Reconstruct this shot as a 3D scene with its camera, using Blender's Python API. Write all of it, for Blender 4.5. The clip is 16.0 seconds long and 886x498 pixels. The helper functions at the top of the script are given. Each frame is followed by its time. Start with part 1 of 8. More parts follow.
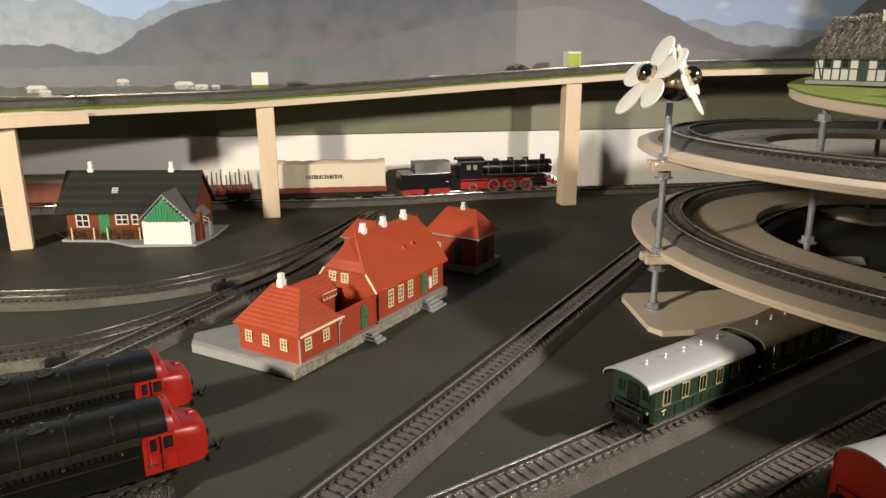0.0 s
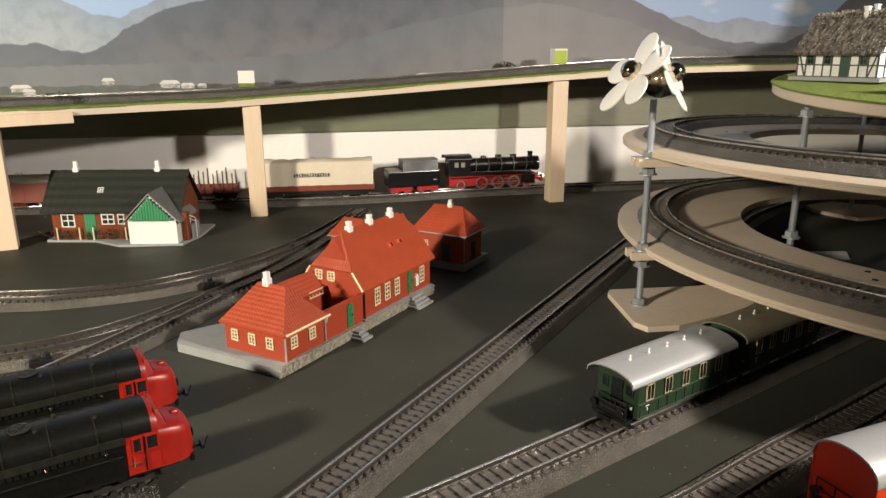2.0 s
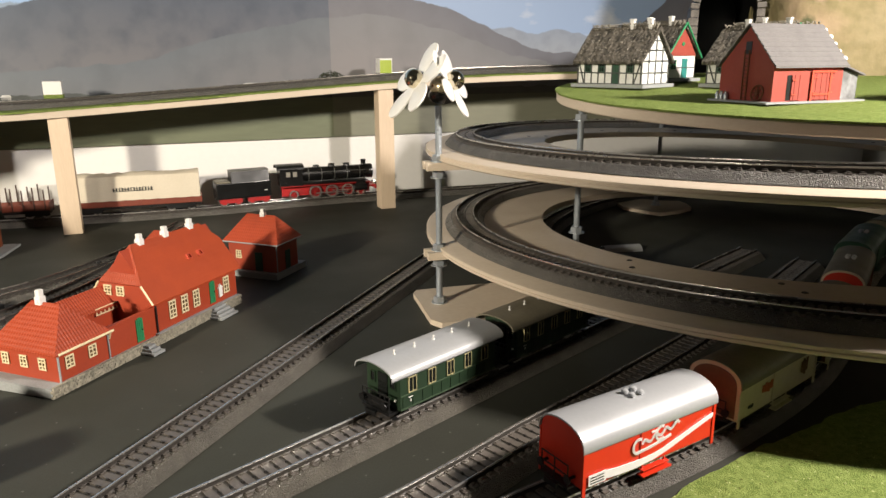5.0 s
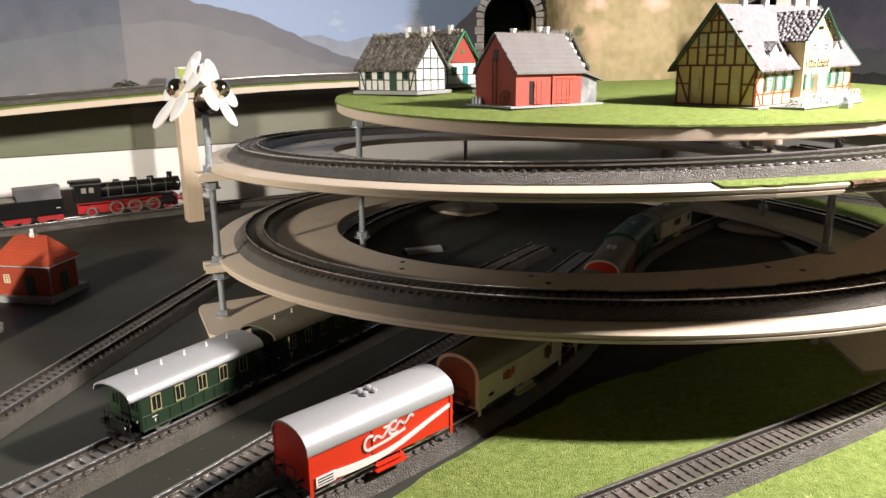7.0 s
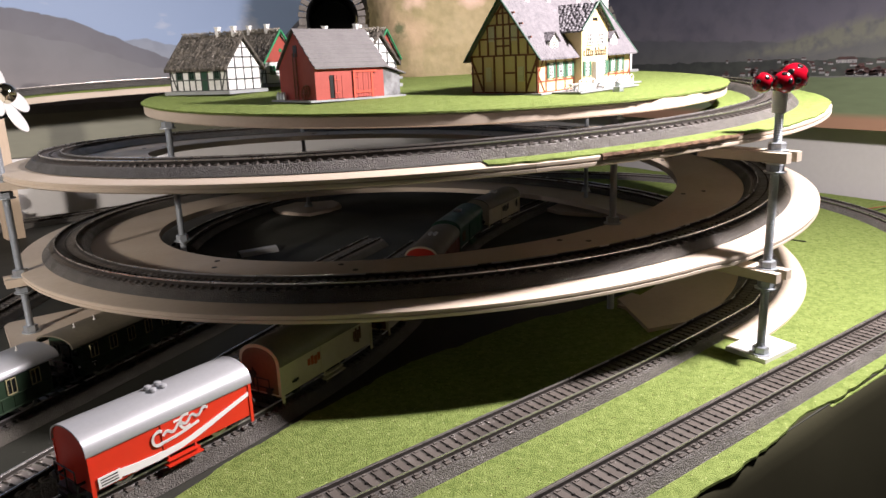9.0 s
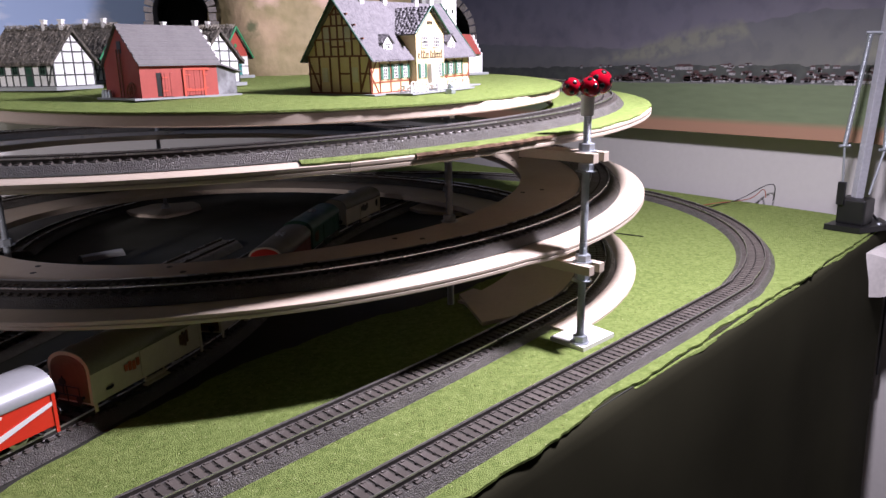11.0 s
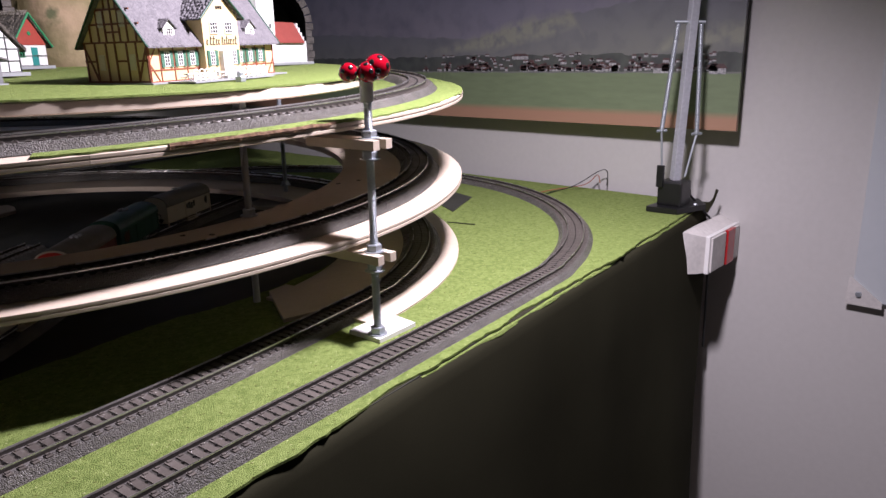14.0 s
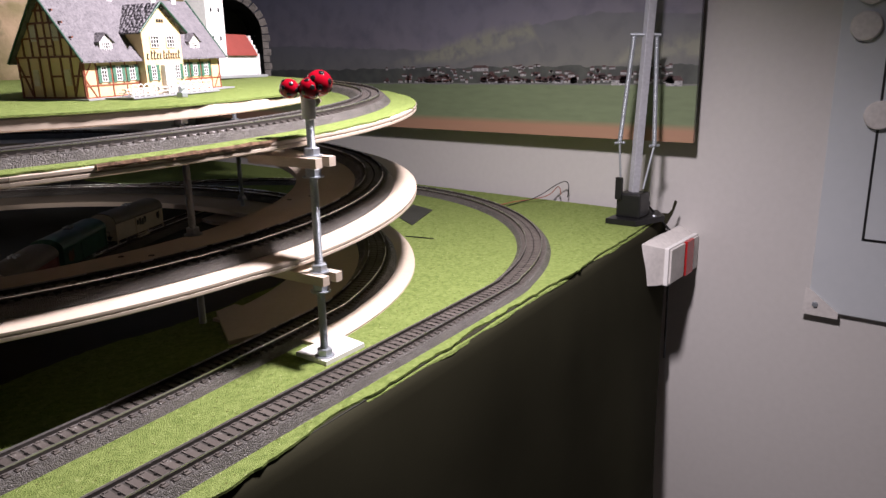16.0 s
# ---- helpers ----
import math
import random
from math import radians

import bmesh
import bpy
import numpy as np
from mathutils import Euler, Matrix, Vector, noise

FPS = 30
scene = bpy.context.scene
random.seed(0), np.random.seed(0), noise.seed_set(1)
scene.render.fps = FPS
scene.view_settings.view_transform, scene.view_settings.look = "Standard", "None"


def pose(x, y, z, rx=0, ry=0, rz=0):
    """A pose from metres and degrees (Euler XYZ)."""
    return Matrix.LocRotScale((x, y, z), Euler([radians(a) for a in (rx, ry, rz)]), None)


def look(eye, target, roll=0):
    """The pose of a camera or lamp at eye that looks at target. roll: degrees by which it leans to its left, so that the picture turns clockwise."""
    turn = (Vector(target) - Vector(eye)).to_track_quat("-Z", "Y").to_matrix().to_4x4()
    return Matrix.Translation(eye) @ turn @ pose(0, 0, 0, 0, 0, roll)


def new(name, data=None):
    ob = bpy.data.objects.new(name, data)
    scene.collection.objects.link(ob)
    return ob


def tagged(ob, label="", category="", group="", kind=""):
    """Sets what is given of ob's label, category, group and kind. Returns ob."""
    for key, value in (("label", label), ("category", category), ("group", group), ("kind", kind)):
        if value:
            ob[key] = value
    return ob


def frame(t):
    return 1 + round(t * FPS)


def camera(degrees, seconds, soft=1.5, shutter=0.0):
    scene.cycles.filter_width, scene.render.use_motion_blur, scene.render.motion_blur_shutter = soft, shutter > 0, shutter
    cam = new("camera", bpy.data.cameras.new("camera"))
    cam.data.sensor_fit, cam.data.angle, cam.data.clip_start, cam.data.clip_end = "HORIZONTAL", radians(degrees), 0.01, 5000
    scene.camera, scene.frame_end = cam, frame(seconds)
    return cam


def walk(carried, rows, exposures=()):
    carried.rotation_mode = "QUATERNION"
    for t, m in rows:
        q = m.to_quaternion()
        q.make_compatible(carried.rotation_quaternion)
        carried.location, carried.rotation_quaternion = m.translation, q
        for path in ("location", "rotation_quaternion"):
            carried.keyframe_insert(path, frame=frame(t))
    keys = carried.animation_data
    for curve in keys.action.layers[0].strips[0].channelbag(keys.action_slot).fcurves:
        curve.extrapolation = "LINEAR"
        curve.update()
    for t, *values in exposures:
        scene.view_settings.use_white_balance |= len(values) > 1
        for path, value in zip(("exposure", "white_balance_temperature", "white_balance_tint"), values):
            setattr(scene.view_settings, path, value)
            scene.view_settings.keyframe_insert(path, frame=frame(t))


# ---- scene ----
cam = camera(63.7, 16.0, soft=1.5)
PATH = [
    (0, (0.015, -0.002, 0.218), (0.016, 1.925, -0.318), -0.1),
    (0.5, (0.018, -0.001, 0.215), (0.025, 1.922, -0.333), -0.2),
    (1, (0.018, -0.001, 0.215), (0.032, 1.921, -0.339), -0.3),
    (1.5, (0.019, -0.002, 0.217), (0.037, 1.92, -0.336), -0.4),
    (2, (0.019, -0.003, 0.218), (0.045, 1.922, -0.324), -0.3),
    (2.5, (0.021, -0.002, 0.217), (0.053, 1.923, -0.322), -0.4),
    (3, (0.027, -0.004, 0.216), (0.079, 1.92, -0.329), -0.2),
    (3.5, (0.039, -0.009, 0.218), (0.145, 1.914, -0.321), -0.0),
    (4, (0.059, -0.01, 0.217), (0.251, 1.912, -0.3), -0.6),
    (4.2, (0.065, -0.013, 0.216), (0.291, 1.907, -0.298), -0.5),
    (6.3, (0.132, -0.038, 0.218), (0.724, 1.801, -0.3), -0.5),
    (6.5, (0.14, -0.042, 0.217), (0.776, 1.785, -0.291), -0.5),
    (7, (0.155, -0.048, 0.217), (0.873, 1.75, -0.286), -0.6),
    (7.5, (0.17, -0.056, 0.216), (0.955, 1.712, -0.292), -1.1),
    (8, (0.184, -0.064, 0.209), (1.038, 1.671, -0.303), -1.4),
    (8.5, (0.19, -0.078, 0.214), (1.119, 1.62, -0.29), -2.4),
    (9, (0.195, -0.087, 0.209), (1.21, 1.562, -0.293), -2.1),
    (9.5, (0.202, -0.095, 0.21), (1.272, 1.516, -0.298), -2.4),
    (10, (0.21, -0.1, 0.209), (1.33, 1.472, -0.311), -2.5),
    (10.2, (0.215, -0.105, 0.209), (1.371, 1.442, -0.31), -2.1),
    (12.3, (0.246, -0.138, 0.206), (1.57, 1.27, -0.308), -1.2),
    (12.5, (0.252, -0.141, 0.205), (1.591, 1.25, -0.314), -1.4),
    (13, (0.275, -0.142, 0.198), (1.644, 1.217, -0.33), -1.5),
    (13.5, (0.283, -0.157, 0.2), (1.697, 1.151, -0.337), -1.0),
    (14, (0.291, -0.164, 0.201), (1.743, 1.107, -0.327), -1.1),
    (14.5, (0.305, -0.169, 0.204), (1.801, 1.056, -0.308), -1.0),
    (15, (0.309, -0.175, 0.207), (1.822, 1.03, -0.301), -1.1),
    (15.5, (0.313, -0.172, 0.205), (1.823, 1.037, -0.301), -1.1),
    (16, (0.312, -0.17, 0.205), (1.816, 1.047, -0.302), -1.1),
]
EXPO = [(0.0, 0.10, 6650, 12), (4.0, 0.21, 6550, 11), (7.0, 0.34, 6250, 15), (8.5, 0.34, 6050, 19), (9.0, 0.04, 6000, 21), (9.5, -0.08, 5800, 23), (10.2, -0.17, 5600, 27), (12.5, -0.36, 5400, 34), (14.5, -0.36, 5700, 28), (16.0, -0.38, 5850, 26)]
walk(cam, [(t, look(eye, target, roll)) for t, eye, target, roll in PATH], EXPO)

# ---- light: two desk lamps over the layout and the dim room ----
world = bpy.data.worlds.new("room_dark")
scene.world = world
world.use_nodes = True
world.node_tree.nodes["Background"].inputs[0].default_value = (1.0, 0.9, 0.78, 1)
world.node_tree.nodes["Background"].inputs[1].default_value = 0.0014


def lamp_light(name, place, target, watts, size, colour, wide, blend):
    """Bulb in a reflector: a wide beam with a soft rim."""
    data = bpy.data.lights.new(name, "SPOT")
    data.energy, data.color, data.shadow_soft_size = watts, colour, size
    data.spot_size, data.spot_blend = radians(wide), blend
    ob = new(name, data)
    ob.matrix_world = look(place, target)
    return ob


lamp_light("desk_lamp_light", (0.735, 0.09, 0.50), (0.59, 0.26, 0.0), 47.0, 0.028, (1.0, 0.91, 0.80), 176, 0.78)
# the second desk lamp stands outside the view
lamp_light("reflector_lamp_light", (-0.80, -0.30, 0.485), (-0.23, 0.87, 0.135), 92.0, 0.048, (1.0, 0.90, 0.71), 68, 0.60)

# ---- mesh helpers ----


class Build:
    """Collects vertices and faces of one mesh."""

    def __init__(self):
        self.v, self.f = [], []

    def add(self, verts, faces, m=None):
        n = len(self.v)
        self.v += [tuple(m @ Vector(p)) for p in verts] if m else [tuple(p) for p in verts]
        self.f += [tuple(n + i for i in face) for face in faces]
        return self

    def box(self, x0, x1, y0, y1, z0, z1, m=None, c=0.0):
        """A box; c cuts its twelve edges off."""
        if c <= 0:
            vs = [(x, y, z) for z in (z0, z1) for y in (y0, y1) for x in (x0, x1)]
            return self.add(vs, [(0, 2, 3, 1), (4, 5, 7, 6), (0, 1, 5, 4), (2, 6, 7, 3), (0, 4, 6, 2), (1, 3, 7, 5)], m)
        bm = bmesh.new()
        bmesh.ops.create_cube(bm, size=1)
        for p in bm.verts:
            p.co = ((x0 + x1) / 2 + p.co.x * (x1 - x0), (y0 + y1) / 2 + p.co.y * (y1 - y0), (z0 + z1) / 2 + p.co.z * (z1 - z0))
        bmesh.ops.bevel(bm, geom=list(bm.edges), offset=c, segments=2, affect="EDGES", profile=0.6)
        return self.take(bm, m)

    def take(self, bm, m=None):
        bm.verts.index_update()
        self.add([p.co.copy() for p in bm.verts], [[q.index for q in f.verts] for f in bm.faces], m)
        bm.free()
        return self

    def prism(self, poly, z0, z1, m=None):
        n = len(poly)
        vs = [(x, y, z0) for x, y in poly] + [(x, y, z1) for x, y in poly]
        fs = [tuple(reversed(range(n))), tuple(range(n, 2 * n))] + [(i, (i + 1) % n, n + (i + 1) % n, n + i) for i in range(n)]
        return self.add(vs, fs, m)

    def tube(self, a, b, r, r2=None, n=10, m=None, caps=True):
        a, b = Vector(a), Vector(b)
        r2 = r if r2 is None else r2
        d = (b - a).normalized()
        x = d.orthogonal().normalized()
        y = d.cross(x)
        vs, fs = [], []
        for p, q in ((a, r), (b, r2)):
            for i in range(n):
                w = 2 * math.pi * i / n
                vs.append(p + x * (q * math.cos(w)) + y * (q * math.sin(w)))
        fs = [(i, (i + 1) % n, n + (i + 1) % n, n + i) for i in range(n)]
        if caps:
            fs += [tuple(reversed(range(n))), tuple(range(n, 2 * n))]
        return self.add(vs, fs, m)

    def lathe(self, profile, n=20, m=None):
        """profile of (r, z), turned round z."""
        vs, fs, k = [], [], len(profile)
        for i in range(n):
            w = 2 * math.pi * i / n
            vs += [(r * math.cos(w), r * math.sin(w), z) for r, z in profile]
        for i in range(n):
            j = (i + 1) % n
            fs += [(i * k + q, j * k + q, j * k + q + 1, i * k + q + 1) for q in range(k - 1)]
        return self.add(vs, fs, m)

    def ball(self, c, r, m=None, sx=1, sy=1, sz=1, n=16):
        prof = [(max(1e-5, math.sin(math.pi * i / 10)) * 1.0, -math.cos(math.pi * i / 10)) for i in range(11)]
        t = Matrix.Translation(c) @ Matrix.Diagonal((r * sx, r * sy, r * sz, 1))
        return self.lathe(prof, n, (m @ t) if m else t)

    def sweep(self, rings, closed=False, ends=True):
        """rings: lists of points of equal length, joined one to the next; each ring is a closed outline."""
        k = len(rings[0])
        vs = [p for ring in rings for p in ring]
        fs = []
        for i in range(len(rings) - (0 if closed else 1)):
            a, b = i * k, ((i + 1) % len(rings)) * k
            fs += [(a + q, a + (q + 1) % k, b + (q + 1) % k, b + q) for q in range(k)]
        if ends and not closed:
            fs += [tuple(reversed(range(k))), tuple(range((len(rings) - 1) * k, len(rings) * k))]
        return self.add(vs, fs)


def part(name, b, material, parent=None, label="", smooth=False):
    me = bpy.data.meshes.new(name)
    me.from_pydata(b.v, [], b.f)
    me.validate()
    bm = bmesh.new()
    bm.from_mesh(me)
    bmesh.ops.recalc_face_normals(bm, faces=list(bm.faces))
    bm.to_mesh(me)
    bm.free()
    me.materials.append(material)
    if smooth:
        me.polygons.foreach_set("use_smooth", [True] * len(me.polygons))
        me.set_sharp_from_angle(angle=radians(40))
    ob = new(name, me)
    ob.parent = parent
    if label:
        tagged(ob, label)
    return ob


def thing(name, m, label, category, group="", kind=""):
    ob = new(name)
    ob.empty_display_size = 0.01
    ob.matrix_world = m
    return tagged(ob, label, category, group, kind)


def turned(x, y, z=0.0, degrees=0.0):
    return pose(x, y, z, 0, 0, degrees)


# ---- materials ----


def surface(name, colour, rough=0.6, metal=0.0, dark=None, grain=300.0, coarse=25.0, amount=0.5, bump=0.0, bump_scale=None, spec=0.5, island=0.0, stretch=(1, 1, 1), depth=0.001):
    """Two scales of variation between colour and dark, with fine relief."""
    mat = bpy.data.materials.new(name)
    mat.use_nodes = True
    nt = mat.node_tree
    nodes, links = nt.nodes, nt.links
    sh = nodes["Principled BSDF"]
    sh.inputs["Roughness"].default_value, sh.inputs["Metallic"].default_value = rough, metal
    sh.inputs["Specular IOR Level"].default_value = spec
    dark = dark or tuple(0.6 * c for c in colour)
    tc = nodes.new("ShaderNodeTexCoord")
    mp = nodes.new("ShaderNodeMapping")
    mp.inputs["Scale"].default_value = stretch
    links.new(tc.outputs["Object"], mp.inputs["Vector"])
    fine, big = nodes.new("ShaderNodeTexNoise"), nodes.new("ShaderNodeTexNoise")
    fine.inputs["Scale"].default_value, big.inputs["Scale"].default_value = grain, coarse
    fine.inputs["Detail"].default_value, big.inputs["Detail"].default_value = 4, 5
    for q in (fine, big):
        links.new(mp.outputs[0], q.inputs["Vector"])
    add = nodes.new("ShaderNodeMath")
    add.operation = "ADD"
    links.new(fine.outputs["Fac"], add.inputs[0])
    links.new(big.outputs["Fac"], add.inputs[1])
    rng = nodes.new("ShaderNodeMapRange")
    rng.inputs["From Min"].default_value, rng.inputs["From Max"].default_value = 0.72, 1.28
    rng.inputs["To Min"].default_value, rng.inputs["To Max"].default_value = 0.5 - amount / 2 - 0.0, 0.5 + amount / 2
    links.new(add.outputs[0], rng.inputs["Value"])
    mix = nodes.new("ShaderNodeMix")
    mix.data_type = "RGBA"
    mix.inputs["A"].default_value, mix.inputs["B"].default_value = (*colour, 1), (*dark, 1)
    links.new(rng.outputs[0], mix.inputs["Factor"])
    out = mix.outputs["Result"]
    if island:
        info = nodes.new("ShaderNodeObjectInfo")
        hsv = nodes.new("ShaderNodeHueSaturation")
        r2 = nodes.new("ShaderNodeMapRange")
        r2.inputs["To Min"].default_value, r2.inputs["To Max"].default_value = 1 - island, 1 + island
        links.new(info.outputs["Random"], r2.inputs["Value"])
        links.new(r2.outputs[0], hsv.inputs["Value"])
        links.new(out, hsv.inputs["Color"])
        out = hsv.outputs[0]
    links.new(out, sh.inputs["Base Color"])
    rr = nodes.new("ShaderNodeMapRange")
    rr.inputs["From Min"].default_value, rr.inputs["From Max"].default_value = 0.3, 0.7
    rr.inputs["To Min"].default_value, rr.inputs["To Max"].default_value = max(0.03, rough - 0.08), min(1, rough + 0.08)
    links.new(big.outputs["Fac"], rr.inputs["Value"])
    links.new(rr.outputs[0], sh.inputs["Roughness"])
    if bump:
        bp = nodes.new("ShaderNodeBump")
        bp.inputs["Strength"].default_value, bp.inputs["Distance"].default_value = bump, depth
        src = fine
        if bump_scale:
            src = nodes.new("ShaderNodeTexNoise")
            src.inputs["Scale"].default_value, src.inputs["Detail"].default_value = bump_scale, 3
            links.new(mp.outputs[0], src.inputs["Vector"])
        links.new(src.outputs["Fac"], bp.inputs["Height"])
        links.new(bp.outputs[0], sh.inputs["Normal"])
    return mat


def specks(mat, scale, limit, colour):
    """Scatters small grains of another colour over a surface."""
    nodes, links = mat.node_tree.nodes, mat.node_tree.links
    sh = nodes["Principled BSDF"]
    base = sh.inputs["Base Color"].links[0].from_socket
    tc = nodes.new("ShaderNodeTexCoord")
    vo = nodes.new("ShaderNodeTexVoronoi")
    vo.inputs["Scale"].default_value = scale
    links.new(tc.outputs["Object"], vo.inputs["Vector"])
    sep = nodes.new("ShaderNodeSeparateColor")
    links.new(vo.outputs["Color"], sep.inputs[0])
    gt = nodes.new("ShaderNodeMath")
    gt.operation = "GREATER_THAN"
    gt.inputs[1].default_value = limit
    links.new(sep.outputs[0], gt.inputs[0])
    near = nodes.new("ShaderNodeMath")
    near.operation = "LESS_THAN"
    near.inputs[1].default_value = 0.42
    links.new(vo.outputs["Distance"], near.inputs[0])
    both = nodes.new("ShaderNodeMath")
    both.operation = "MULTIPLY"
    links.new(gt.outputs[0], both.inputs[0])
    links.new(near.outputs[0], both.inputs[1])
    mix = nodes.new("ShaderNodeMix")
    mix.data_type = "RGBA"
    links.new(both.outputs[0], mix.inputs["Factor"])
    links.new(base, mix.inputs["A"])
    mix.inputs["B"].default_value = (*colour, 1)
    links.new(mix.outputs["Result"], sh.inputs["Base Color"])
    return mat


def pebbles(mat, scale, strength, depth, stretch=(1, 1, 1)):
    """Rounded grains or tiles as relief, over the finer bump that the surface has."""
    nodes, links = mat.node_tree.nodes, mat.node_tree.links
    sh = nodes["Principled BSDF"]
    tc, mp, vo = nodes.new("ShaderNodeTexCoord"), nodes.new("ShaderNodeMapping"), nodes.new("ShaderNodeTexVoronoi")
    mp.inputs["Scale"].default_value = stretch
    vo.inputs["Scale"].default_value = scale
    links.new(tc.outputs["Object"], mp.inputs["Vector"])
    links.new(mp.outputs[0], vo.inputs["Vector"])
    flip = nodes.new("ShaderNodeMath")
    flip.operation = "SUBTRACT"
    flip.inputs[0].default_value = 1.0
    links.new(vo.outputs["Distance"], flip.inputs[1])
    bp = nodes.new("ShaderNodeBump")
    bp.inputs["Strength"].default_value, bp.inputs["Distance"].default_value = strength, depth
    links.new(flip.outputs[0], bp.inputs["Height"])
    if sh.inputs["Normal"].links:
        links.new(sh.inputs["Normal"].links[0].from_socket, bp.inputs["Normal"])
    links.new(bp.outputs[0], sh.inputs["Normal"])
    return mat


def blotches(mat, scale, low, high, colour, seed=0.0, stretch=(1, 1, 1)):
    """Large soft stains of another paint."""
    nodes, links = mat.node_tree.nodes, mat.node_tree.links
    sh = nodes["Principled BSDF"]
    base = sh.inputs["Base Color"].links[0].from_socket
    tc, mp, no = nodes.new("ShaderNodeTexCoord"), nodes.new("ShaderNodeMapping"), nodes.new("ShaderNodeTexNoise")
    mp.inputs["Scale"].default_value = stretch
    mp.inputs["Location"].default_value = (seed, seed * 0.7, seed * 0.3)
    no.inputs["Scale"].default_value, no.inputs["Detail"].default_value = scale, 6
    links.new(tc.outputs["Object"], mp.inputs["Vector"])
    links.new(mp.outputs[0], no.inputs["Vector"])
    rng = nodes.new("ShaderNodeMapRange")
    rng.inputs["From Min"].default_value, rng.inputs["From Max"].default_value = low, high
    links.new(no.outputs["Fac"], rng.inputs["Value"])
    mix = nodes.new("ShaderNodeMix")
    mix.data_type = "RGBA"
    links.new(rng.outputs[0], mix.inputs["Factor"])
    links.new(base, mix.inputs["A"])
    mix.inputs["B"].default_value = (*colour, 1)
    links.new(mix.outputs["Result"], sh.inputs["Base Color"])
    return mat


def ballast_material(name, colour, speck):
    """Moulded ballast: glossy grey grains with pale specks."""
    mat = surface(name, colour, rough=0.36, dark=tuple(0.5 * c for c in colour), grain=1500, coarse=70, amount=0.9, bump=0.6, bump_scale=1600, depth=0.0006)
    pebbles(mat, 1250, 1.0, 0.0009)
    return specks(mat, 1900, 0.93, speck)


M = {}
M["felt"] = surface("black_mat", (0.047, 0.048, 0.040), 0.6, dark=(0.026, 0.027, 0.022), spec=0.16, grain=900, coarse=9, bump=0.25, depth=0.0004)
specks(M["felt"], 600, 0.996, (0.10, 0.10, 0.09))
M["cloth"] = surface("black_cloth", (0.034, 0.0328, 0.0195), 0.9, spec=0.03, grain=1500, coarse=8, bump=0.3, depth=0.0003)
M["grass"] = surface("grass_mat", (0.250, 0.315, 0.092), 0.95, dark=(0.118, 0.168, 0.038), grain=1300, coarse=240, amount=0.95, bump=1.0, bump_scale=1300, depth=0.0018, spec=0.1)
specks(M["grass"], 560, 0.955, (0.11, 0.12, 0.03))
specks(M["grass"], 700, 0.978, (0.36, 0.40, 0.17))
M["ballast"] = ballast_material("grey_ballast", (0.118, 0.110, 0.098), (0.34, 0.32, 0.29))
# ballast with the locomotives' shade put into its colour
M["ballast_shaded"] = ballast_material("shaded_ballast", (0.010, 0.009, 0.008), (0.05, 0.045, 0.04))
M["ballast_light"] = ballast_material("pale_ballast", (0.125, 0.115, 0.098), (0.22, 0.205, 0.18))
M["sleeper"] = surface("sleeper_plastic", (0.110, 0.096, 0.084), 0.40, grain=1500, coarse=60, island=0.2, bump=0.3, depth=0.0003)
M["rail"] = surface("rail_steel", (0.78, 0.77, 0.75), 0.28, metal=0.9, dark=(0.55, 0.53, 0.50), grain=200, coarse=30)
M["wood"] = surface("pale_plywood", (0.58, 0.50, 0.405), 0.5, dark=(0.47, 0.385, 0.295), grain=220, coarse=14, amount=0.5, bump=0.12, stretch=(1, 1, 4), depth=0.0004)
M["pine"] = surface("pine_post", (0.66, 0.53, 0.40), 0.5, dark=(0.54, 0.42, 0.30), grain=160, coarse=20, stretch=(6, 6, 0.5), bump=0.1, depth=0.0003)
M["zinc"] = surface("zinc_steel", (0.52, 0.56, 0.60), 0.42, metal=0.7, grain=900, coarse=40, bump=0.1)
# east wall's white lowered in colour to stand in for weaker lamp light
M["wall"] = surface("dimmed_white_wall", (0.50, 0.485, 0.465), 0.75, dark=(0.44, 0.425, 0.405), grain=120, coarse=3, bump=0.15, bump_scale=350, depth=0.0006)
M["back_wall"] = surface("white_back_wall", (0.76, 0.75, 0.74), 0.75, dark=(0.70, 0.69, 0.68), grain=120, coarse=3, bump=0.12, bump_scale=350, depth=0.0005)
M["dim_wall"] = surface("room_paint", (0.42, 0.40, 0.365), 0.8, grain=120, coarse=3)
M["dark_green"] = surface("dark_green_paint", (0.010, 0.058, 0.030), 0.5, grain=400, coarse=60)
M["sleeper_dark"] = surface("weathered_sleeper", (0.045, 0.040, 0.034), 0.45, grain=1500, coarse=60, island=0.2, bump=0.3, depth=0.0003)
M["rail_dull"] = surface("tarnished_rail", (0.46, 0.44, 0.40), 0.26, metal=0.95, dark=(0.22, 0.20, 0.18), grain=240, coarse=22, amount=0.9)
M["rail_web"] = surface("dark_rail_web", (0.055, 0.048, 0.042), 0.55, metal=0.3, grain=300, coarse=60)
M["church_roof"] = surface("dark_red_tiles", (0.26, 0.055, 0.042), 0.6, dark=(0.19, 0.04, 0.03), grain=700, coarse=80, bump=0.4, depth=0.0004)
M["gap_shade"] = surface("gap_shade", (0.045, 0.040, 0.034), 0.5, dark=(0.022, 0.020, 0.017), grain=900, coarse=60)
M["stud"] = surface("dark_stud", (0.02, 0.018, 0.016), 0.5, grain=900, coarse=60)
M["floor"] = surface("grey_floor", (0.45, 0.42, 0.38), 0.6, grain=80, coarse=4)
M["white"] = surface("white_plastic", (0.72, 0.71, 0.69), 0.35, dark=(0.64, 0.63, 0.61), grain=200, coarse=30)
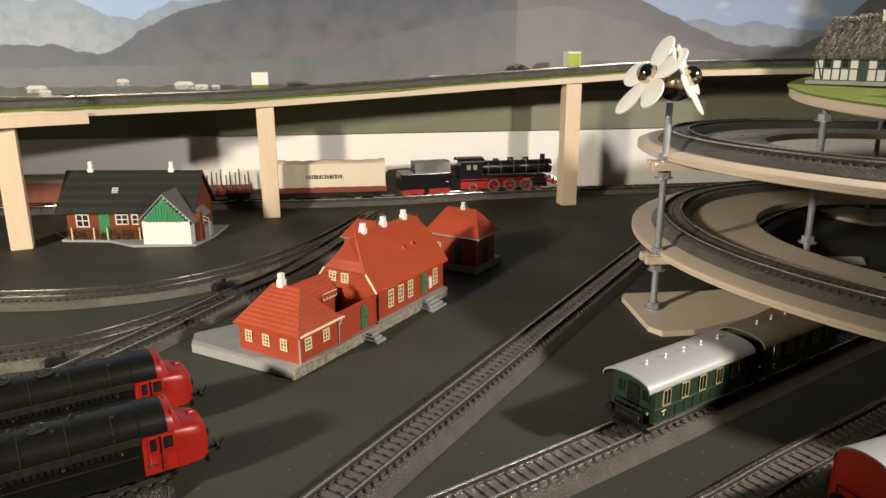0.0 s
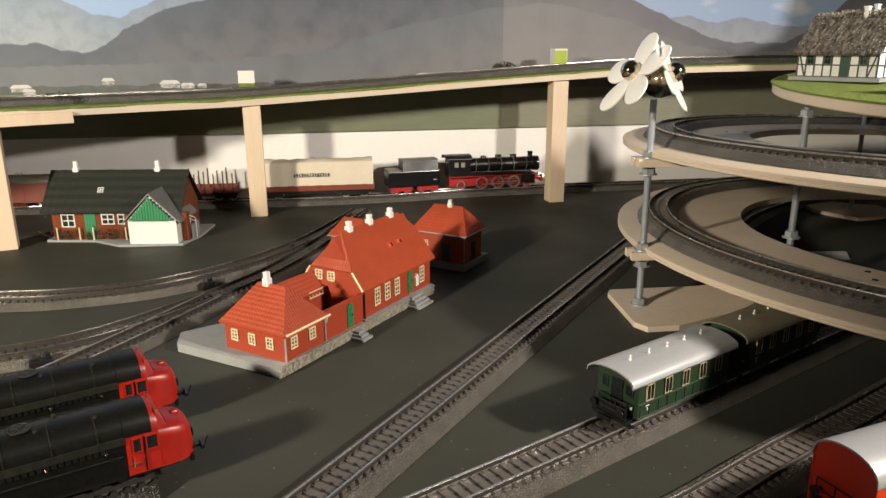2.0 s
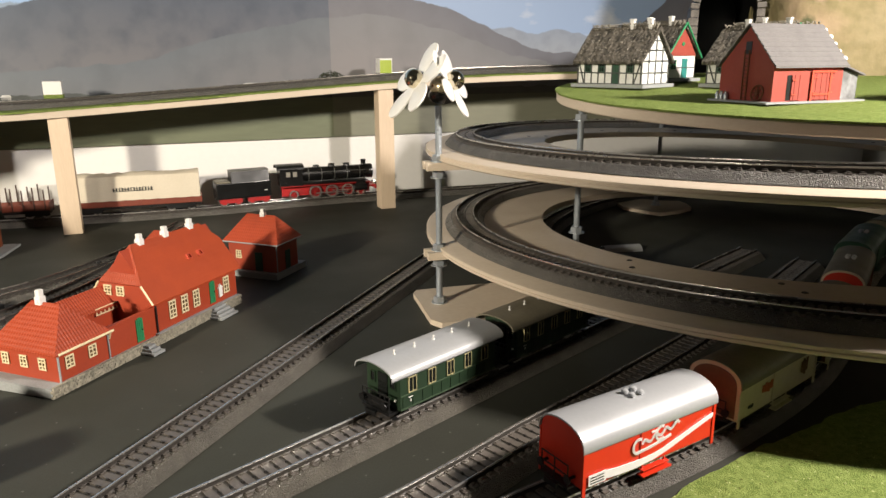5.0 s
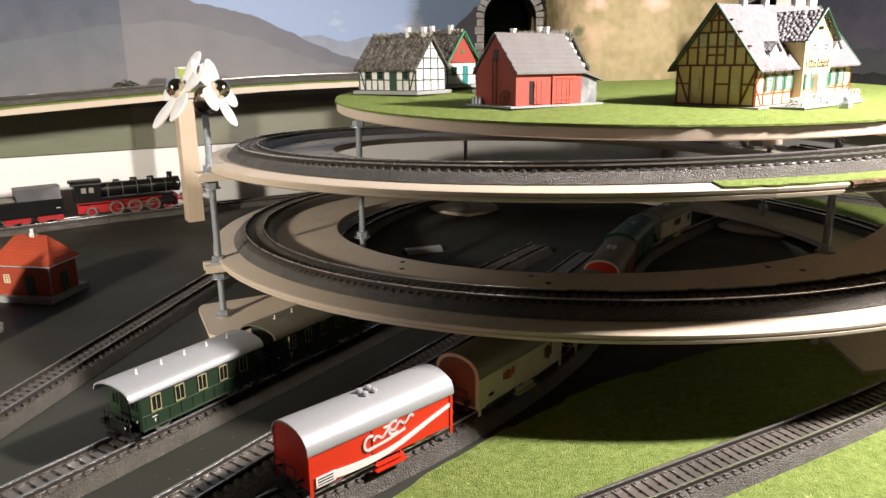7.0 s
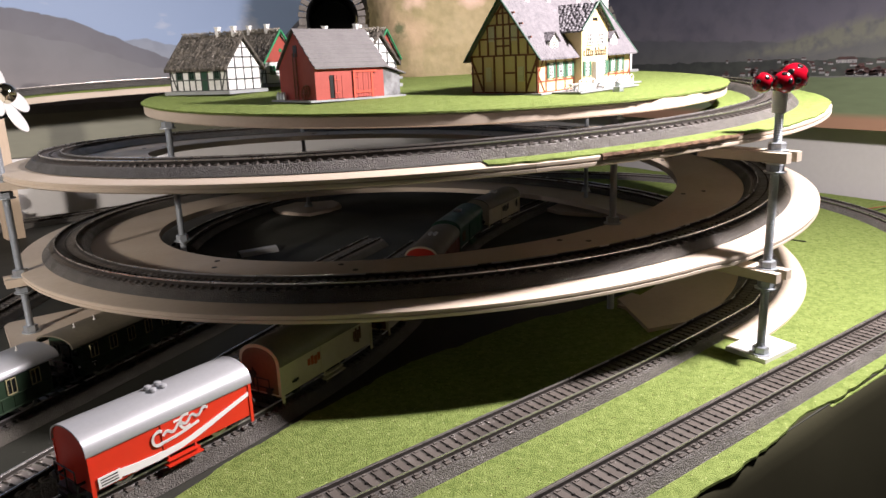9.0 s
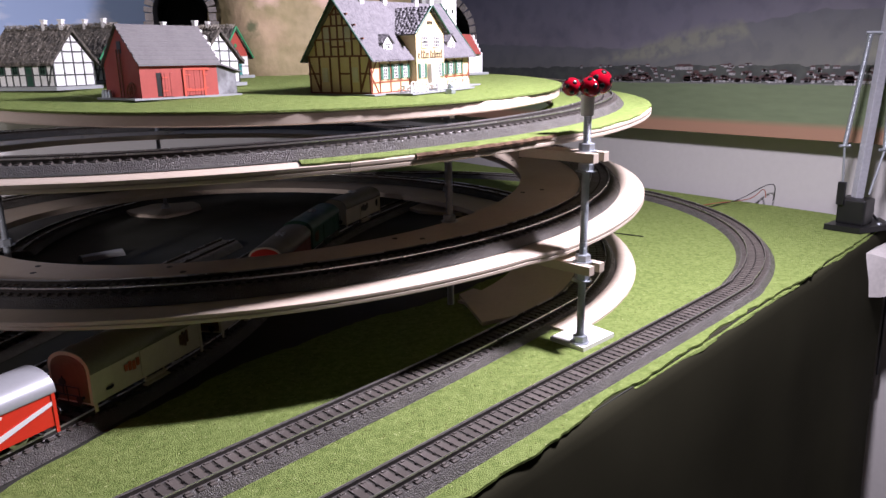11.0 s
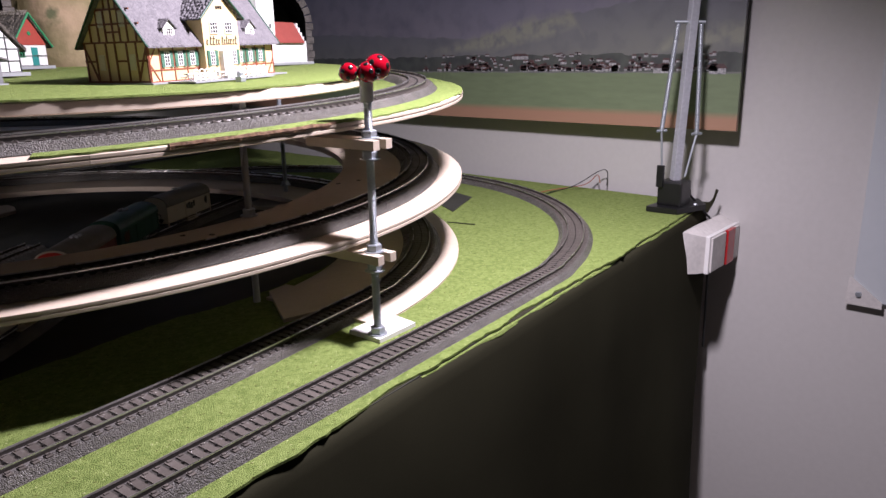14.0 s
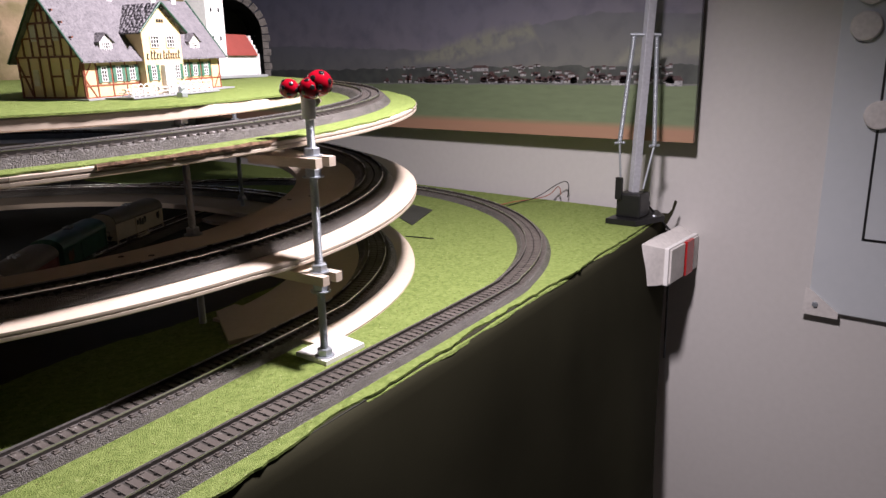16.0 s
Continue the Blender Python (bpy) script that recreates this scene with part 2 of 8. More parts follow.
M["red_brick"] = surface("red_brick_plastic", (0.34, 0.048, 0.016), 0.5, dark=(0.25, 0.032, 0.012), grain=900, coarse=60, bump=0.3, depth=0.0003)
M["red_tile"] = surface("red_tile_plastic", (0.50, 0.075, 0.035), 0.5, dark=(0.40, 0.05, 0.025), grain=600, coarse=50, bump=0.2, depth=0.0003)
M["plinth"] = surface("grey_plinth", (0.315, 0.33, 0.335), 0.7, grain=700, coarse=40, bump=0.3, depth=0.0003)
M["cobble"] = surface("stone_plinth", (0.34, 0.31, 0.24), 0.8, dark=(0.15, 0.14, 0.11), grain=500, coarse=260, amount=1.0, bump=0.9, bump_scale=450, depth=0.001)
M["cream"] = surface("cream_trim", (0.78, 0.66, 0.42), 0.5, grain=500, coarse=60)
M["green"] = surface("green_paint", (0.02, 0.22, 0.085), 0.5, grain=400, coarse=60)
M["black"] = surface("black_plastic", (0.008, 0.008, 0.0085), 0.4, grain=500, coarse=50, bump=0.05)
M["black_gloss"] = surface("black_paint", (0.010, 0.010, 0.010), 0.22, grain=300, coarse=40)
M["loco_body"] = surface("weathered_black_paint", (0.0060, 0.0062, 0.0046), 0.40, dark=(0.002, 0.002, 0.0016), spec=0.28, grain=350, coarse=45, amount=0.9, bump=0.25, depth=0.0004)
M["loco_edge"] = surface("grey_green_edge", (0.022, 0.022, 0.017), 0.4, dark=(0.009, 0.009, 0.007), spec=0.2, grain=350, coarse=60, amount=0.9)
M["loco_red"] = surface("red_loco_paint", (0.36, 0.014, 0.007), 0.36, dark=(0.27, 0.010, 0.005), grain=300, coarse=60)
M["wheel_red"] = surface("red_wheel", (0.42, 0.02, 0.02), 0.4, grain=300, coarse=60)
M["glass"] = surface("dark_window", (0.015, 0.017, 0.016), 0.12, grain=100, coarse=20)
M["coach_green"] = surface("green_coach_paint", (0.021, 0.042, 0.022), 0.42, dark=(0.014, 0.030, 0.015), grain=300, coarse=60)
M["silver"] = surface("silver_roof", (0.40, 0.41, 0.425), 0.42, metal=0.25, dark=(0.34, 0.35, 0.365), grain=500, coarse=40)
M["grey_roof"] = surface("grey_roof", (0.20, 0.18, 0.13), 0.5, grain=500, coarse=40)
M["wagon_red"] = surface("red_wagon_paint", (0.58, 0.030, 0.010), 0.35, dark=(0.50, 0.024, 0.008), grain=300, coarse=60)
M["ivory"] = surface("ivory_wagon", (0.62, 0.56, 0.42), 0.45, dark=(0.52, 0.46, 0.33), grain=300, coarse=60)
M["brown"] = surface("brown_wagon", (0.20, 0.045, 0.025), 0.5, grain=300, coarse=60)
M["canvas"] = surface("cream_canvas", (0.62, 0.56, 0.45), 0.8, dark=(0.52, 0.46, 0.36), grain=500, coarse=30, bump=0.3, depth=0.0006)
M["thatch"] = surface("grey_thatch", (0.112, 0.098, 0.078), 0.95, dark=(0.014, 0.013, 0.010), grain=420, coarse=160, amount=1.0, bump=1.0, bump_scale=380, depth=0.003, stretch=(1, 1, 0.45))
specks(M["thatch"], 900, 0.90, (0.30, 0.275, 0.235))
M["ridge_stick"] = surface("grey_stick", (0.27, 0.245, 0.20), 0.8, dark=(0.12, 0.11, 0.09), grain=500, coarse=60)
M["timber"] = surface("dark_timber", (0.05, 0.055, 0.05), 0.6, grain=500, coarse=60)
M["timber_brown"] = surface("brown_timber", (0.17, 0.045, 0.015), 0.6, grain=500, coarse=60)
M["plaster"] = surface("white_plaster", (0.76, 0.76, 0.74), 0.7, grain=500, coarse=60, bump=0.2, depth=0.0003)
M["yellow"] = surface("yellow_plaster", (0.63, 0.495, 0.29), 0.65, dark=(0.53, 0.38, 0.18), grain=600, coarse=70, bump=0.2, depth=0.0003)
M["grey_tile"] = pebbles(surface("grey_tile_roof", (0.150, 0.140, 0.150), 0.7, dark=(0.085, 0.08, 0.088), grain=650, coarse=190, amount=0.8, bump=0.6, bump_scale=900, depth=0.0010), 480, 0.9, 0.0011, (1, 1, 0.75))
M["bay_tile"] = pebbles(surface("embossed_bay_tiles", (0.150, 0.140, 0.155), 0.6, dark=(0.07, 0.065, 0.072), grain=650, coarse=190, amount=0.8), 330, 1.0, 0.0045, (1, 1, 0.7))
M["barn_red"] = surface("barn_red", (0.32, 0.052, 0.034), 0.6, dark=(0.23, 0.036, 0.024), grain=500, coarse=60, bump=0.2, depth=0.0003)
M["barn_roof"] = surface("grey_plank_roof", (0.20, 0.19, 0.18), 0.6, dark=(0.13, 0.125, 0.12), grain=400, coarse=60)
M["rock"] = surface("painted_rock", (0.250, 0.200, 0.105), 0.85, dark=(0.165, 0.138, 0.062), grain=90, coarse=12, amount=1.0, bump=0.6, bump_scale=70, depth=0.003)
blotches(M["rock"], 9, 0.52, 0.66, (0.36, 0.255, 0.165), 3.1)
blotches(M["rock"], 14, 0.60, 0.72, (0.42, 0.30, 0.225), 8.3)
blotches(M["rock"], 26, 0.62, 0.70, (0.075, 0.080, 0.035), 1.7)
M["chrome"] = surface("chrome", (0.75, 0.68, 0.52), 0.08, metal=1.0, grain=100, coarse=20)
M["aluminium"] = surface("aluminium", (0.56, 0.57, 0.61), 0.38, metal=0.35, grain=300, coarse=20)
M["ladybird"] = surface("red_gloss_ball", (0.24, 0.003, 0.010), 0.08, grain=100, coarse=30, dark=(0.22, 0.002, 0.008))
M["board"] = surface("grey_enamel", (0.46, 0.485, 0.50), 0.4, dark=(0.42, 0.445, 0.46), grain=100, coarse=4)
M["torn"] = surface("torn_brown_paper", (0.19, 0.105, 0.050), 0.8, dark=(0.06, 0.03, 0.015), grain=500, coarse=120, amount=1.1, bump=0.8, depth=0.001)
M["alarm"] = surface("cream_case", (0.66, 0.63, 0.60), 0.4, grain=200, coarse=30)
M["red_lens"] = surface("red_lens", (0.45, 0.02, 0.02), 0.15, grain=200, coarse=30)
M["pale_green"] = surface("pale_green_paper", (0.36, 0.44, 0.07), 0.7, dark=(0.28, 0.36, 0.05), grain=600, coarse=60)
M["shutter_green"] = surface("dull_green_shutter", (0.045, 0.150, 0.085), 0.55, grain=400, coarse=60)
M["weathered"] = blotches(surface("weathered_grey_boards", (0.24, 0.25, 0.255), 0.8, dark=(0.13, 0.13, 0.13), grain=300, coarse=60, amount=0.9, bump=0.3, depth=0.0004), 60, 0.50, 0.62, (0.10, 0.10, 0.10), 2.2)
M["timber_red"] = surface("red_brown_timber", (0.27, 0.070, 0.030), 0.6, grain=500, coarse=60)
M["stake"] = surface("dark_stake", (0.06, 0.02, 0.012), 0.5, grain=300, coarse=60)
M["wire"] = surface("wire", (0.32, 0.10, 0.05), 0.5, grain=200, coarse=30)

# ---- the room ----
SLOPE = math.tan(radians(9))


def wall_y(x):
    return 1.145 + SLOPE * (x - 0.2)


CORNER = 1.25
room = [(-1.6, wall_y(-1.6)), (CORNER, wall_y(CORNER)), (CORNER, -1.6), (-1.6, -1.6)]


def wall_between(name, a, b, z0, z1, thick, label, paint="wall"):
    a, b = Vector((*a, 0)), Vector((*b, 0))
    d = (b - a)
    ob = part(name, Build().box(0, d.length, 0, thick, z0, z1), M[paint])
    ob.matrix_world = turned(a.x, a.y, 0, math.degrees(math.atan2(d.y, d.x)))
    return tagged(ob, label, "wall", kind="structure")


FLOOR_Z = -0.86
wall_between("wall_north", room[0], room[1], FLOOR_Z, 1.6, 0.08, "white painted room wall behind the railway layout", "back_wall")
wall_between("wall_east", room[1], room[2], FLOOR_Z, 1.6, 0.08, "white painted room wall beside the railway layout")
wall_between("wall_south", room[2], room[3], FLOOR_Z, 1.6, 0.08, "plain grey room wall", "dim_wall")
wall_between("wall_west", room[3], room[0], FLOOR_Z, 1.6, 0.08, "plain grey room wall", "dim_wall")
tagged(part("floor", Build().prism([(x * 1.05, y * 1.05) for x, y in room][::-1], FLOOR_Z - 0.05, FLOOR_Z), M["floor"]), "plain grey room floor", "floor", kind="structure")
tagged(part("ceiling", Build().prism([(x * 1.05, y * 1.05) for x, y in room][::-1], 1.6, 1.65), M["dim_wall"]), "plain grey room ceiling", "ceiling", kind="structure")


def front_y(x):
    return 0.115 + 0.098 * (x - 0.469)


# ---- the table, its black mat and cloth skirt ----
table = thing("table", turned(0, 0), "large layout table covered with a dull black mat", "table")
outline = [(-1.2, front_y(-1.2)), (1.235, front_y(1.235)), (1.235, wall_y(1.235) - 0.012), (-1.2, wall_y(-1.2) - 0.012)]
part("tabletop", Build().prism(outline, -0.03, 0.0), M["felt"], table, "dull black mat over the boards")
for lx, ly in ((-1.1, 0.1), (1.1, 0.3), (1.1, 1.1), (-1.1, 0.75)):
    part("leg", Build().box(lx - 0.03, lx + 0.03, ly - 0.03, ly + 0.03, FLOOR_Z, -0.03), M["pine"], table)


def skirt():
    b = Build()
    n = 200
    drop = [(0.012, 0.0004), (0.001, 0.0002), (-0.0028, -0.0022), (-0.0050, -0.0070), (-0.0062, -0.014), (-0.007, -0.024)] + [(-0.009, -0.05 - 0.042 * k) for k in range(10)]
    grid = []
    for i in range(n + 1):
        u = i / n
        col = []
        for y0, z in drop:
            w = max(0.0, -(z + 0.02)) / 0.41
            x = -1.15 + (2.372 - 0.105 * w * u) * u
            y = front_y(x) + y0 - 0.030 * w * u - 0.005 * math.sin(x * 31) * w - 0.007 * math.sin(x * 12 + 1) * w
            y += 0.0012 * noise.noise((x * 19, z * 9, 0.3))
            col.append((x, y, z))
        grid.append(col)
    k = len(drop) - 1
    vs = [p for col in grid for p in col] + [(x, y + 0.002, z - 0.0006) for col in grid for x, y, z in col]
    m = (n + 1) * (k + 1)
    fs = []
    for i in range(n):
        for j in range(k):
            a, c = i * (k + 1) + j, (i + 1) * (k + 1) + j
            fs += [(a, c, c + 1, a + 1), (m + a, m + a + 1, m + c + 1, m + c)]
    b.add(vs, fs)
    return tagged(part("table_skirt", b, M["cloth"], smooth=True), "black cloth skirt hanging from the table's front edge", "cloth")


skirt()

# ---- grass mats ----


def rough_sheet(name, poly, z, thick, material, label, wave=0.003, cell=0.012, seed=1):
    """A mat with ragged edges."""
    pts = []
    for i, (x, y) in enumerate(poly):
        x2, y2 = poly[(i + 1) % len(poly)]
        n = max(1, int(math.hypot(x2 - x, y2 - y) / cell))
        for q in range(n):
            px, py = x + (x2 - x) * q / n, y + (y2 - y) * q / n
            s = noise.noise((px * 11.3 + 0.4, py * 11.3, seed + 0.37)) * wave + noise.noise((px * 47.7, py * 47.7 + 0.3, seed + 0.61)) * wave * 0.5 + noise.noise((px * 171, py * 171, seed + 0.43)) * wave * 0.35
            t = noise.noise((px * 37.1, py * 37.1, seed + 7.41)) * wave * 0.6
            pts.append((px + t, py + s))
    bm = bmesh.new()
    low = bm.faces.new([bm.verts.new((x, y, z)) for x, y in pts])
    top = bmesh.ops.extrude_face_region(bm, geom=[low])
    for q in top["geom"]:
        if isinstance(q, bmesh.types.BMVert):
            q.co.z += thick
    bmesh.ops.triangulate(bm, faces=[f for f in bm.faces if len(f.verts) > 4])
    ob = part(name, Build().take(bm), material)
    return tagged(ob, label, "grass mat")


rough_sheet("grass_mat", [(0.05, 0.0725), (0.45, 0.1115), (1.195, 0.1845), (1.232, 0.23), (1.232, wall_y(1.232) - 0.03), (0.93, 1.20), (1.0, 0.9), (1.02, 0.7),
    (0.95, 0.5), (0.85, 0.40), (0.74, 0.365), (0.64, 0.347), (0.543, 0.349), (0.43, 0.336), (0.336, 0.302), (0.233, 0.256), (0.12, 0.215), (0.03, 0.19)], 0.0002, 0.0016, M["grass"],
    "bright green felt grass mat with ragged edges", wave=0.0058, cell=0.006)

# curled flap of the mat over the table's front edge
rings = []
for i in range(150):
    x = 0.60 + 0.60 * i / 149
    edge = 0.1115 + (0.1845 - 0.1115) * (x - 0.45) / 0.745
    fade = min(1.0, i / 30, (149 - i) / 20)
    w = fade * (abs(noise.noise((x * 23, 1.3, 0.4))) * 0.0022 + abs(noise.noise((x * 90, 4.1, 0.7))) * 0.0009)
    rings.append([(x, edge + 0.006, 0.0001), (x, edge - 0.0004 * fade - w * 0.5, -0.0012), (x, edge - 0.0010 * fade - w, -0.0022 - w * 0.7), (x, edge - 0.0006 * fade - w, -0.0030 - w * 0.7), (x, edge + 0.006, -0.0008)])
tagged(part("grass_flap", Build().sweep(rings), M["grass"]), "curled torn flap under the grass mat's front edge", "grass mat")

# ---- railway track ----
SLEEPER = 0.0066


def spline(points, step=SLEEPER):
    """Even samples along a smooth curve through points."""
    p = [Vector(q) for q in points]
    p = [p[0] * 2 - p[1]] + p + [p[-1] * 2 - p[-2]]
    fine = []
    for i in range(1, len(p) - 2):
        for k in range(60):
            t = k / 60
            a, b, c, d = p[i - 1], p[i], p[i + 1], p[i + 2]
            fine.append(0.5 * ((2 * b) + (c - a) * t + (2 * a - 5 * b + 4 * c - d) * t * t + (3 * b - a - 3 * c + d) * t ** 3))
    fine.append(p[-2])
    out, need = [fine[0]], step
    for a, b in zip(fine, fine[1:]):
        seg = (b - a).length
        while seg >= need > 0:
            a = a + (b - a) * (need / seg)
            out.append(a.copy())
            seg = (b - a).length
            need = step
        need -= seg
    return out


def stations(pts):
    """Place, direction and left side along a line of samples."""
    rows = []
    for i, p in enumerate(pts):
        d = (pts[min(i + 1, len(pts) - 1)] - pts[max(i - 1, 0)]).normalized()
        n = Vector((-d.y, d.x, 0)).normalized()
        rows.append((p, d, n))
    return rows


def run(profile, rows):
    b = Build()
    b.sweep([[p + n * y + Vector((0, 0, z)) for y, z in profile] for p, d, n in rows])
    return b


def sleeper_build():
    b = Build()
    b.box(-0.0023, 0.0023, -0.0078, 0.0078, 0.0060, 0.0073)
    b.box(-0.0017, 0.0017, -0.0132, 0.0132, 0.0060, 0.0071)
    for y in (-0.0087, 0.0087):
        for s in (-1, 1):
            b.box(-0.0011, 0.0011, y + s * 0.0018 - 0.0008, y + s * 0.0018 + 0.0008, 0.0070, 0.0078)
    return b


SLEEPER_MESH = None


def track(label, pts, ballast="ballast", singles=None, group="model railway tracks", bed=True, steel="rail", ties="sleeper"):
    """Three-rail track: moulded ballast bed, sleepers and two rails. singles: a stretch of x whose sleepers are parts of their own."""
    global SLEEPER_MESH
    rows = stations(pts)
    ob = thing("railway_track", Matrix.Translation(pts[0]), label, "railway track", group)
    shift = Matrix.Translation(-pts[0])

    def put(name, b, mat, smooth=False, text=""):
        b.v = [tuple(Vector(v) - pts[0]) for v in b.v]
        return part(name, b, M[mat], ob, text, smooth)

    if bed:
        put("ballast_bed", run([(-0.0200, 0.0004), (-0.0150, 0.0058), (-0.0140, 0.0064), (0.0140, 0.0064), (0.0150, 0.0058), (0.0200, 0.0004)], rows), ballast)
    for y in (-0.0087, 0.0087):
        web = put("rail_web", run([(y - 0.0009, 0.0064), (y - 0.00024, 0.0072), (y - 0.00024, 0.0094), (y + 0.00024, 0.0094), (y + 0.00024, 0.0072), (y + 0.0009, 0.0064)], rows), "rail_web", text="dark rail web")
        put("rail", run([(y - 0.00030, 0.0094), (y - 0.00038, 0.0100), (y - 0.00024, 0.0104), (y + 0.00024, 0.0104), (y + 0.00038, 0.0100), (y + 0.00030, 0.0094)], rows), steel, True, "steel rail head")
    # strip whose dark colour carries the shade of the shallow sleeper gaps
    put("bed_centre", run([(-0.0078, 0.0062), (-0.0078, 0.0067), (0.0078, 0.0067), (0.0078, 0.0062)], rows), "gap_shade", text="dark strip drawing the shade between the sleepers")
    one = sleeper_build()
    studs = Build()
    rest = Build()
    count = 0
    for p, d, n in rows[::1]:
        m = Matrix(((d.x, n.x, 0, p.x), (d.y, n.y, 0, p.y), (d.z, 0, 1, p.z), (0, 0, 0, 1)))
        studs.box(0.0026, 0.0036, -0.0006, 0.0006, 0.0066, 0.0083, m)
        if singles and singles[0] < p.x < singles[1] and count < 150:
            if SLEEPER_MESH is None:
                SLEEPER_MESH = part("sleeper", sleeper_build(), M["sleeper"]).data
                bpy.data.objects.remove(bpy.data.objects["sleeper"])
            s = new("sleeper", SLEEPER_MESH)
            s.parent = ob
            s.matrix_local = shift @ m
            count += 1
        else:
            rest.add(one.v, one.f, m)
    if rest.v:
        tagged(put("sleeper_rest", rest, ties), "grey-brown moulded sleepers", kind="stuff")
    tagged(put("contact_stud", studs, "stud"), "row of dark contact studs", kind="stuff")
    return ob


def line(angle, off, s0, s1):
    c, s = math.cos(angle), math.sin(angle)
    return [(c * t - s * off, s * t + c * off, 0.0) for t in (s0, s0 + (s1 - s0) * 0.33, s0 + (s1 - s0) * 0.66, s1)]


HC = Vector((0.590, 0.602, 0))
HR, H_OUT, H_IN, PITCH = 0.357, 0.396, 0.276, 0.081


def helix_z(deg):
    """Top of the ring boards; 190 degrees is the first pass of the left-hand rod."""
    return max(0.0, 0.0585 + PITCH * (deg - 190) / 360)


def helix_at(deg, r, dz=0.0):
    a = radians(deg)
    return Vector((HC.x + r * math.cos(a), HC.y + r * math.sin(a), helix_z(deg) + dz))


track("straight grey-bedded track crossing the black mat beside the station", spline(line(1.026, 0.1903, 0.10, 1.0)), "ballast_light")
track("straight grey-bedded track with bright rails under the green coaches", spline(line(0.6039, 0.2317, 0.02, 0.85)), "ballast_light")
track("empty grey-bedded track beside the goods wagons", spline([(0.02, 0.213, 0), (0.135, 0.284, 0), (0.205, 0.3325, 0), (0.285, 0.3845, 0), (0.45, 0.50, 0), (0.6, 0.62, 0)]), "ballast_light")
GOODS = [(0.0, 0.19, 0), (0.10, 0.2305, 0), (0.2009, 0.2733, 0), (0.31, 0.3197, 0), (0.42, 0.385, 0), (0.53, 0.483, 0), (0.60, 0.555, 0), (0.66, 0.605, 0), (0.74, 0.653, 0), (0.812, 0.689, 0), (0.95, 0.757, 0)]
track("grey-bedded track under the goods wagons", spline(GOODS))
front = line(0.0899, 0.1017, 0.02, 0.80)[:3]
arc = [(0.750 + 0.4275 * math.cos(radians(a)), 0.608 + 0.4375 * math.sin(radians(a)), 0) for a in range(-83, 156, 7)]
track("grey-bedded front track curving round on the grass mat", spline(front + arc), singles=(0.25, 1.0))
ramp = line(0.125, 0.1626, 0.10, 0.56)
climb = [helix_at(a, HR, 0.0002) for a in range(-75, 375, 5)]
track("grey-bedded track climbing from the grass on to the spiral ring boards", spline(ramp + [tuple(p) for p in climb]), singles=(0.25, 0.62))
climb = [helix_at(a, HR, 0.0002) for a in range(375, 741, 5)]
track("grey-bedded track on the upper turn of the spiral", spline([tuple(p) for p in climb]))
BACK = [(-1.0, 0.935, 0), (-0.75, 0.960, 0), (-0.5, 0.985, 0), (-0.307, 1.010, 0), (-0.181, 1.021, 0), (-0.052, 1.042, 0), (0.065, 1.075, 0), (0.2, 1.103, 0), (0.35, 1.125, 0), (0.6, 1.16, 0), (0.9, 1.2, 0)]
track("grey-bedded track along the back wall under the viaduct", spline(BACK))
SIDE_A = [(-0.80, 0.56, 0), (-0.55, 0.588, 0), (-0.368, 0.599, 0), (-0.309, 0.606, 0), (-0.243, 0.630, 0), (-0.195, 0.672, 0), (-0.158, 0.722, 0), (-0.125, 0.79, 0), (-0.10, 0.87, 0), (-0.08, 0.95, 0)]
track("weathered siding track curving behind the station", spline(SIDE_A), "ballast_light", steel="rail_dull", ties="sleeper_dark")
SIDE_B = [(-0.60, 0.37, 0), (-0.40, 0.44, 0), (-0.303, 0.473, 0), (-0.268, 0.488, 0), (-0.232, 0.520, 0), (-0.190, 0.578, 0), (-0.148, 0.655, 0), (-0.118, 0.745, 0), (-0.098, 0.83, 0), (-0.08, 0.93, 0)]
track("weathered siding track with points beside the station", spline(SIDE_B), "ballast_light", steel="rail_dull", ties="sleeper_dark")
SIDE_C = [(-0.42, 0.26, 0), (-0.33, 0.34, 0), (-0.266, 0.409, 0), (-0.245, 0.437, 0), (-0.225, 0.48, 0), (-0.205, 0.525, 0), (-0.175, 0.60, 0)]
track("siding track with bright rails behind the red locomotives", spline(SIDE_C), "ballast_light", ties="sleeper_dark")
LOCO_DIR = 33.0
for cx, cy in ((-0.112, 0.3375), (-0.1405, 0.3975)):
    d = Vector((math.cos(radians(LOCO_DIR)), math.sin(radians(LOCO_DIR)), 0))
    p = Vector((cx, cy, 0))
    # near-black bed, rails and sleepers paint in the shade beneath the locomotive
    track("siding track under a red and black diesel locomotive", spline([tuple(p - d * 0.45), tuple(p - d * 0.3), tuple(p - d * 0.15), tuple(p - d * 0.016)]), "ballast_shaded", steel="rail_web", ties="stud")


def point_lantern(x, y, degrees):
    """Small black turnout drive with a lantern beside the track."""
    o = thing("point_lantern", turned(x, y, 0.0, degrees), "small black turnout drive with a lantern by the track", "turnout drive", "turnout drives")
    part("drive_box", Build().box(-0.008, 0.008, -0.0035, 0.0035, 0.0004, 0.0060, None, 0.001).box(-0.006, -0.001, -0.0026, 0.0026, 0.0058, 0.0078, None, 0.0006), M["black"], o)
    part("lantern", Build().box(0.0028, 0.0062, -0.0017, 0.0017, 0.0058, 0.0098, None, 0.0005).tube((0.0045, 0, 0.0096), (0.0045, 0, 0.0112), 0.0008, n=8), M["black"], o)
    part("lever", Build().tube((0.001, 0, 0.0066), (0.0022, 0.002, 0.0100), 0.0005, n=6), M["stud"], o)


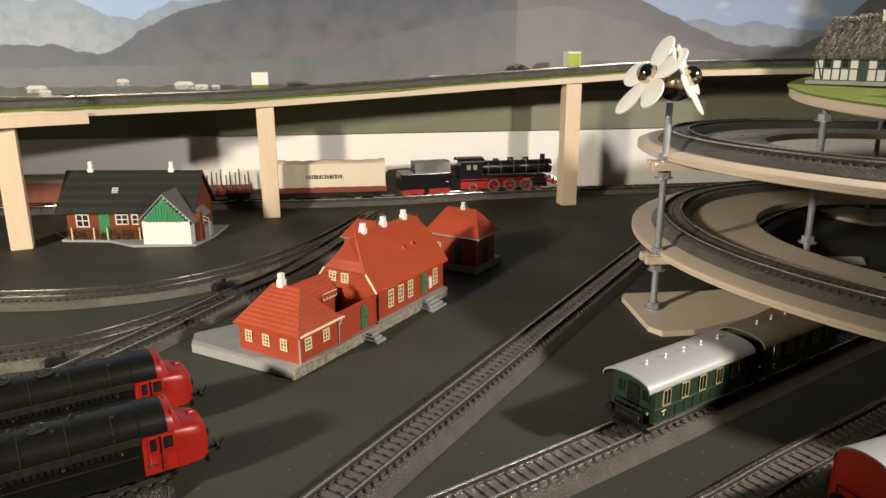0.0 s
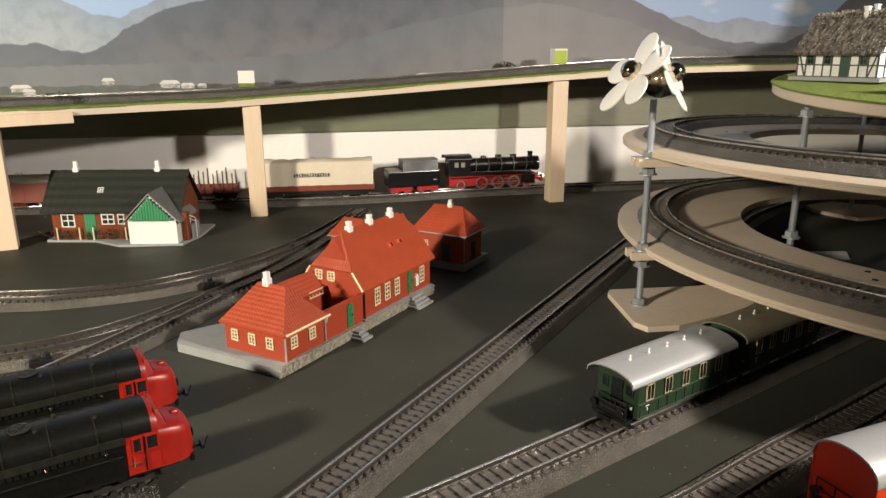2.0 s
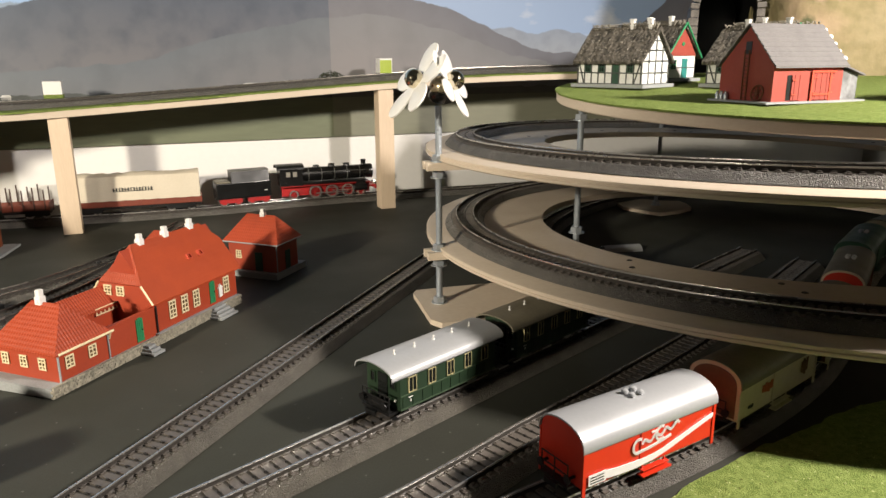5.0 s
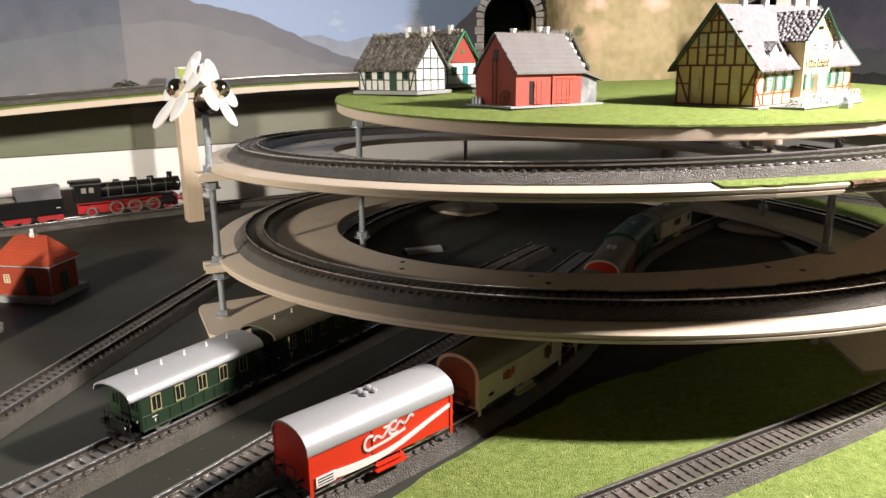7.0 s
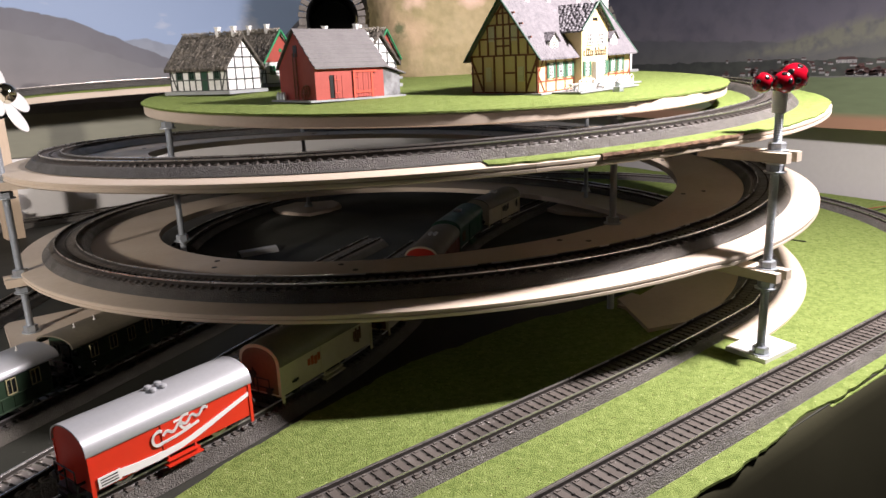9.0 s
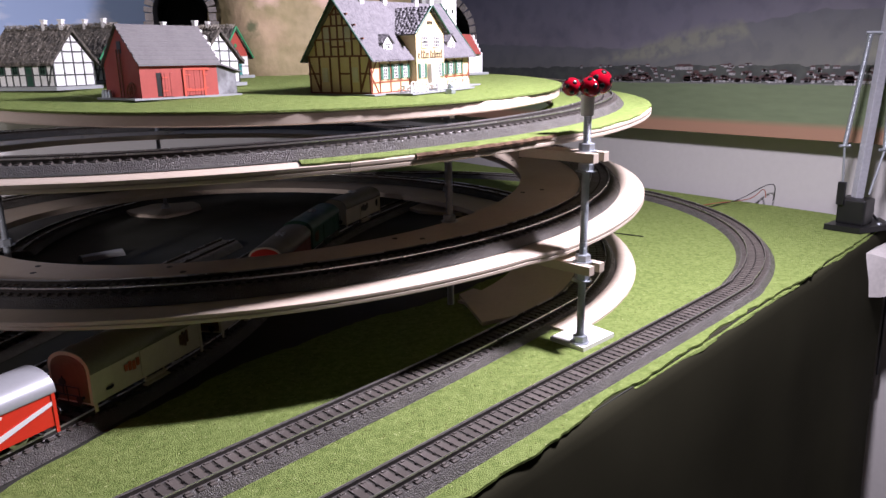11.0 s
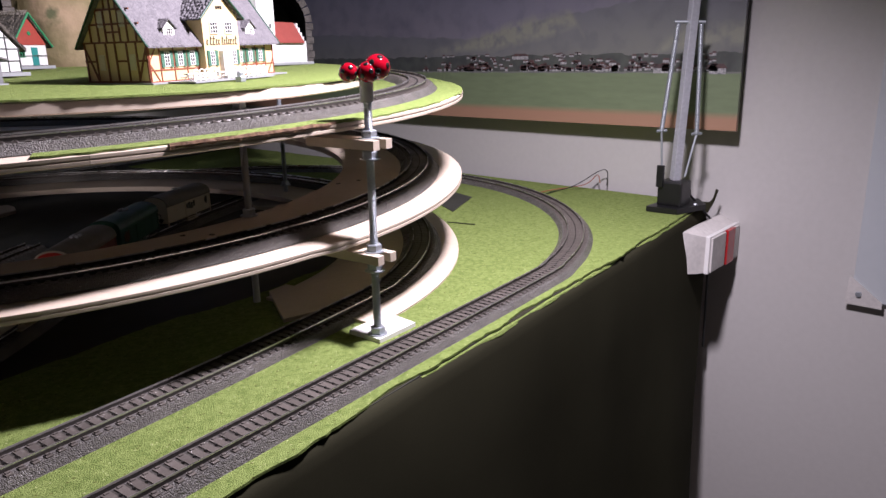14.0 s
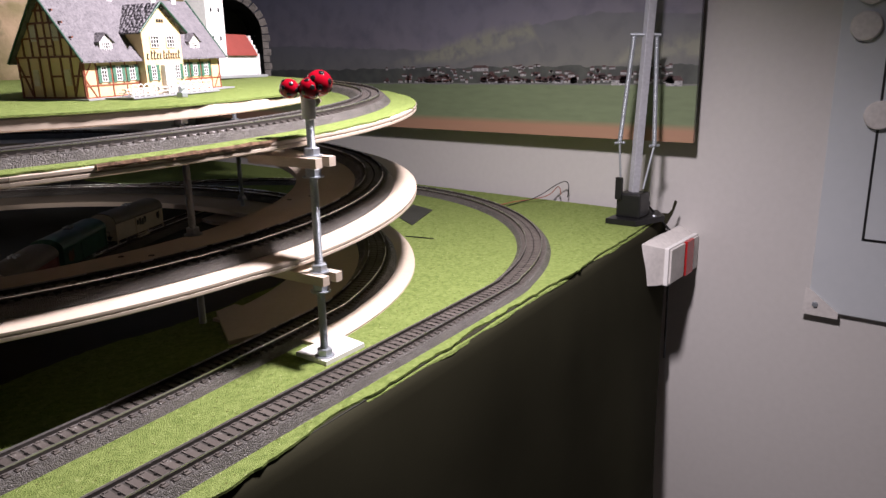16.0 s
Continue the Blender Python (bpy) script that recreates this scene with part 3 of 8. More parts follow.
for x, y, turn in ((-0.262, 0.470, 28), (-0.196, 0.640, 60), (-0.140, 0.757, 66)):
    point_lantern(x, y, turn)

# ---- the spiral: ring boards, rods, nuts, clamps and the village board ----
spiral = thing("track_spiral", turned(HC.x, HC.y), "plywood track spiral held by threaded rods on the black mat", "track spiral")


def local(b, origin):
    b.v = [tuple(Vector(v) - origin) for v in b.v]
    return b


def ring_board(a0, a1, outer, inner, label):
    b = Build()
    rings = []
    steps = int((a1 - a0) / 3)
    for i in range(steps + 1):
        a = a0 + (a1 - a0) * i / steps
        o, n = outer(a), inner(a)
        t = 0.0065
        lift = max(0.0, 0.0042 - helix_z(a))
        t = min(t, helix_z(a) + lift - 0.0004)
        rings.append([helix_at(a, n, lift - t), helix_at(a, n, lift), helix_at(a, o - 0.0022, lift), helix_at(a, o, lift - min(0.0010, t * 0.3)), helix_at(a, o, lift - t * 0.40), helix_at(a, o - 0.0007, lift - t * 0.46), helix_at(a, o - 0.0007, lift - t * 0.56), helix_at(a, o, lift - t * 0.62), helix_at(a, o, lift - t + 0.0008), helix_at(a, o - 0.001, lift - t)])
    b.sweep(rings)
    part("ring_board", local(b, HC), M["wood"], spiral, label, True)


ring_board(-83, 190, lambda a: H_OUT, lambda a: H_IN, "pale plywood ring board")
ring_board(190.04, 432, lambda a: H_OUT + (0.004 if a > 270 else 0.0), lambda a: H_IN, "pale plywood ring board")
ring_board(432.04, 610, lambda a: H_OUT, lambda a: H_IN, "pale plywood ring board")
ring_board(610.04, 741, lambda a: H_OUT + min(0.006, max(0.0, (a - 630) * 0.0006)), lambda a: H_IN + 0.03, "pale plywood ring board with grass on it")


for a in (205, 228, 262, 300, 335, 365, 398, 447, 470, 505, 540, 575):
    for r in (H_IN + 0.010, H_IN + 0.026):
        p = helix_at(a + (3 if r > H_IN + 0.02 else 0), r, 0.0)
        part("screw", Build().lathe([(0.0001, 0.0), (0.0024, 0.0), (0.0020, 0.0004), (0.0001, 0.0003)], 10, Matrix.Translation(p - HC)), M["stud"], spiral, "dark countersunk screw")


def rod(x, y, z0, z1, nuts, r=0.0030):
    o = Vector((x, y, 0))
    b = Build()
    prof = [(0.0002, z0)]
    k = int((z1 - z0) / 0.0011)
    for i in range(k):
        z = z0 + (z1 - z0) * i / k
        prof += [(r, z), (r * 0.86, z + (z1 - z0) / k * 0.5)]
    prof += [(r, z1), (0.0002, z1)]
    b.lathe(prof, 10, Matrix.Translation(o - HC))
    part("threaded_rod", b, M["zinc"], spiral, "zinc-plated threaded rod", True)
    for z in nuts:
        c = Build()
        c.lathe([(0.0001, z - 0.0034), (r * 2.4, z - 0.0034), (r * 2.4, z - 0.0026), (0.0001, z - 0.0026)], 16, Matrix.Translation(o - HC))
        c.lathe([(0.0001, z - 0.0026), (r * 1.75, z - 0.0026), (r * 1.85, z - 0.002), (r * 1.85, z + 0.0018), (r * 1.7, z + 0.0024), (0.0001, z + 0.0024)], 6, Matrix.Translation(o - HC))
        part("nut", c, M["zinc"], spiral, "hexagon nut with washer")


def clamp(x, y, z, toward, length=0.052, width=0.019):
    """A forked plywood tab from the rod to the ring board."""
    d = (Vector((toward[0], toward[1], 0)) - Vector((x, y, 0))).normalized()
    m = Matrix.Translation(Vector((x, y, 0)) - HC) @ pose(0, 0, 0, 0, 0, math.degrees(math.atan2(d.y, d.x)))
    w = width / 2
    b = Build()
    b.prism([(-0.012, -w), (length, -w), (length, w), (-0.012, w), (-0.012, 0.0034), (0.004, 0.0034), (0.004, -0.0034), (-0.012, -0.0034)], z - 0.0065, z, m)
    part("clamp_tab", b, M["wood"], spiral, "forked plywood clamp tab")


ROD_1, ROD_2, ROD_3, ROD_4 = (0.1952, 0.573), (0.6245, 0.1925), (0.586, 0.936), (0.893, 0.655)
for x, y in (ROD_1, ROD_2):
    up = 1 if (x, y) == ROD_2 else 0
    zs = (0.0535, 0.1315) if not up else (0.0670, 0.1465)
    rod(x, y, 0.0045, 0.178, [0.0085] + [z + 0.0035 for z in zs] + [z - 0.0105 for z in zs])
    for z in zs:
        clamp(x, y, z, (HC.x, HC.y))
IR_1, IR_2 = (0.3275, 0.588), (0.6130, 0.3255)
for x, y in (IR_1, IR_2):
    zz = 0.0585 if (x, y) == IR_1 else 0.077
    rod(x, y, 0.004, 0.176, [zz + 0.004, 0.1655])
for x, y in (ROD_3, ROD_4):
    rod(x, y, 0.004, 0.176, [0.009, 0.030, 0.11, 0.135])
    for z in (0.118, ):
        clamp(x, y, z, (HC.x, HC.y), 0.03)


def base_plate(poly, label, mat="wood"):
    part("base_plate", local(Build().prism(poly, 0.0003, 0.005), HC), M[mat], spiral, label)


base_plate([(0.176, 0.604), (0.180, 0.532), (0.188, 0.521), (0.214, 0.524), (0.27, 0.552), (0.33, 0.60), (0.34, 0.64), (0.262, 0.620), (0.180, 0.612)], "bare plywood base plate on the black mat")
base_plate([(0.6165, 0.2145), (0.6175, 0.1835), (0.658, 0.1865), (0.660, 0.2185)], "white-painted base plate on the grass", "white")
for x, y in (ROD_3, ROD_4):
    base_plate([(x + r * math.cos(radians(a)), y + r * math.sin(radians(a))) for a, r in ((0, .05), (25, .055), (50, .04), (90, .05), (120, .045), (150, .055), (180, .05), (215, .045), (250, .055), (290, .045), (330, .05))], "sawn plywood base plate")

base_plate([(0.600, 0.272), (0.634, 0.338), (0.655, 0.342), (0.659, 0.322), (0.690, 0.334), (0.715, 0.345), (0.73, 0.30), (0.69, 0.275), (0.65, 0.262)], "sawn plywood plate under the ramp")

VC, VR, VZ, VTILT, VLEAN = (0.585, 0.550), 0.278, 0.1822, 0.028, 0.016


def village_rise(x, y):
    return VTILT * (y - 0.40) + VLEAN * (x - 0.54)


b = Build()
b.lathe([(0.0001, VZ - 0.0085), (VR - 0.001, VZ - 0.0085), (VR, VZ - 0.0075), (VR, VZ - 0.001), (VR - 0.001, VZ), (0.0001, VZ)], 96, Matrix.Translation(Vector((VC[0], VC[1], 0)) - HC))
b.v = [(x, y, z + village_rise(x + HC.x, y + HC.y)) for x, y, z in b.v]
part("village_board", b, M["wood"], spiral, "round plywood board carrying the village", True)
village_grass = rough_sheet("village_grass", [(VC[0] + (VR + 0.0016) * math.cos(radians(a)), VC[1] + (VR + 0.0016) * math.sin(radians(a))) for a in range(0, 360, 4)], VZ + 0.0001, 0.0014, M["grass"], "bright green felt grass mat on the round village board", wave=0.0022, cell=0.004, seed=4)
for q in village_grass.data.vertices:
    q.co.z += village_rise(q.co.x, q.co.y)


def ring_grass(a0, a1, r0, r1, label, seed):
    b = Build()
    rings = []
    for i in range(int((a1 - a0) * 2) + 1):
        a = a0 + i * 0.5
        w = noise.noise((a * 0.137, seed + 0.37, 0.41)) * 0.005 + noise.noise((a * 0.71, seed + 0.37, 3.43)) * 0.0025 + noise.noise((a * 2.3, seed + 0.3, 5.2)) * 0.001
        lo, hi = r0(a), r1(a) + w * 0.5
        rings.append([helix_at(a, lo, 0.0002), helix_at(a, lo, 0.0011), helix_at(a, hi - 0.003, 0.0012), helix_at(a, hi, 0.0012 - abs(w) * 0.35), helix_at(a, hi, 0.0002 - abs(w) * 0.35)])
    b.sweep(rings)
    tagged(part("grass_strip", b, M["grass"]), label, "grass mat")


ring_grass(606, 741, lambda a: HR + 0.019, lambda a: H_OUT + min(0.006, max(0.0, (a - 630) * 0.0006)) - 0.0012, "bright green felt grass strip beside the upper track", 2)
rings = []
for i in range(45):
    a = 616 + i * 0.5
    w = 0.0012 * noise.noise((a * 0.9, 3.3, 0.2)) + 0.0008 * noise.noise((a * 3.1, 1.3, 0.7))
    o = H_OUT + 0.0006 + abs(w) * 0.8
    rings.append([helix_at(a, o - 0.004, 0.0006), helix_at(a, o, 0.0008 + w), helix_at(a, o + 0.0004, -0.0008), helix_at(a, o, -0.0020 + 1.5 * w), helix_at(a, o - 0.004, -0.002)])
part("torn_edge", local(Build().sweep(rings), HC), M["torn"], spiral, "torn brown edge of the board under the grass")
ring_grass(640, 741, lambda a: H_IN + 0.031, lambda a: HR - 0.019, "bright green felt grass strip inside the upper track", 5)

# ---- the viaduct along the back ----
VIA = [(-0.90, 0.60, 0.135), (-0.68, 0.66, 0.140), (-0.470, 0.790, 0.146), (-0.350, 0.880, 0.146), (-0.220, 0.950, 0.148), (-0.02, 0.998, 0.160), (0.195, 1.028, 0.174), (0.35, 1.045, 0.182), (0.60, 1.07, 0.186), (0.80, 1.10, 0.188)]
rows = stations(spline(VIA, 0.02))
viaduct = thing("viaduct", turned(-0.22, 0.95), "pine viaduct deck on square posts in front of the photo backdrop", "viaduct")
VO = Vector((-0.22, 0.95, 0))


def to_wall(p, n):
    """How far the deck reaches from its line back to the wall."""
    return (wall_y(p.x) - 0.008 - p.y) / (n.y - SLOPE * n.x)


up = Vector((0, 0, 0.008))
b = Build().sweep([[p - n * 0.016, p - n * 0.016 + up, p + n * to_wall(p, n) + up, p + n * to_wall(p, n)] for p, d, n in rows])
part("deck", local(b, VO), M["wood"], viaduct, "long plywood deck")
part("batten", local(run([(-0.021, -0.008), (-0.021, 0.0045), (-0.0165, 0.0045), (-0.0165, -0.008)], [q for q in rows if q[0].x < -0.392]), VO), M["pine"], viaduct, "pine edge batten")
for x, y, z in VIA[2:7:2]:
    m = pose(x + 0.002 - VO.x, y - VO.y, 0, 0, 0, 12 if x > -0.4 else 25)
    part("post", Build().box(-0.0112, 0.0112, -0.0112, 0.0112, 0.0003, z, m, 0.0006), M["pine"], viaduct, "square pine post")
up = [(p + Vector((0, 0, 0.0081)), d, n) for p, d, n in stations(spline(VIA, 0.008))]
b = Build()
rings = []
for i, (p, d, n) in enumerate(up):
    w = noise.noise((i * 0.173, 9.37, 0.41)) * 0.004 + noise.noise((i * 0.67, 9.2, 2.37)) * 0.0025
    rings.append([p + n * (-0.017 + w), p + n * (-0.016 + w) + Vector((0, 0, 0.002)), p + n * (to_wall(p, n) - 0.001) + Vector((0, 0, 0.002)), p + n * (to_wall(p, n) - 0.001)])
b.sweep(rings)
tagged(part("grass_strip", b, M["grass"]), "green felt grass strip on the viaduct deck", "grass mat")
track("grey-bedded track on the viaduct deck", [p + n * 0.040 + Vector((0, 0, 0.0101)) for p, d, n in stations(spline(VIA, SLEEPER))], "ballast_light", steel="rail_dull", ties="sleeper_dark")


def clad_block(x, y, z, label, green):
    ob = thing("wooden_block", turned(x, y, z, 12), label, "block", "blocks on the viaduct")
    w, h = (0.0098, 0.0215) if green else (0.0108, 0.0215)
    part("body", Build().box(-w, w, -w, w, 0.0002, h, None, 0.001), M["white"], ob)
    if green:
        part("cladding", Build().box(-w + 0.0004, w - 0.0014, -w - 0.0006, -w, 0.0006, h - 0.0024, None, 0.0002), M["pale_green"], ob, "pale green paper on the front face")
    else:
        part("foot", Build().box(-w - 0.0003, w + 0.0003, -w - 0.0003, w + 0.0003, 0.0, 0.0052, None, 0.0006), M["grass"], ob, "green felt foot")


clad_block(-0.232, 0.992, 0.1690, "white wooden block with a green foot on the viaduct edge", False)
clad_block(0.203, 1.068, 0.1950, "white block with a pale green front on the viaduct edge", True)

# ---- buildings: helpers ----


def face(kind, x, y, z):
    """A wall's own axes: along it, up it and out of it."""
    ax = {"front": ((1, 0, 0), (0, -1, 0)), "back": ((-1, 0, 0), (0, 1, 0)), "left": ((0, -1, 0), (-1, 0, 0)), "right": ((0, 1, 0), (1, 0, 0))}[kind]
    a, o = Vector(ax[0]), Vector(ax[1])
    return Matrix(((a.x, 0, o.x, x), (a.y, 0, o.y, y), (0, 1, 0, z), (0, 0, 0, 1)))


def tiled(name, colour, dark, course, column, strength=0.6):
    """Roof covering with raised courses."""
    mat = surface(name, colour, 0.55, dark=dark, spec=0.3, grain=700, coarse=60, amount=0.6)
    nodes, links = mat.node_tree.nodes, mat.node_tree.links
    tc = nodes.new("ShaderNodeTexCoord")
    waves = []
    for direction, size in (("Z", course), ("X", column), ("Y", column)):
        w = nodes.new("ShaderNodeTexWave")
        w.wave_type, w.bands_direction, w.wave_profile = "BANDS", direction, "SAW" if direction == "Z" else "SIN"
        w.inputs["Scale"].default_value = 0.314 / size
        w.inputs["Distortion"].default_value = 0.3
        links.new(tc.outputs["Object"], w.inputs["Vector"])
        waves.append(w)
    a, m2 = nodes.new("ShaderNodeMath"), nodes.new("ShaderNodeMath")
    links.new(waves[0].outputs["Fac"], a.inputs[0])
    links.new(waves[1].outputs["Fac"], a.inputs[1])
    links.new(a.outputs[0], m2.inputs[0])
    links.new(waves[2].outputs["Fac"], m2.inputs[1])
    bp = nodes.new("ShaderNodeBump")
    bp.inputs["Strength"].default_value, bp.inputs["Distance"].default_value = strength, 0.0007
    links.new(m2.outputs[0], bp.inputs["Height"])
    links.new(bp.outputs[0], nodes["Principled BSDF"].inputs["Normal"])
    return mat


M["pantile"] = tiled("red_pantiles", (0.34, 0.050, 0.016), (0.24, 0.034, 0.011), 0.0024, 0.0024, 0.36)
M["pantile_worn"] = tiled("smooth_red_pantiles", (0.36, 0.056, 0.016), (0.29, 0.042, 0.012), 0.0024, 0.0024, 0.10)
M["station_pane"] = surface("brown_window", (0.10, 0.055, 0.030), 0.2, grain=100, coarse=20)
M["slate_rows"] = tiled("dark_slate_rows", (0.019, 0.022, 0.018), (0.010, 0.012, 0.009), 0.0036, 0.008, 0.4)
M["plank_rows"] = tiled("grey_plank_rows", (0.165, 0.158, 0.156), (0.105, 0.10, 0.10), 0.0034, 0.03, 0.3)
M["brick_rows"] = tiled("orange_brick", (0.23, 0.062, 0.022), (0.13, 0.036, 0.014), 0.0016, 0.0040, 0.5)


def roof_build(u0, u1, v0, v1, z0, z1, hip0=0.0, hip1=0.0, cut0=1.0, cut1=1.0, thick=0.0012, eave2=None):
    """A ridge roof along u, with gable, hipped or half-hipped ends, as a closed solid."""
    vm = (v0 + v1) / 2
    b = Build()
    if hip0 == hip1 == 0.0:
        low = thick * 1.6
        return b.sweep([[(u, v0, z0), (u, vm, z1), (u, v1, z0), (u, v1, z0 - thick), (u, vm, z1 - low), (u, v0, z0 - thick)] for u in (u0, u1)])

    def end(u, c):
        z = z0 + (z1 - z0) * c
        return (u, v0 + (vm - v0) * c, z), (u, v1 + (vm - v1) * c, z)

    (lf, lb), (rf, rb) = end(u0, cut0), end(u1, cut1)
    v = [(u0, v0, z0), (u1, v0, z0), (u1, v1, z0), (u0, v1, z0), lf, lb, rf, rb, (u0 + hip0, vm, z1), (u1 - hip1, vm, z1)]
    v += [(u0, v0, z0 - thick), (u1, v0, z0 - thick), (u1, v1, z0 - thick), (u0, v1, z0 - thick)]
    f = [(0, 1, 6, 9, 8, 4), (2, 3, 5, 8, 9, 7), (0, 4, 5, 3), (1, 2, 7, 6), (4, 8, 5), (6, 7, 9), (10, 13, 12, 11), (0, 10, 11, 1), (1, 11, 12, 2), (2, 12, 13, 3), (3, 13, 10, 0)]
    bm = bmesh.new()
    vs = [bm.verts.new(p) for p in v]
    for q in f:
        try:
            bm.faces.new([vs[i] for i in q])
        except ValueError:
            pass
    bmesh.ops.remove_doubles(bm, verts=bm.verts, dist=1e-6)
    bmesh.ops.dissolve_degenerate(bm, dist=1e-6, edges=bm.edges)
    return b.take(bm)


def grid_frame(xs, ys, z0, z1, m):
    """A lattice of bars as one piece: every second strip of xs and ys is a bar."""
    solid = {(i, j) for i in range(len(xs) - 1) for j in range(len(ys) - 1) if i % 2 == 0 or j % 2 == 0}
    index, vs, fs = {}, [], []

    def corner(i, j, z):
        if (i, j, z) not in index:
            index[(i, j, z)] = len(vs)
            vs.append((xs[i], ys[j], z))
        return index[(i, j, z)]

    for i, j in solid:
        ring = ((i, j), (i + 1, j), (i + 1, j + 1), (i, j + 1))
        fs.append([corner(*q, z1) for q in ring])
        fs.append([corner(*q, z0) for q in reversed(ring)])
        for (di, dj), (a, b) in (((0, -1), (0, 1)), ((1, 0), (1, 2)), ((0, 1), (2, 3)), ((-1, 0), (3, 0))):
            if (i + di, j + dj) not in solid:
                fs.append([corner(*ring[a], z0), corner(*ring[b], z0), corner(*ring[b], z1), corner(*ring[a], z1)])
    return Build().add(vs, fs, m)


def window(parent, m, cx, cy, w, h, cols=2, rows=2, mat="cream", bar=0.0008, out=0.0009, pane="glass"):
    x0, x1, y0, y1 = cx - w / 2, cx + w / 2, cy - h / 2, cy + h / 2
    t = bar * 0.4
    xs = [x0, x0 + bar] + [q for i in range(1, cols) for q in (x0 + w * i / cols - t, x0 + w * i / cols + t)] + [x1 - bar, x1]
    ys = [y0, y0 + bar] + [q for i in range(1, rows) for q in (y0 + h * i / rows - t, y0 + h * i / rows + t)] + [y1 - bar, y1]
    ob = part("window", grid_frame(xs, ys, -0.0004, out, m), M[mat], parent)
    part("pane", Build().box(x0 + bar * 0.5, x1 - bar * 0.5, y0 + bar * 0.5, y1 - bar * 0.5, -0.0003, 0.0002, m), M[pane], ob, "dark window pane")
    return ob


def door(parent, m, cx, y0, w, h, mat="green", planks=3, arch=False):
    ob_b = Build()
    for i in range(planks):
        ob_b.box(cx - w / 2 + w * i / planks + 0.0001, cx - w / 2 + w * (i + 1) / planks - 0.0001, y0, y0 + h - (0.001 if arch and i in (0, planks - 1) else 0), -0.0003, 0.0007, m)
    ob = part("door", ob_b, M[mat], parent)
    part("handle", Build().box(cx + w * 0.28, cx + w * 0.40, y0 + h * 0.45, y0 + h * 0.50, 0.0006, 0.0012, m), M["black"], ob)
    return ob


def shell(parent, u0, u1, v0, v1, z0, z1, mat, name="wall", peak=None, along="u"):
    """The walls as one block, with gables where peak is given."""
    b = Build()
    if peak is None:
        b.box(u0, u1, v0, v1, z0, z1)
    else:
        vm, um = (v0 + v1) / 2, (u0 + u1) / 2
        if along == "u":
            poly = [(v0, z0), (v1, z0), (v1, z1), (vm, peak), (v0, z1)]
            vs = [(u0, y, z) for y, z in poly] + [(u1, y, z) for y, z in poly]
        else:
            poly = [(u0, z0), (u1, z0), (u1, z1), (um, peak), (u0, z1)]
            vs = [(x, v0, z) for x, z in poly] + [(x, v1, z) for x, z in poly]
        b.add(vs, [(0, 1, 2, 3, 4), (9, 8, 7, 6, 5)] + [(i, (i + 1) % 5, 5 + (i + 1) % 5, 5 + i) for i in range(5)])
    return part(name, b, M[mat], parent)


def chimney(parent, x, y, z0, z1, r=0.0026, mat="white"):
    z1 -= 0.0018
    b = Build().box(x - r, x + r, y - r, y + r, z0, z0 + (z1 - z0) * 0.55, None, 0.0004)
    b.box(x - r * 0.75, x + r * 0.75, y - r * 0.75, y + r * 0.75, z0 + (z1 - z0) * 0.5, z1, None, 0.0004)
    b.box(x - r * 1.35, x + r * 1.35, y - r * 0.5, y + r * 0.5, z0 + 0.001, z0 + 0.0035, None, 0.0004)
    part("chimney", b, M[mat], parent, "white chimney")


def beams(parent, m, lines, width, mat, out=0.0007):
    """Timber framing on a wall: segments x0, y0, x1, y1."""
    b = Build()
    for i, (x0, y0, x1, y1) in enumerate(lines):
        d = Vector((x1 - x0, y1 - y0, 0))
        t = m @ Matrix.Translation((x0, y0, 0)) @ pose(0, 0, 0, 0, 0, math.degrees(math.atan2(d.y, d.x)))
        b.box(-width / 2, d.length + width / 2, -width / 2, width / 2, -0.0002, out + 0.00003 * (i % 5), t)
    return part("timber_frame", b, M[mat], parent)


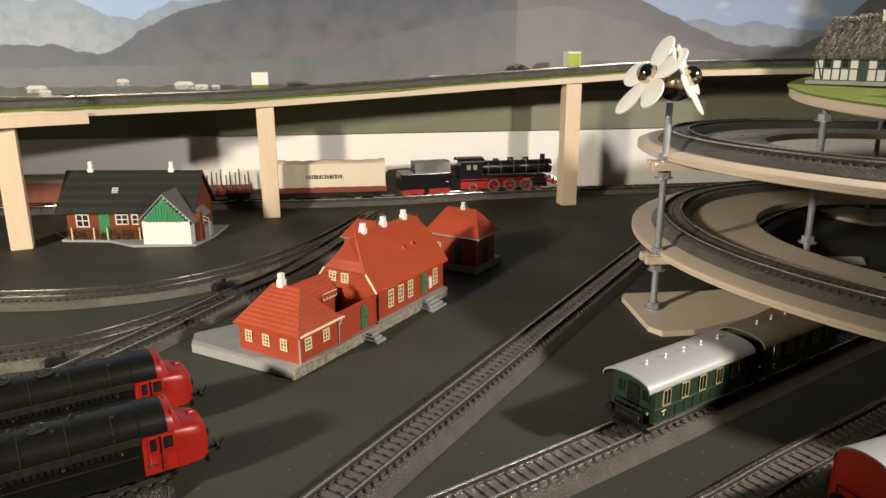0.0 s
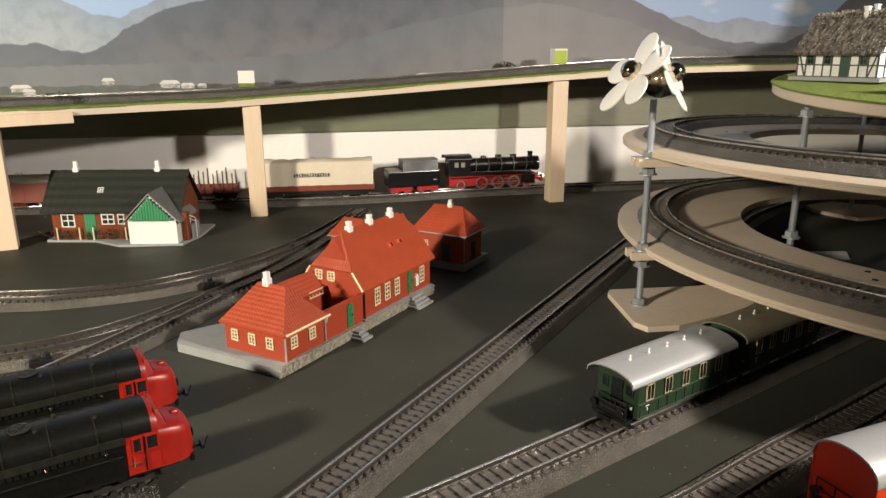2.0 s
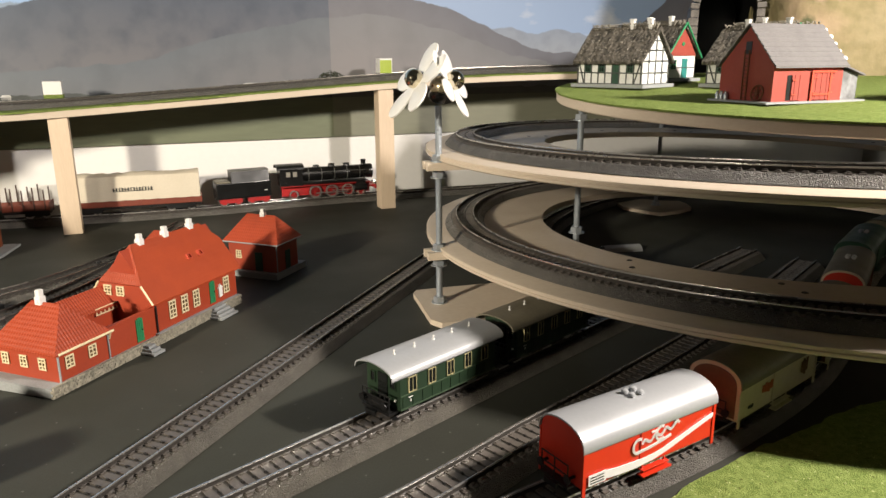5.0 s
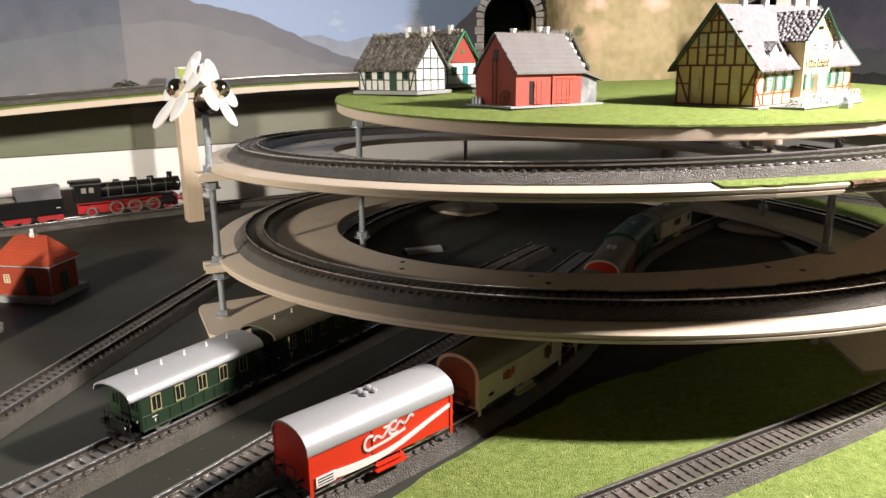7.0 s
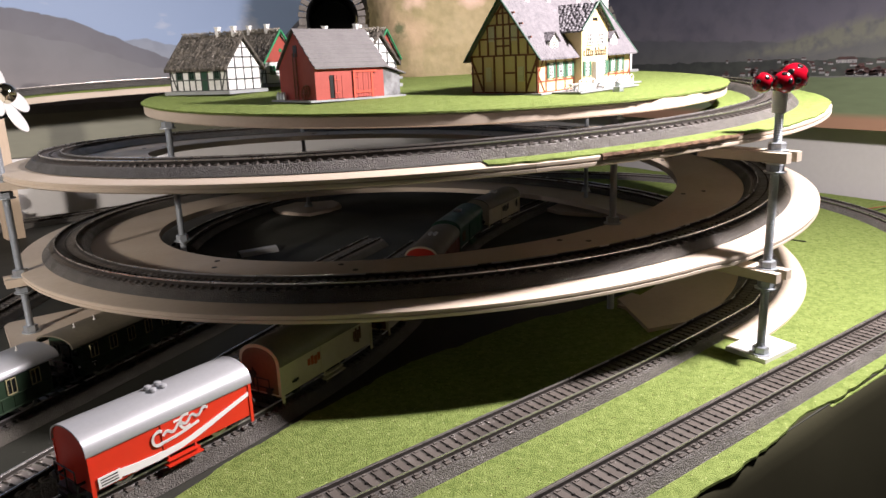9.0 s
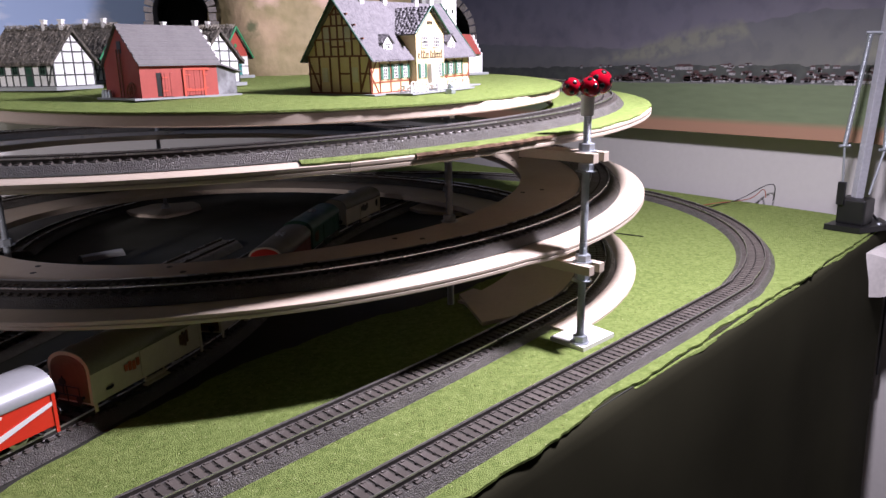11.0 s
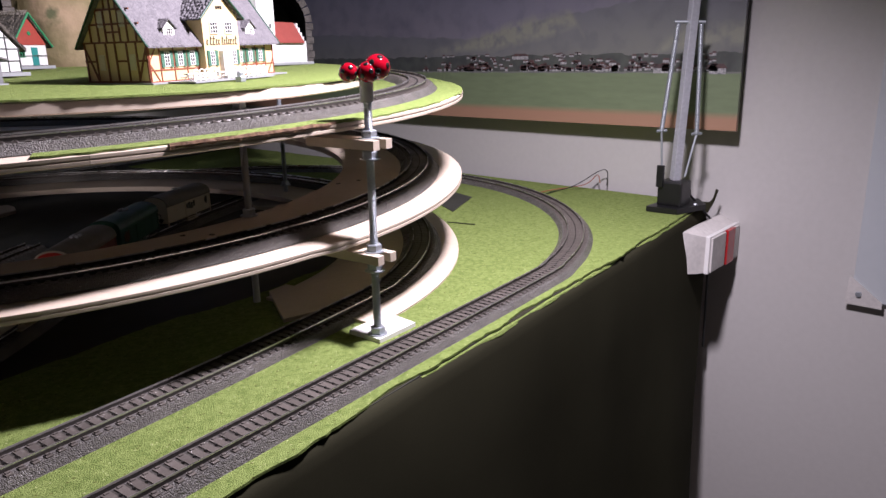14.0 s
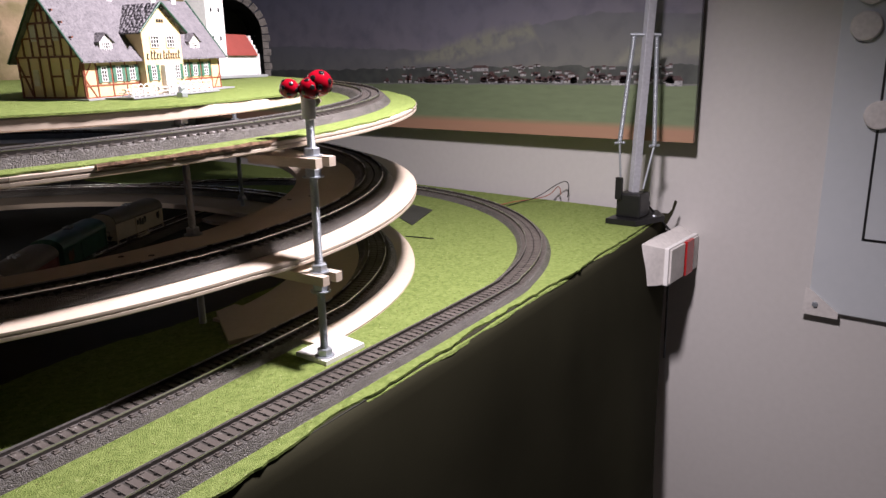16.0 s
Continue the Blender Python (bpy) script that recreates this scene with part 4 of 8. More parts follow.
def thatch_roof(parent, u0, u1, v0, v1, z0, z1, mat="thatch", lift=0.0035, seed=0):
    """Shaggy thatch: both slopes as a lumpy skin with thickness, and a rough ridge."""
    b = Build()
    vm = (v0 + v1) / 2
    nu, nv = 44, 34
    top, low = [], []
    for i in range(nu + 1):
        for j in range(nv + 1):
            s, w = i / nu, j / nv
            v = v0 + (v1 - v0) * w
            k = 1 - abs(2 * w - 1)
            u = u0 + (u1 - u0) * s
            z = z0 + (z1 - z0) * k
            n1 = noise.noise((u * 260, v * 260, seed)) * 0.0014 + noise.noise((u * 700, v * 700, seed + 5)) * 0.0013
            top.append((u + n1 * 0.3, v + (n1 if w in (0, 1) else 0), z + lift * (0.75 + 0.25 * k) + n1))
            low.append((u, v, z - 0.0004))
    k = nv + 1
    n = (nu + 1) * k
    f = []
    for i in range(nu):
        for j in range(nv):
            a = i * k + j
            f += [(a, a + k, a + k + 1, a + 1), (n + a, n + a + 1, n + a + k + 1, n + a + k)]
    for i in range(nu):
        for j in (0, nv):
            a = i * k + j
            f.append((a, a + k, n + a + k, n + a))
    for j in range(nv):
        for i in (0, nu):
            a = i * k + j
            f.append((a, a + 1, n + a + 1, n + a))
    b.add(top + low, f)
    part("thatched_roof", b, M[mat], parent, "shaggy grey thatched roof")
    r = Build()
    rnd = random.Random(seed)
    for i in range(26):
        u = u0 + 0.003 + (u1 - u0 - 0.006) * i / 25
        d = rnd.uniform(-25, 25)
        for s in (-1, 1):
            m = Matrix.Translation((u, vm, z1 + lift + 0.0006)) @ pose(0, 0, 0, s * rnd.uniform(25, 50), 0, d)
            r.box(-0.0004, 0.0004, -0.0035, 0.0035, -0.0004, 0.0004, m)
    part("ridge_timbering", r, M["ridge_stick"], parent, "crossed wooden sticks along the thatched ridge")


# ---- the red station ----
station = thing("station_building", turned(-0.087, 0.446, 0, 59), "red brick station building with red tiled roofs on grey plinth", "building")
part("plinth", Build().prism([(0.0, 0.0006), (0.1, 0.0006), (0.1, 0.068), (0.062, 0.092), (0.012, 0.113), (-0.004, 0.098)], 0.0003, 0.0070), M["plinth"], station, "smooth grey plinth slab")
part("plinth", Build().box(0.1002, 0.2055, 0.0006, 0.064, 0.0003, 0.0086), M["plinth"], station)
b = Build()
rnd = random.Random(3)
for i in range(78):
    for j in range(4):
        u = 0.0005 + 0.205 * (i + (0.5 if j % 2 else 0)) / 78
        z = 0.0012 + 0.0020 * j
        b.box(u - 0.0012, u + 0.0012, -0.0008 - rnd.random() * 0.0004, 0.0008, z - 0.0009, z + 0.0009, None)
tagged(part("stone_course", b, M["cobble"], station), "small field stones facing the plinth", kind="stuff")
shell(station, 0.0100, 0.0530, 0.0040, 0.0610, 0.0068, 0.0280, "red_brick")
part("roof", roof_build(0, 0.063, 0, 0.049, 0, 0.0262, 0.0185, 0.0185, 0, 0), M["pantile"], station, "red hipped tile roof").matrix_local = pose(0.056, 0.0010, 0.0278, 0, 0, 90)
chimney(station, 0.0315, 0.0370, 0.0520, 0.0645)
fl, ff = face("left", 0.0100, 0.0610, 0.0068), face("front", 0.0100, 0.0040, 0.0068)
for x in (0.0100, 0.0270, 0.0440):
    window(station, fl, x, 0.0120, 0.0068, 0.0088, 2, 3, pane="station_pane", bar=0.0011)
for x in (0.0095, 0.0290):
    window(station, ff, x, 0.0122, 0.0072, 0.0092, 2, 3, pane="station_pane", bar=0.0011)
part("gutter", Build().tube((0.0095, 0.0005, 0.0278), (0.0565, 0.0005, 0.0280), 0.0009).tube((0.0545, 0.0016, 0.0272), (0.0545, 0.0032, 0.0220), 0.0008), M["cream"], station, "cream gutter")
part("downpipe", Build().tube((0.0105, 0.0034, 0.0070), (0.0105, 0.0034, 0.0270), 0.0007), M["plinth"], station)
part("downpipe", Build().tube((0.0535, 0.0034, 0.0070), (0.0535, 0.0034, 0.0270), 0.0007), M["plinth"], station)
# courtyard between the pavilion and the main house
part("courtyard_wall", Build().box(0.0532, 0.1018, 0.0040, 0.0062, 0.0068, 0.0292).box(0.0530, 0.1019, 0.0034, 0.0068, 0.0292, 0.0302), M["red_brick"], station, "red brick courtyard wall")
fc = face("front", 0.0532, 0.0040, 0.0068)
door(station, fc, 0.0312, 0.0016, 0.0072, 0.0190, "green", 4, True)
shell(station, 0.0532, 0.1018, 0.0420, 0.0600, 0.0068, 0.0300, "red_brick")
part("roof", roof_build(0.0532, 0.1018, 0.0390, 0.0630, 0.0300, 0.0440), M["pantile"], station, "red tiled link roof")
part("railing", Build().box(0.079, 0.101, 0.0396, 0.0400, 0.0258, 0.0266).box(0.079, 0.101, 0.0396, 0.0400, 0.0306, 0.0314), M["cream"], station)
for i in range(6):
    part("baluster", Build().box(0.0795 + i * 0.004, 0.0805 + i * 0.004, 0.0396, 0.0400, 0.0266, 0.0306), M["cream"], station)
# main house
shell(station, 0.1020, 0.2050, 0.0040, 0.0600, 0.0086, 0.0345, "red_brick", peak=0.0725)
part("roof", roof_build(0.0985, 0.2085, 0.0005, 0.0635, 0.0335, 0.0750, 0.0150, 0.0130, 0.34, 0.62), M["pantile_worn"], station, "tall red half-hipped tile roof")
part("hip_tiles", Build().add([(0.0980, 0.0108, 0.0474), (0.0980, 0.0532, 0.0474), (0.1131, 0.0320, 0.0754), (0.0990, 0.0112, 0.0466), (0.0990, 0.0528, 0.0466), (0.1141, 0.0320, 0.0746)], [(0, 2, 1), (3, 4, 5), (0, 1, 4, 3), (1, 2, 5, 4), (2, 0, 3, 5)]), M["pantile"], station, "ribbed red tiles of the half hip")
part("gable_wall", Build().add([(x, v, z) for x in (0.0978, 0.0988) for v, z in ((0.0012, 0.0326), (0.0628, 0.0326), (0.0524, 0.0470), (0.0116, 0.0470))], [(0, 3, 2, 1), (4, 5, 6, 7), (0, 1, 5, 4), (1, 2, 6, 5), (2, 3, 7, 6), (3, 0, 4, 7)]), M["red_brick"], station, "red brick gable wall")
for x in (0.1235, 0.1520, 0.1830):
    chimney(station, x, 0.0320, 0.0725, 0.0835)
fm = face("front", 0.1020, 0.0040, 0.0086)
for x in (0.0190, 0.0335, 0.0480, 0.0880):
    window(station, fm, x, 0.0135, 0.0080, 0.0150, 2, 4, pane="station_pane", bar=0.0012)
door(station, fm, 0.0690, 0.0025, 0.0070, 0.0200, "green", 4, True)
part("letter_board", Build().box(0.0770, 0.0815, 0.0050, 0.0130, 0.0, 0.0014, fm).prism([(0.0762, 0.0130), (0.0823, 0.0130), (0.07925, 0.0165)], 0.0, 0.0014, fm), M["white"], station, "small white notice board with a pointed top")
fg = face("left", 0.0978, 0.0600, 0.0)
for x in (0.0160, 0.0285):
    window(station, fg, x, 0.0415, 0.0075, 0.0082, 2, 3, pane="station_pane", bar=0.0011)
for v0, v1 in ((0.0006, 0.0108), (0.0634, 0.0532)):
    part("verge", Build().tube((0.0976, v0, 0.0332), (0.0976, v1, 0.0474), 0.0008), M["cream"], station, "cream verge board")
part("downpipe", Build().tube((0.1024, 0.0030, 0.0088), (0.1024, 0.0030, 0.0330), 0.0008), M["black"], station)
for x in (0.1600, 0.1740):
    m = Matrix.Translation((x, 0.0158, 0.0548)) @ pose(0, 0, 0, 52.8, 0, 0)
    rl = Build()
    rl.box(-0.0024, 0.0024, -0.0024, -0.0018, -0.0008, 0.0012, m).box(-0.0024, 0.0024, 0.0018, 0.0024, -0.0008, 0.0012, m).box(-0.0024, -0.0018, -0.0018, 0.0018, -0.0008, 0.0012, m).box(0.0018, 0.0024, -0.0018, 0.0018, -0.0008, 0.0012, m)
    part("roof_window", rl, M["red_tile"], station)
for x0, n, w, mat in ((0.1590, 4, 0.0230, "plinth"), (0.0780, 3, 0.0120, "plinth")):
    for i in range(n):
        part("step", Build().box(x0 + 0.0015 * i, x0 + w - 0.0010 * i, -0.0135 + 0.0034 * i, 0.0004, 0.0004 + 0.0021 * i, 0.0024 + 0.0021 * i, None, 0.0002), M[mat], station, "grey stone step")

# the outhouses of the station


def outhouse(m, label, doors=True):
    o = thing("outhouse", m, label, "building", "station outhouses")
    part("plinth", Build().prism([(0, 0), (0.056, 0), (0.056, 0.066), (0, 0.066)], 0.0003, 0.0066), M["plinth"], o, "grey plinth slab")
    shell(o, 0.0055, 0.0445, 0.003, 0.060, 0.0064, 0.0372, "red_brick")
    part("roof", roof_build(0, 0.066, 0, 0.047, 0, 0.0250, 0.016, 0.016, 0, 0), M["pantile"], o, "red hipped tile roof").matrix_local = pose(0.0485, -0.0015, 0.0365, 0, 0, 90)
    if doors:
        chimney(o, 0.0250, 0.0290, 0.0595, 0.0695)
    fo, fol = face("front", 0.0055, 0.003, 0.0064), face("left", 0.0055, 0.060, 0.0064)
    if doors:
        window(o, fol, 0.012, 0.0165, 0.0065, 0.0085, 2, 3, pane="station_pane", bar=0.0011)
        door(o, fol, 0.036, 0.0005, 0.009, 0.0195, "dark_green", 4)
        door(o, fo, 0.020, 0.0005, 0.009, 0.0195, "dark_green", 4)
    part("gutter", Build().tube((0.001, -0.0012, 0.0362), (0.048, -0.0012, 0.0362), 0.0007), M["plinth"], o)
    part("gutter", Build().tube((0.0012, -0.001, 0.0362), (0.0012, 0.064, 0.0362), 0.0007), M["plinth"], o)
    part("downpipe", Build().tube((0.0050, 0.0022, 0.0066), (0.0050, 0.0022, 0.0362), 0.0006), M["plinth"], o)


outhouse(turned(0.0490, 0.6830, 0, 59), "small red brick outhouse with hipped roof on a grey plinth")
outhouse(turned(-0.056, 0.7130, 0, 59) @ Matrix.Diagonal((0.72, 0.72, 0.72, 1)), "small red brick outhouse standing behind the station building", False)

# ---- the long house with the garage ----
depot = thing("brick_house", turned(-0.43, 0.812, 0, 0), "orange brick house with dark slate roof and white garage wing", "building")
part("plinth", Build().prism([(-0.006, 0.003), (0.052, 0.0), (0.088, -0.022), (0.160, -0.018), (0.164, 0.0), (0.169, 0.020), (0.169, 0.078), (-0.006, 0.078)], 0.0003, 0.0030), M["plinth"], depot, "brown-grey plinth slab")
shell(depot, 0.002, 0.152, 0.006, 0.072, 0.0028, 0.0385, "brick_rows", peak=0.0770)
part("roof", roof_build(-0.008, 0.156, 0.000, 0.078, 0.0370, 0.0800, thick=0.0018), M["slate_rows"], depot, "dark slate roof with courses")
for x in (0.022, 0.119):
    b = Build().box(x - 0.0023, x + 0.0023, 0.0367, 0.0413, 0.0770, 0.0905, None, 0.0004).box(x - 0.0033, x + 0.0033, 0.0357, 0.0423, 0.0780, 0.0825, None, 0.0004)
    part("chimney", b, M["white"], depot, "white chimney")
fd = face("front", 0.006, 0.006, 0.0028)
window(depot, fd, 0.0145, 0.0225, 0.0155, 0.0155, 2, 2, "white", 0.0011)
window(depot, fd, 0.0610, 0.0240, 0.0150, 0.0125, 2, 2, "white", 0.0011)
window(depot, fd, 0.0765, 0.0240, 0.0078, 0.0125, 1, 2, "white", 0.0011)
door(depot, fd, 0.0400, 0.0005, 0.0130, 0.0310, "green", 4)
m = Matrix.Translation((0.057, 0.0192, 0.0589)) @ pose(0, 0, 0, 47.8, 0, 0)
b = Build().box(-0.0033, 0.0033, -0.0033, -0.0026, -0.0006, 0.0012, m).box(-0.0033, 0.0033, 0.0026, 0.0033, -0.0006, 0.0012, m).box(-0.0033, -0.0026, -0.0026, 0.0026, -0.0006, 0.0012, m).box(0.0026, 0.0033, -0.0026, 0.0026, -0.0006, 0.0012, m).box(-0.0003, 0.0003, -0.0026, 0.0026, -0.0006, 0.001, m).box(-0.0026, 0.0026, -0.0003, 0.0003, -0.0006, 0.0010, m)
part("roof_window", b, M["white"], depot)
# garage wing with a green boarded gable
shell(depot, 0.100, 0.155, -0.018, 0.030, 0.0028, 0.0310, "white", "garage_wall", peak=0.0600, along="v")
g = roof_build(0, 0.062, 0, 0.066, 0.0, 0.0335, 0, 0, 1, 1, thick=0.0014)
part("garage_roof", g, M["barn_roof"], depot, "grey gable roof of the garage").matrix_local = pose(0.1605, -0.0212, 0.0290, 0, 0, 90)
fgar = face("front", 0.100, -0.0216, 0.0028)
for i in range(17):
    x = 0.0018 + 0.0032 * i
    top = 0.0285 + (0.0275 - abs(x - 0.0275)) * 1.02
    part("gable_board", Build().box(x - 0.0014, x + 0.0014, 0.0285, top - 0.002, 0.0, 0.0009 + 0.0002 * (i % 2), fgar), M["green"], depot)
part("side_wall", Build().box(0.1565, 0.1625, -0.004, 0.006, 0.0028, 0.0360), M["brick_rows"], depot, "orange boarded side wall")
part("fence_panel", Build().box(0.1640, 0.1648, 0.004, 0.03, 0.0028, 0.0200), M["plinth"], depot)
part("handrail", Build().tube((0.158, 0.004, 0.0330), (0.168, 0.01, 0.0270), 0.0006).tube((0.158, 0.004, 0.0290), (0.168, 0.01, 0.0230), 0.0006).tube((0.168, 0.01, 0.003), (0.168, 0.01, 0.0272), 0.0006), M["white"], depot, "white stair handrail")
for x in (0.008, 0.034, 0.050, 0.088):
    part("trellis_post", Build().box(x - 0.0006, x + 0.0006, 0.0010, 0.0022, 0.0030, 0.0180), M["cream"], depot)


def creeper(x, y, z, w, h, seed):
    """Brown climbing plant: stems and small leaves."""
    rnd = random.Random(seed)
    b = Build()
    for i in range(9):
        p = Vector((x + rnd.uniform(-w, w) * 0.4, y, z))
        for k in range(6):
            q = p + Vector((rnd.uniform(-1, 1) * w * 0.22, rnd.uniform(-0.001, 0.001), h / 6 * rnd.uniform(0.5, 1.2)))
            b.tube(p, q, 0.00028, n=4)
            p = q
    for i in range(90):
        c = Matrix.Translation((x + rnd.uniform(-w, w) / 2, y + rnd.uniform(-0.0012, 0.0012), z + rnd.random() * h)) @ pose(0, 0, 0, rnd.uniform(0, 180), rnd.uniform(0, 180), rnd.uniform(0, 180))
        b.add([(0, -0.0006, 0), (0.0011, 0, 0), (0, 0.0006, 0), (-0.0004, 0, 0)], [(0, 1, 2, 3)], c)
    return part("creeper", b, M["bush"], depot, "dry brown climbing plant")


M["bush"] = surface("dry_leaves", (0.075, 0.045, 0.018), 0.9, dark=(0.03, 0.022, 0.01), grain=900, coarse=200)
for x, w, s in ((0.012, 0.022, 1), (0.026, 0.02, 2), (0.060, 0.028, 3), (0.078, 0.024, 4), (0.045, 0.01, 5)):
    creeper(x, 0.0030, 0.0030, w, 0.013 if s != 5 else 0.009, s)

# ---- the village on the round board ----


def village_z(y, x=0.54):
    return VZ + 0.0018 + village_rise(x, y)


def louvre(m, x0, x1, y0, y1, n, out):
    """One slatted panel: a saw-edged strip as high as the slats."""
    prof = [(y0, 0.0002)]
    for k in range(n):
        a, c = y0 + (y1 - y0) * k / n, y0 + (y1 - y0) * (k + 0.8) / n
        prof += [(a, out), (c, out * 0.75), (c, out * 0.3)]
    prof.append((y1, 0.0002))
    b = Build().sweep([[(x, y, z) for y, z in prof] for x in (x0, x1)])
    b.v = [tuple(m @ Vector(v)) for v in b.v]
    return b


# timber-framed inn
inn = thing("half_timbered_inn", pose(0.5602, 0.3562, village_z(0.372, 0.56) - 0.0008, 0, -1.3, 14.5), "yellow half-timbered inn with a steep grey roof on the grass", "building")
part("plinth", Build().prism([(-0.004, -0.006), (0.010, -0.006), (0.014, -0.030), (0.104, -0.030), (0.112, -0.010), (0.149, -0.008), (0.149, 0.076), (-0.004, 0.076)], 0.0002, 0.0014), M["plinth"], inn)
shell(inn, 0, 0.141, 0, 0.067, 0.0012, 0.0325, "yellow", peak=0.0722)
part("roof", roof_build(-0.0035, 0.1445, -0.0055, 0.0725, 0.0275, 0.0750, thick=0.0013), M["grey_tile"], inn, "steep mottled grey tile roof")
for y0, y1 in ((-0.0055, 0.0335), (0.0725, 0.0335)):
    part("verge_board", Build().tube((-0.0042, y0, 0.0270), (-0.0042, y1, 0.0754), 0.0008), M["dark_green"], inn, "dark green verge board")
    part("verge_board", Build().tube((0.1452, y0, 0.0270), (0.1452, y1, 0.0754), 0.0008), M["dark_green"], inn, "dark green verge board")
fl = face("left", 0, 0.067, 0.0012)
frames = [(0, 0.0212, 0.067, 0.0212), (0, 0.0006, 0.067, 0.0006), (0.0006, 0, 0.0006, 0.0212), (0.0664, 0, 0.0664, 0.0212), (0.006, 0.0350, 0.061, 0.0350), (0.014, 0.0460, 0.053, 0.0460), (0.022, 0.0550, 0.045, 0.0550),
    (0.012, 0, 0.012, 0.0212), (0.024, 0, 0.024, 0.0212), (0.034, 0, 0.034, 0.0212), (0.046, 0, 0.046, 0.0212), (0.056, 0, 0.056, 0.0212), (0, 0.0115, 0.012, 0.0115), (0.034, 0.0115, 0.046, 0.0115), (0.056, 0.0115, 0.067, 0.0115),
    (0.001, 0.018, 0.011, 0.002), (0.066, 0.018, 0.056, 0.002), (0.009, 0.0212, 0.009, 0.034), (0.018, 0.0212, 0.018, 0.046), (0.026, 0.0212, 0.026, 0.046), (0.034, 0.0212, 0.034, 0.060), (0.041, 0.0212, 0.041, 0.046), (0.049, 0.0212, 0.049, 0.046), (0.058, 0.0212, 0.058, 0.034),
    (0.026, 0.0290, 0.041, 0.0290), (0.028, 0.046, 0.028, 0.055), (0.040, 0.046, 0.040, 0.055), (0.034, 0.062, 0.028, 0.055), (0.034, 0.062, 0.040, 0.055)]


def storey(z):
    """Stretch the drawn heights to the tall ground storey and the gable over it."""
    return z * 1.405 if z < 0.0213 else 0.0298 + (z - 0.0212) * 0.955


frames = [(a, storey(b), c, storey(d)) for a, b, c, d in frames]
beams(inn, fl, frames, 0.0014, "timber_brown")
for x, y in ((0.018, 0.0150), (0.051, 0.0150), (0.022, 0.0465), (0.045, 0.0465)):
    part("window_shutter", louvre(fl, x - 0.0030, x + 0.0030, y - 0.0056, y + 0.0060, 7, 0.0009), M["ivory"], inn, "slatted ivory shutter")
ff = face("front", 0, 0, 0.0012)
beams(inn, ff, [(0, 0.0006, 0.141, 0.0006), (0, 0.0285, 0.050, 0.0285), (0.090, 0.0285, 0.141, 0.0285), (0.0006, 0, 0.0006, 0.0290), (0.1404, 0, 0.1404, 0.0290), (0.009, 0, 0.001, 0.013), (0.001, 0.016, 0.009, 0.0280), (0.132, 0, 0.140, 0.013)]
    + [(x, 0, x, 0.0285) for x in (0.0105, 0.0240, 0.0370, 0.0490, 0.0915, 0.1040, 0.1170, 0.1300)] + [(0, 0.0090, 0.050, 0.0090), (0.091, 0.0090, 0.141, 0.0090)], 0.0009, "timber_red", 0.0005)
for x in (0.0172, 0.0305, 0.0430, 0.0978, 0.1105, 0.1235):
    window(inn, ff, x, 0.0168, 0.0052, 0.0108, 2, 4, "white", 0.0006)
    for s in (-1, 1):
        part("shutter", louvre(ff, x + s * 0.0042 - 0.0015, x + s * 0.0042 + 0.0015, 0.0108, 0.0228, 9, 0.0012), M["shutter_green"], inn, "green slatted shutter")
# the tall gabled bay in the middle of the front
shell(inn, 0.0500, 0.0900, -0.0075, 0.030, 0.0012, 0.0500, "yellow", "bay_wall", peak=0.0665, along="v")
bay = roof_build(0, 0.042, 0, 0.0490, 0, 0.0222, thick=0.0012)
part("bay_roof", bay, M["bay_tile"], inn, "rough grey bay roof").matrix_local = pose(0.0945, -0.0102, 0.0472, 0, 0, 90)
for y0, y1 in ((0.0455, 0.0700), (0.0945, 0.0700)):
    part("verge_board", Build().tube((y0, -0.0110, 0.0470), (y1, -0.0110, 0.0696), 0.0009), M["dark_green"], inn, "dark green verge board")
fb = face("front", 0.0500, -0.0075, 0.0012)
for x in (0.0120, 0.0285):
    window(inn, fb, x, 0.0392, 0.0085, 0.0090, 3, 3, "white", 0.0006)
for x in (0.0075, 0.0325):
    window(inn, fb, x, 0.0160, 0.0050, 0.0108, 2, 4, "white", 0.0006)
    for s in (-1, 1):
        part("shutter", louvre(fb, x + s * 0.0042 - 0.0014, x + s * 0.0042 + 0.0015, 0.0100, 0.0220, 9, 0.0012), M["shutter_green"], inn, "green slatted shutter")
part("porch", Build().box(0.0155, 0.0255, 0.0, 0.0215, 0.0, 0.0045, fb, 0.0004), M["white"], inn, "white porch")
w = Build()
rnd = random.Random(8)
x = 0.0025
while x < 0.0385:
    d = rnd.uniform(0.0020, 0.0032)
    tall = 0.0024 if rnd.random() < 0.28 else 0.0
    lean = Matrix.Translation((x, 0.0268, 0)) @ pose(0, 0, 0, 0, 0, -8)
    w.box(0, 0.0009, 0, 0.0036 + tall, 0.0001, 0.0004, fb @ lean)
    w.box(0.0004, d * 0.8, -0.0006, 0.0003, 0.0001, 0.0004, fb @ lean)
    w.box(0.0006, d * 0.7, 0.0026 + tall * 0.5, 0.0035 + tall * 0.5, 0.0001, 0.0004, fb @ lean)
    x += d + (0.0016 if rnd.random() < 0.15 else 0.0002)
w.box(0.0165, 0.0185, 0.0535, 0.0560, 0.0001, 0.0004, fb).box(0.0192, 0.0210, 0.0535, 0.0560, 0.0001, 0.0004, fb).box(0.0217, 0.0235, 0.0535, 0.0560, 0.0001, 0.0004, fb)
tagged(part("lettering", w, M["black"], inn), "dark ornate lettering over the door", kind="stuff")
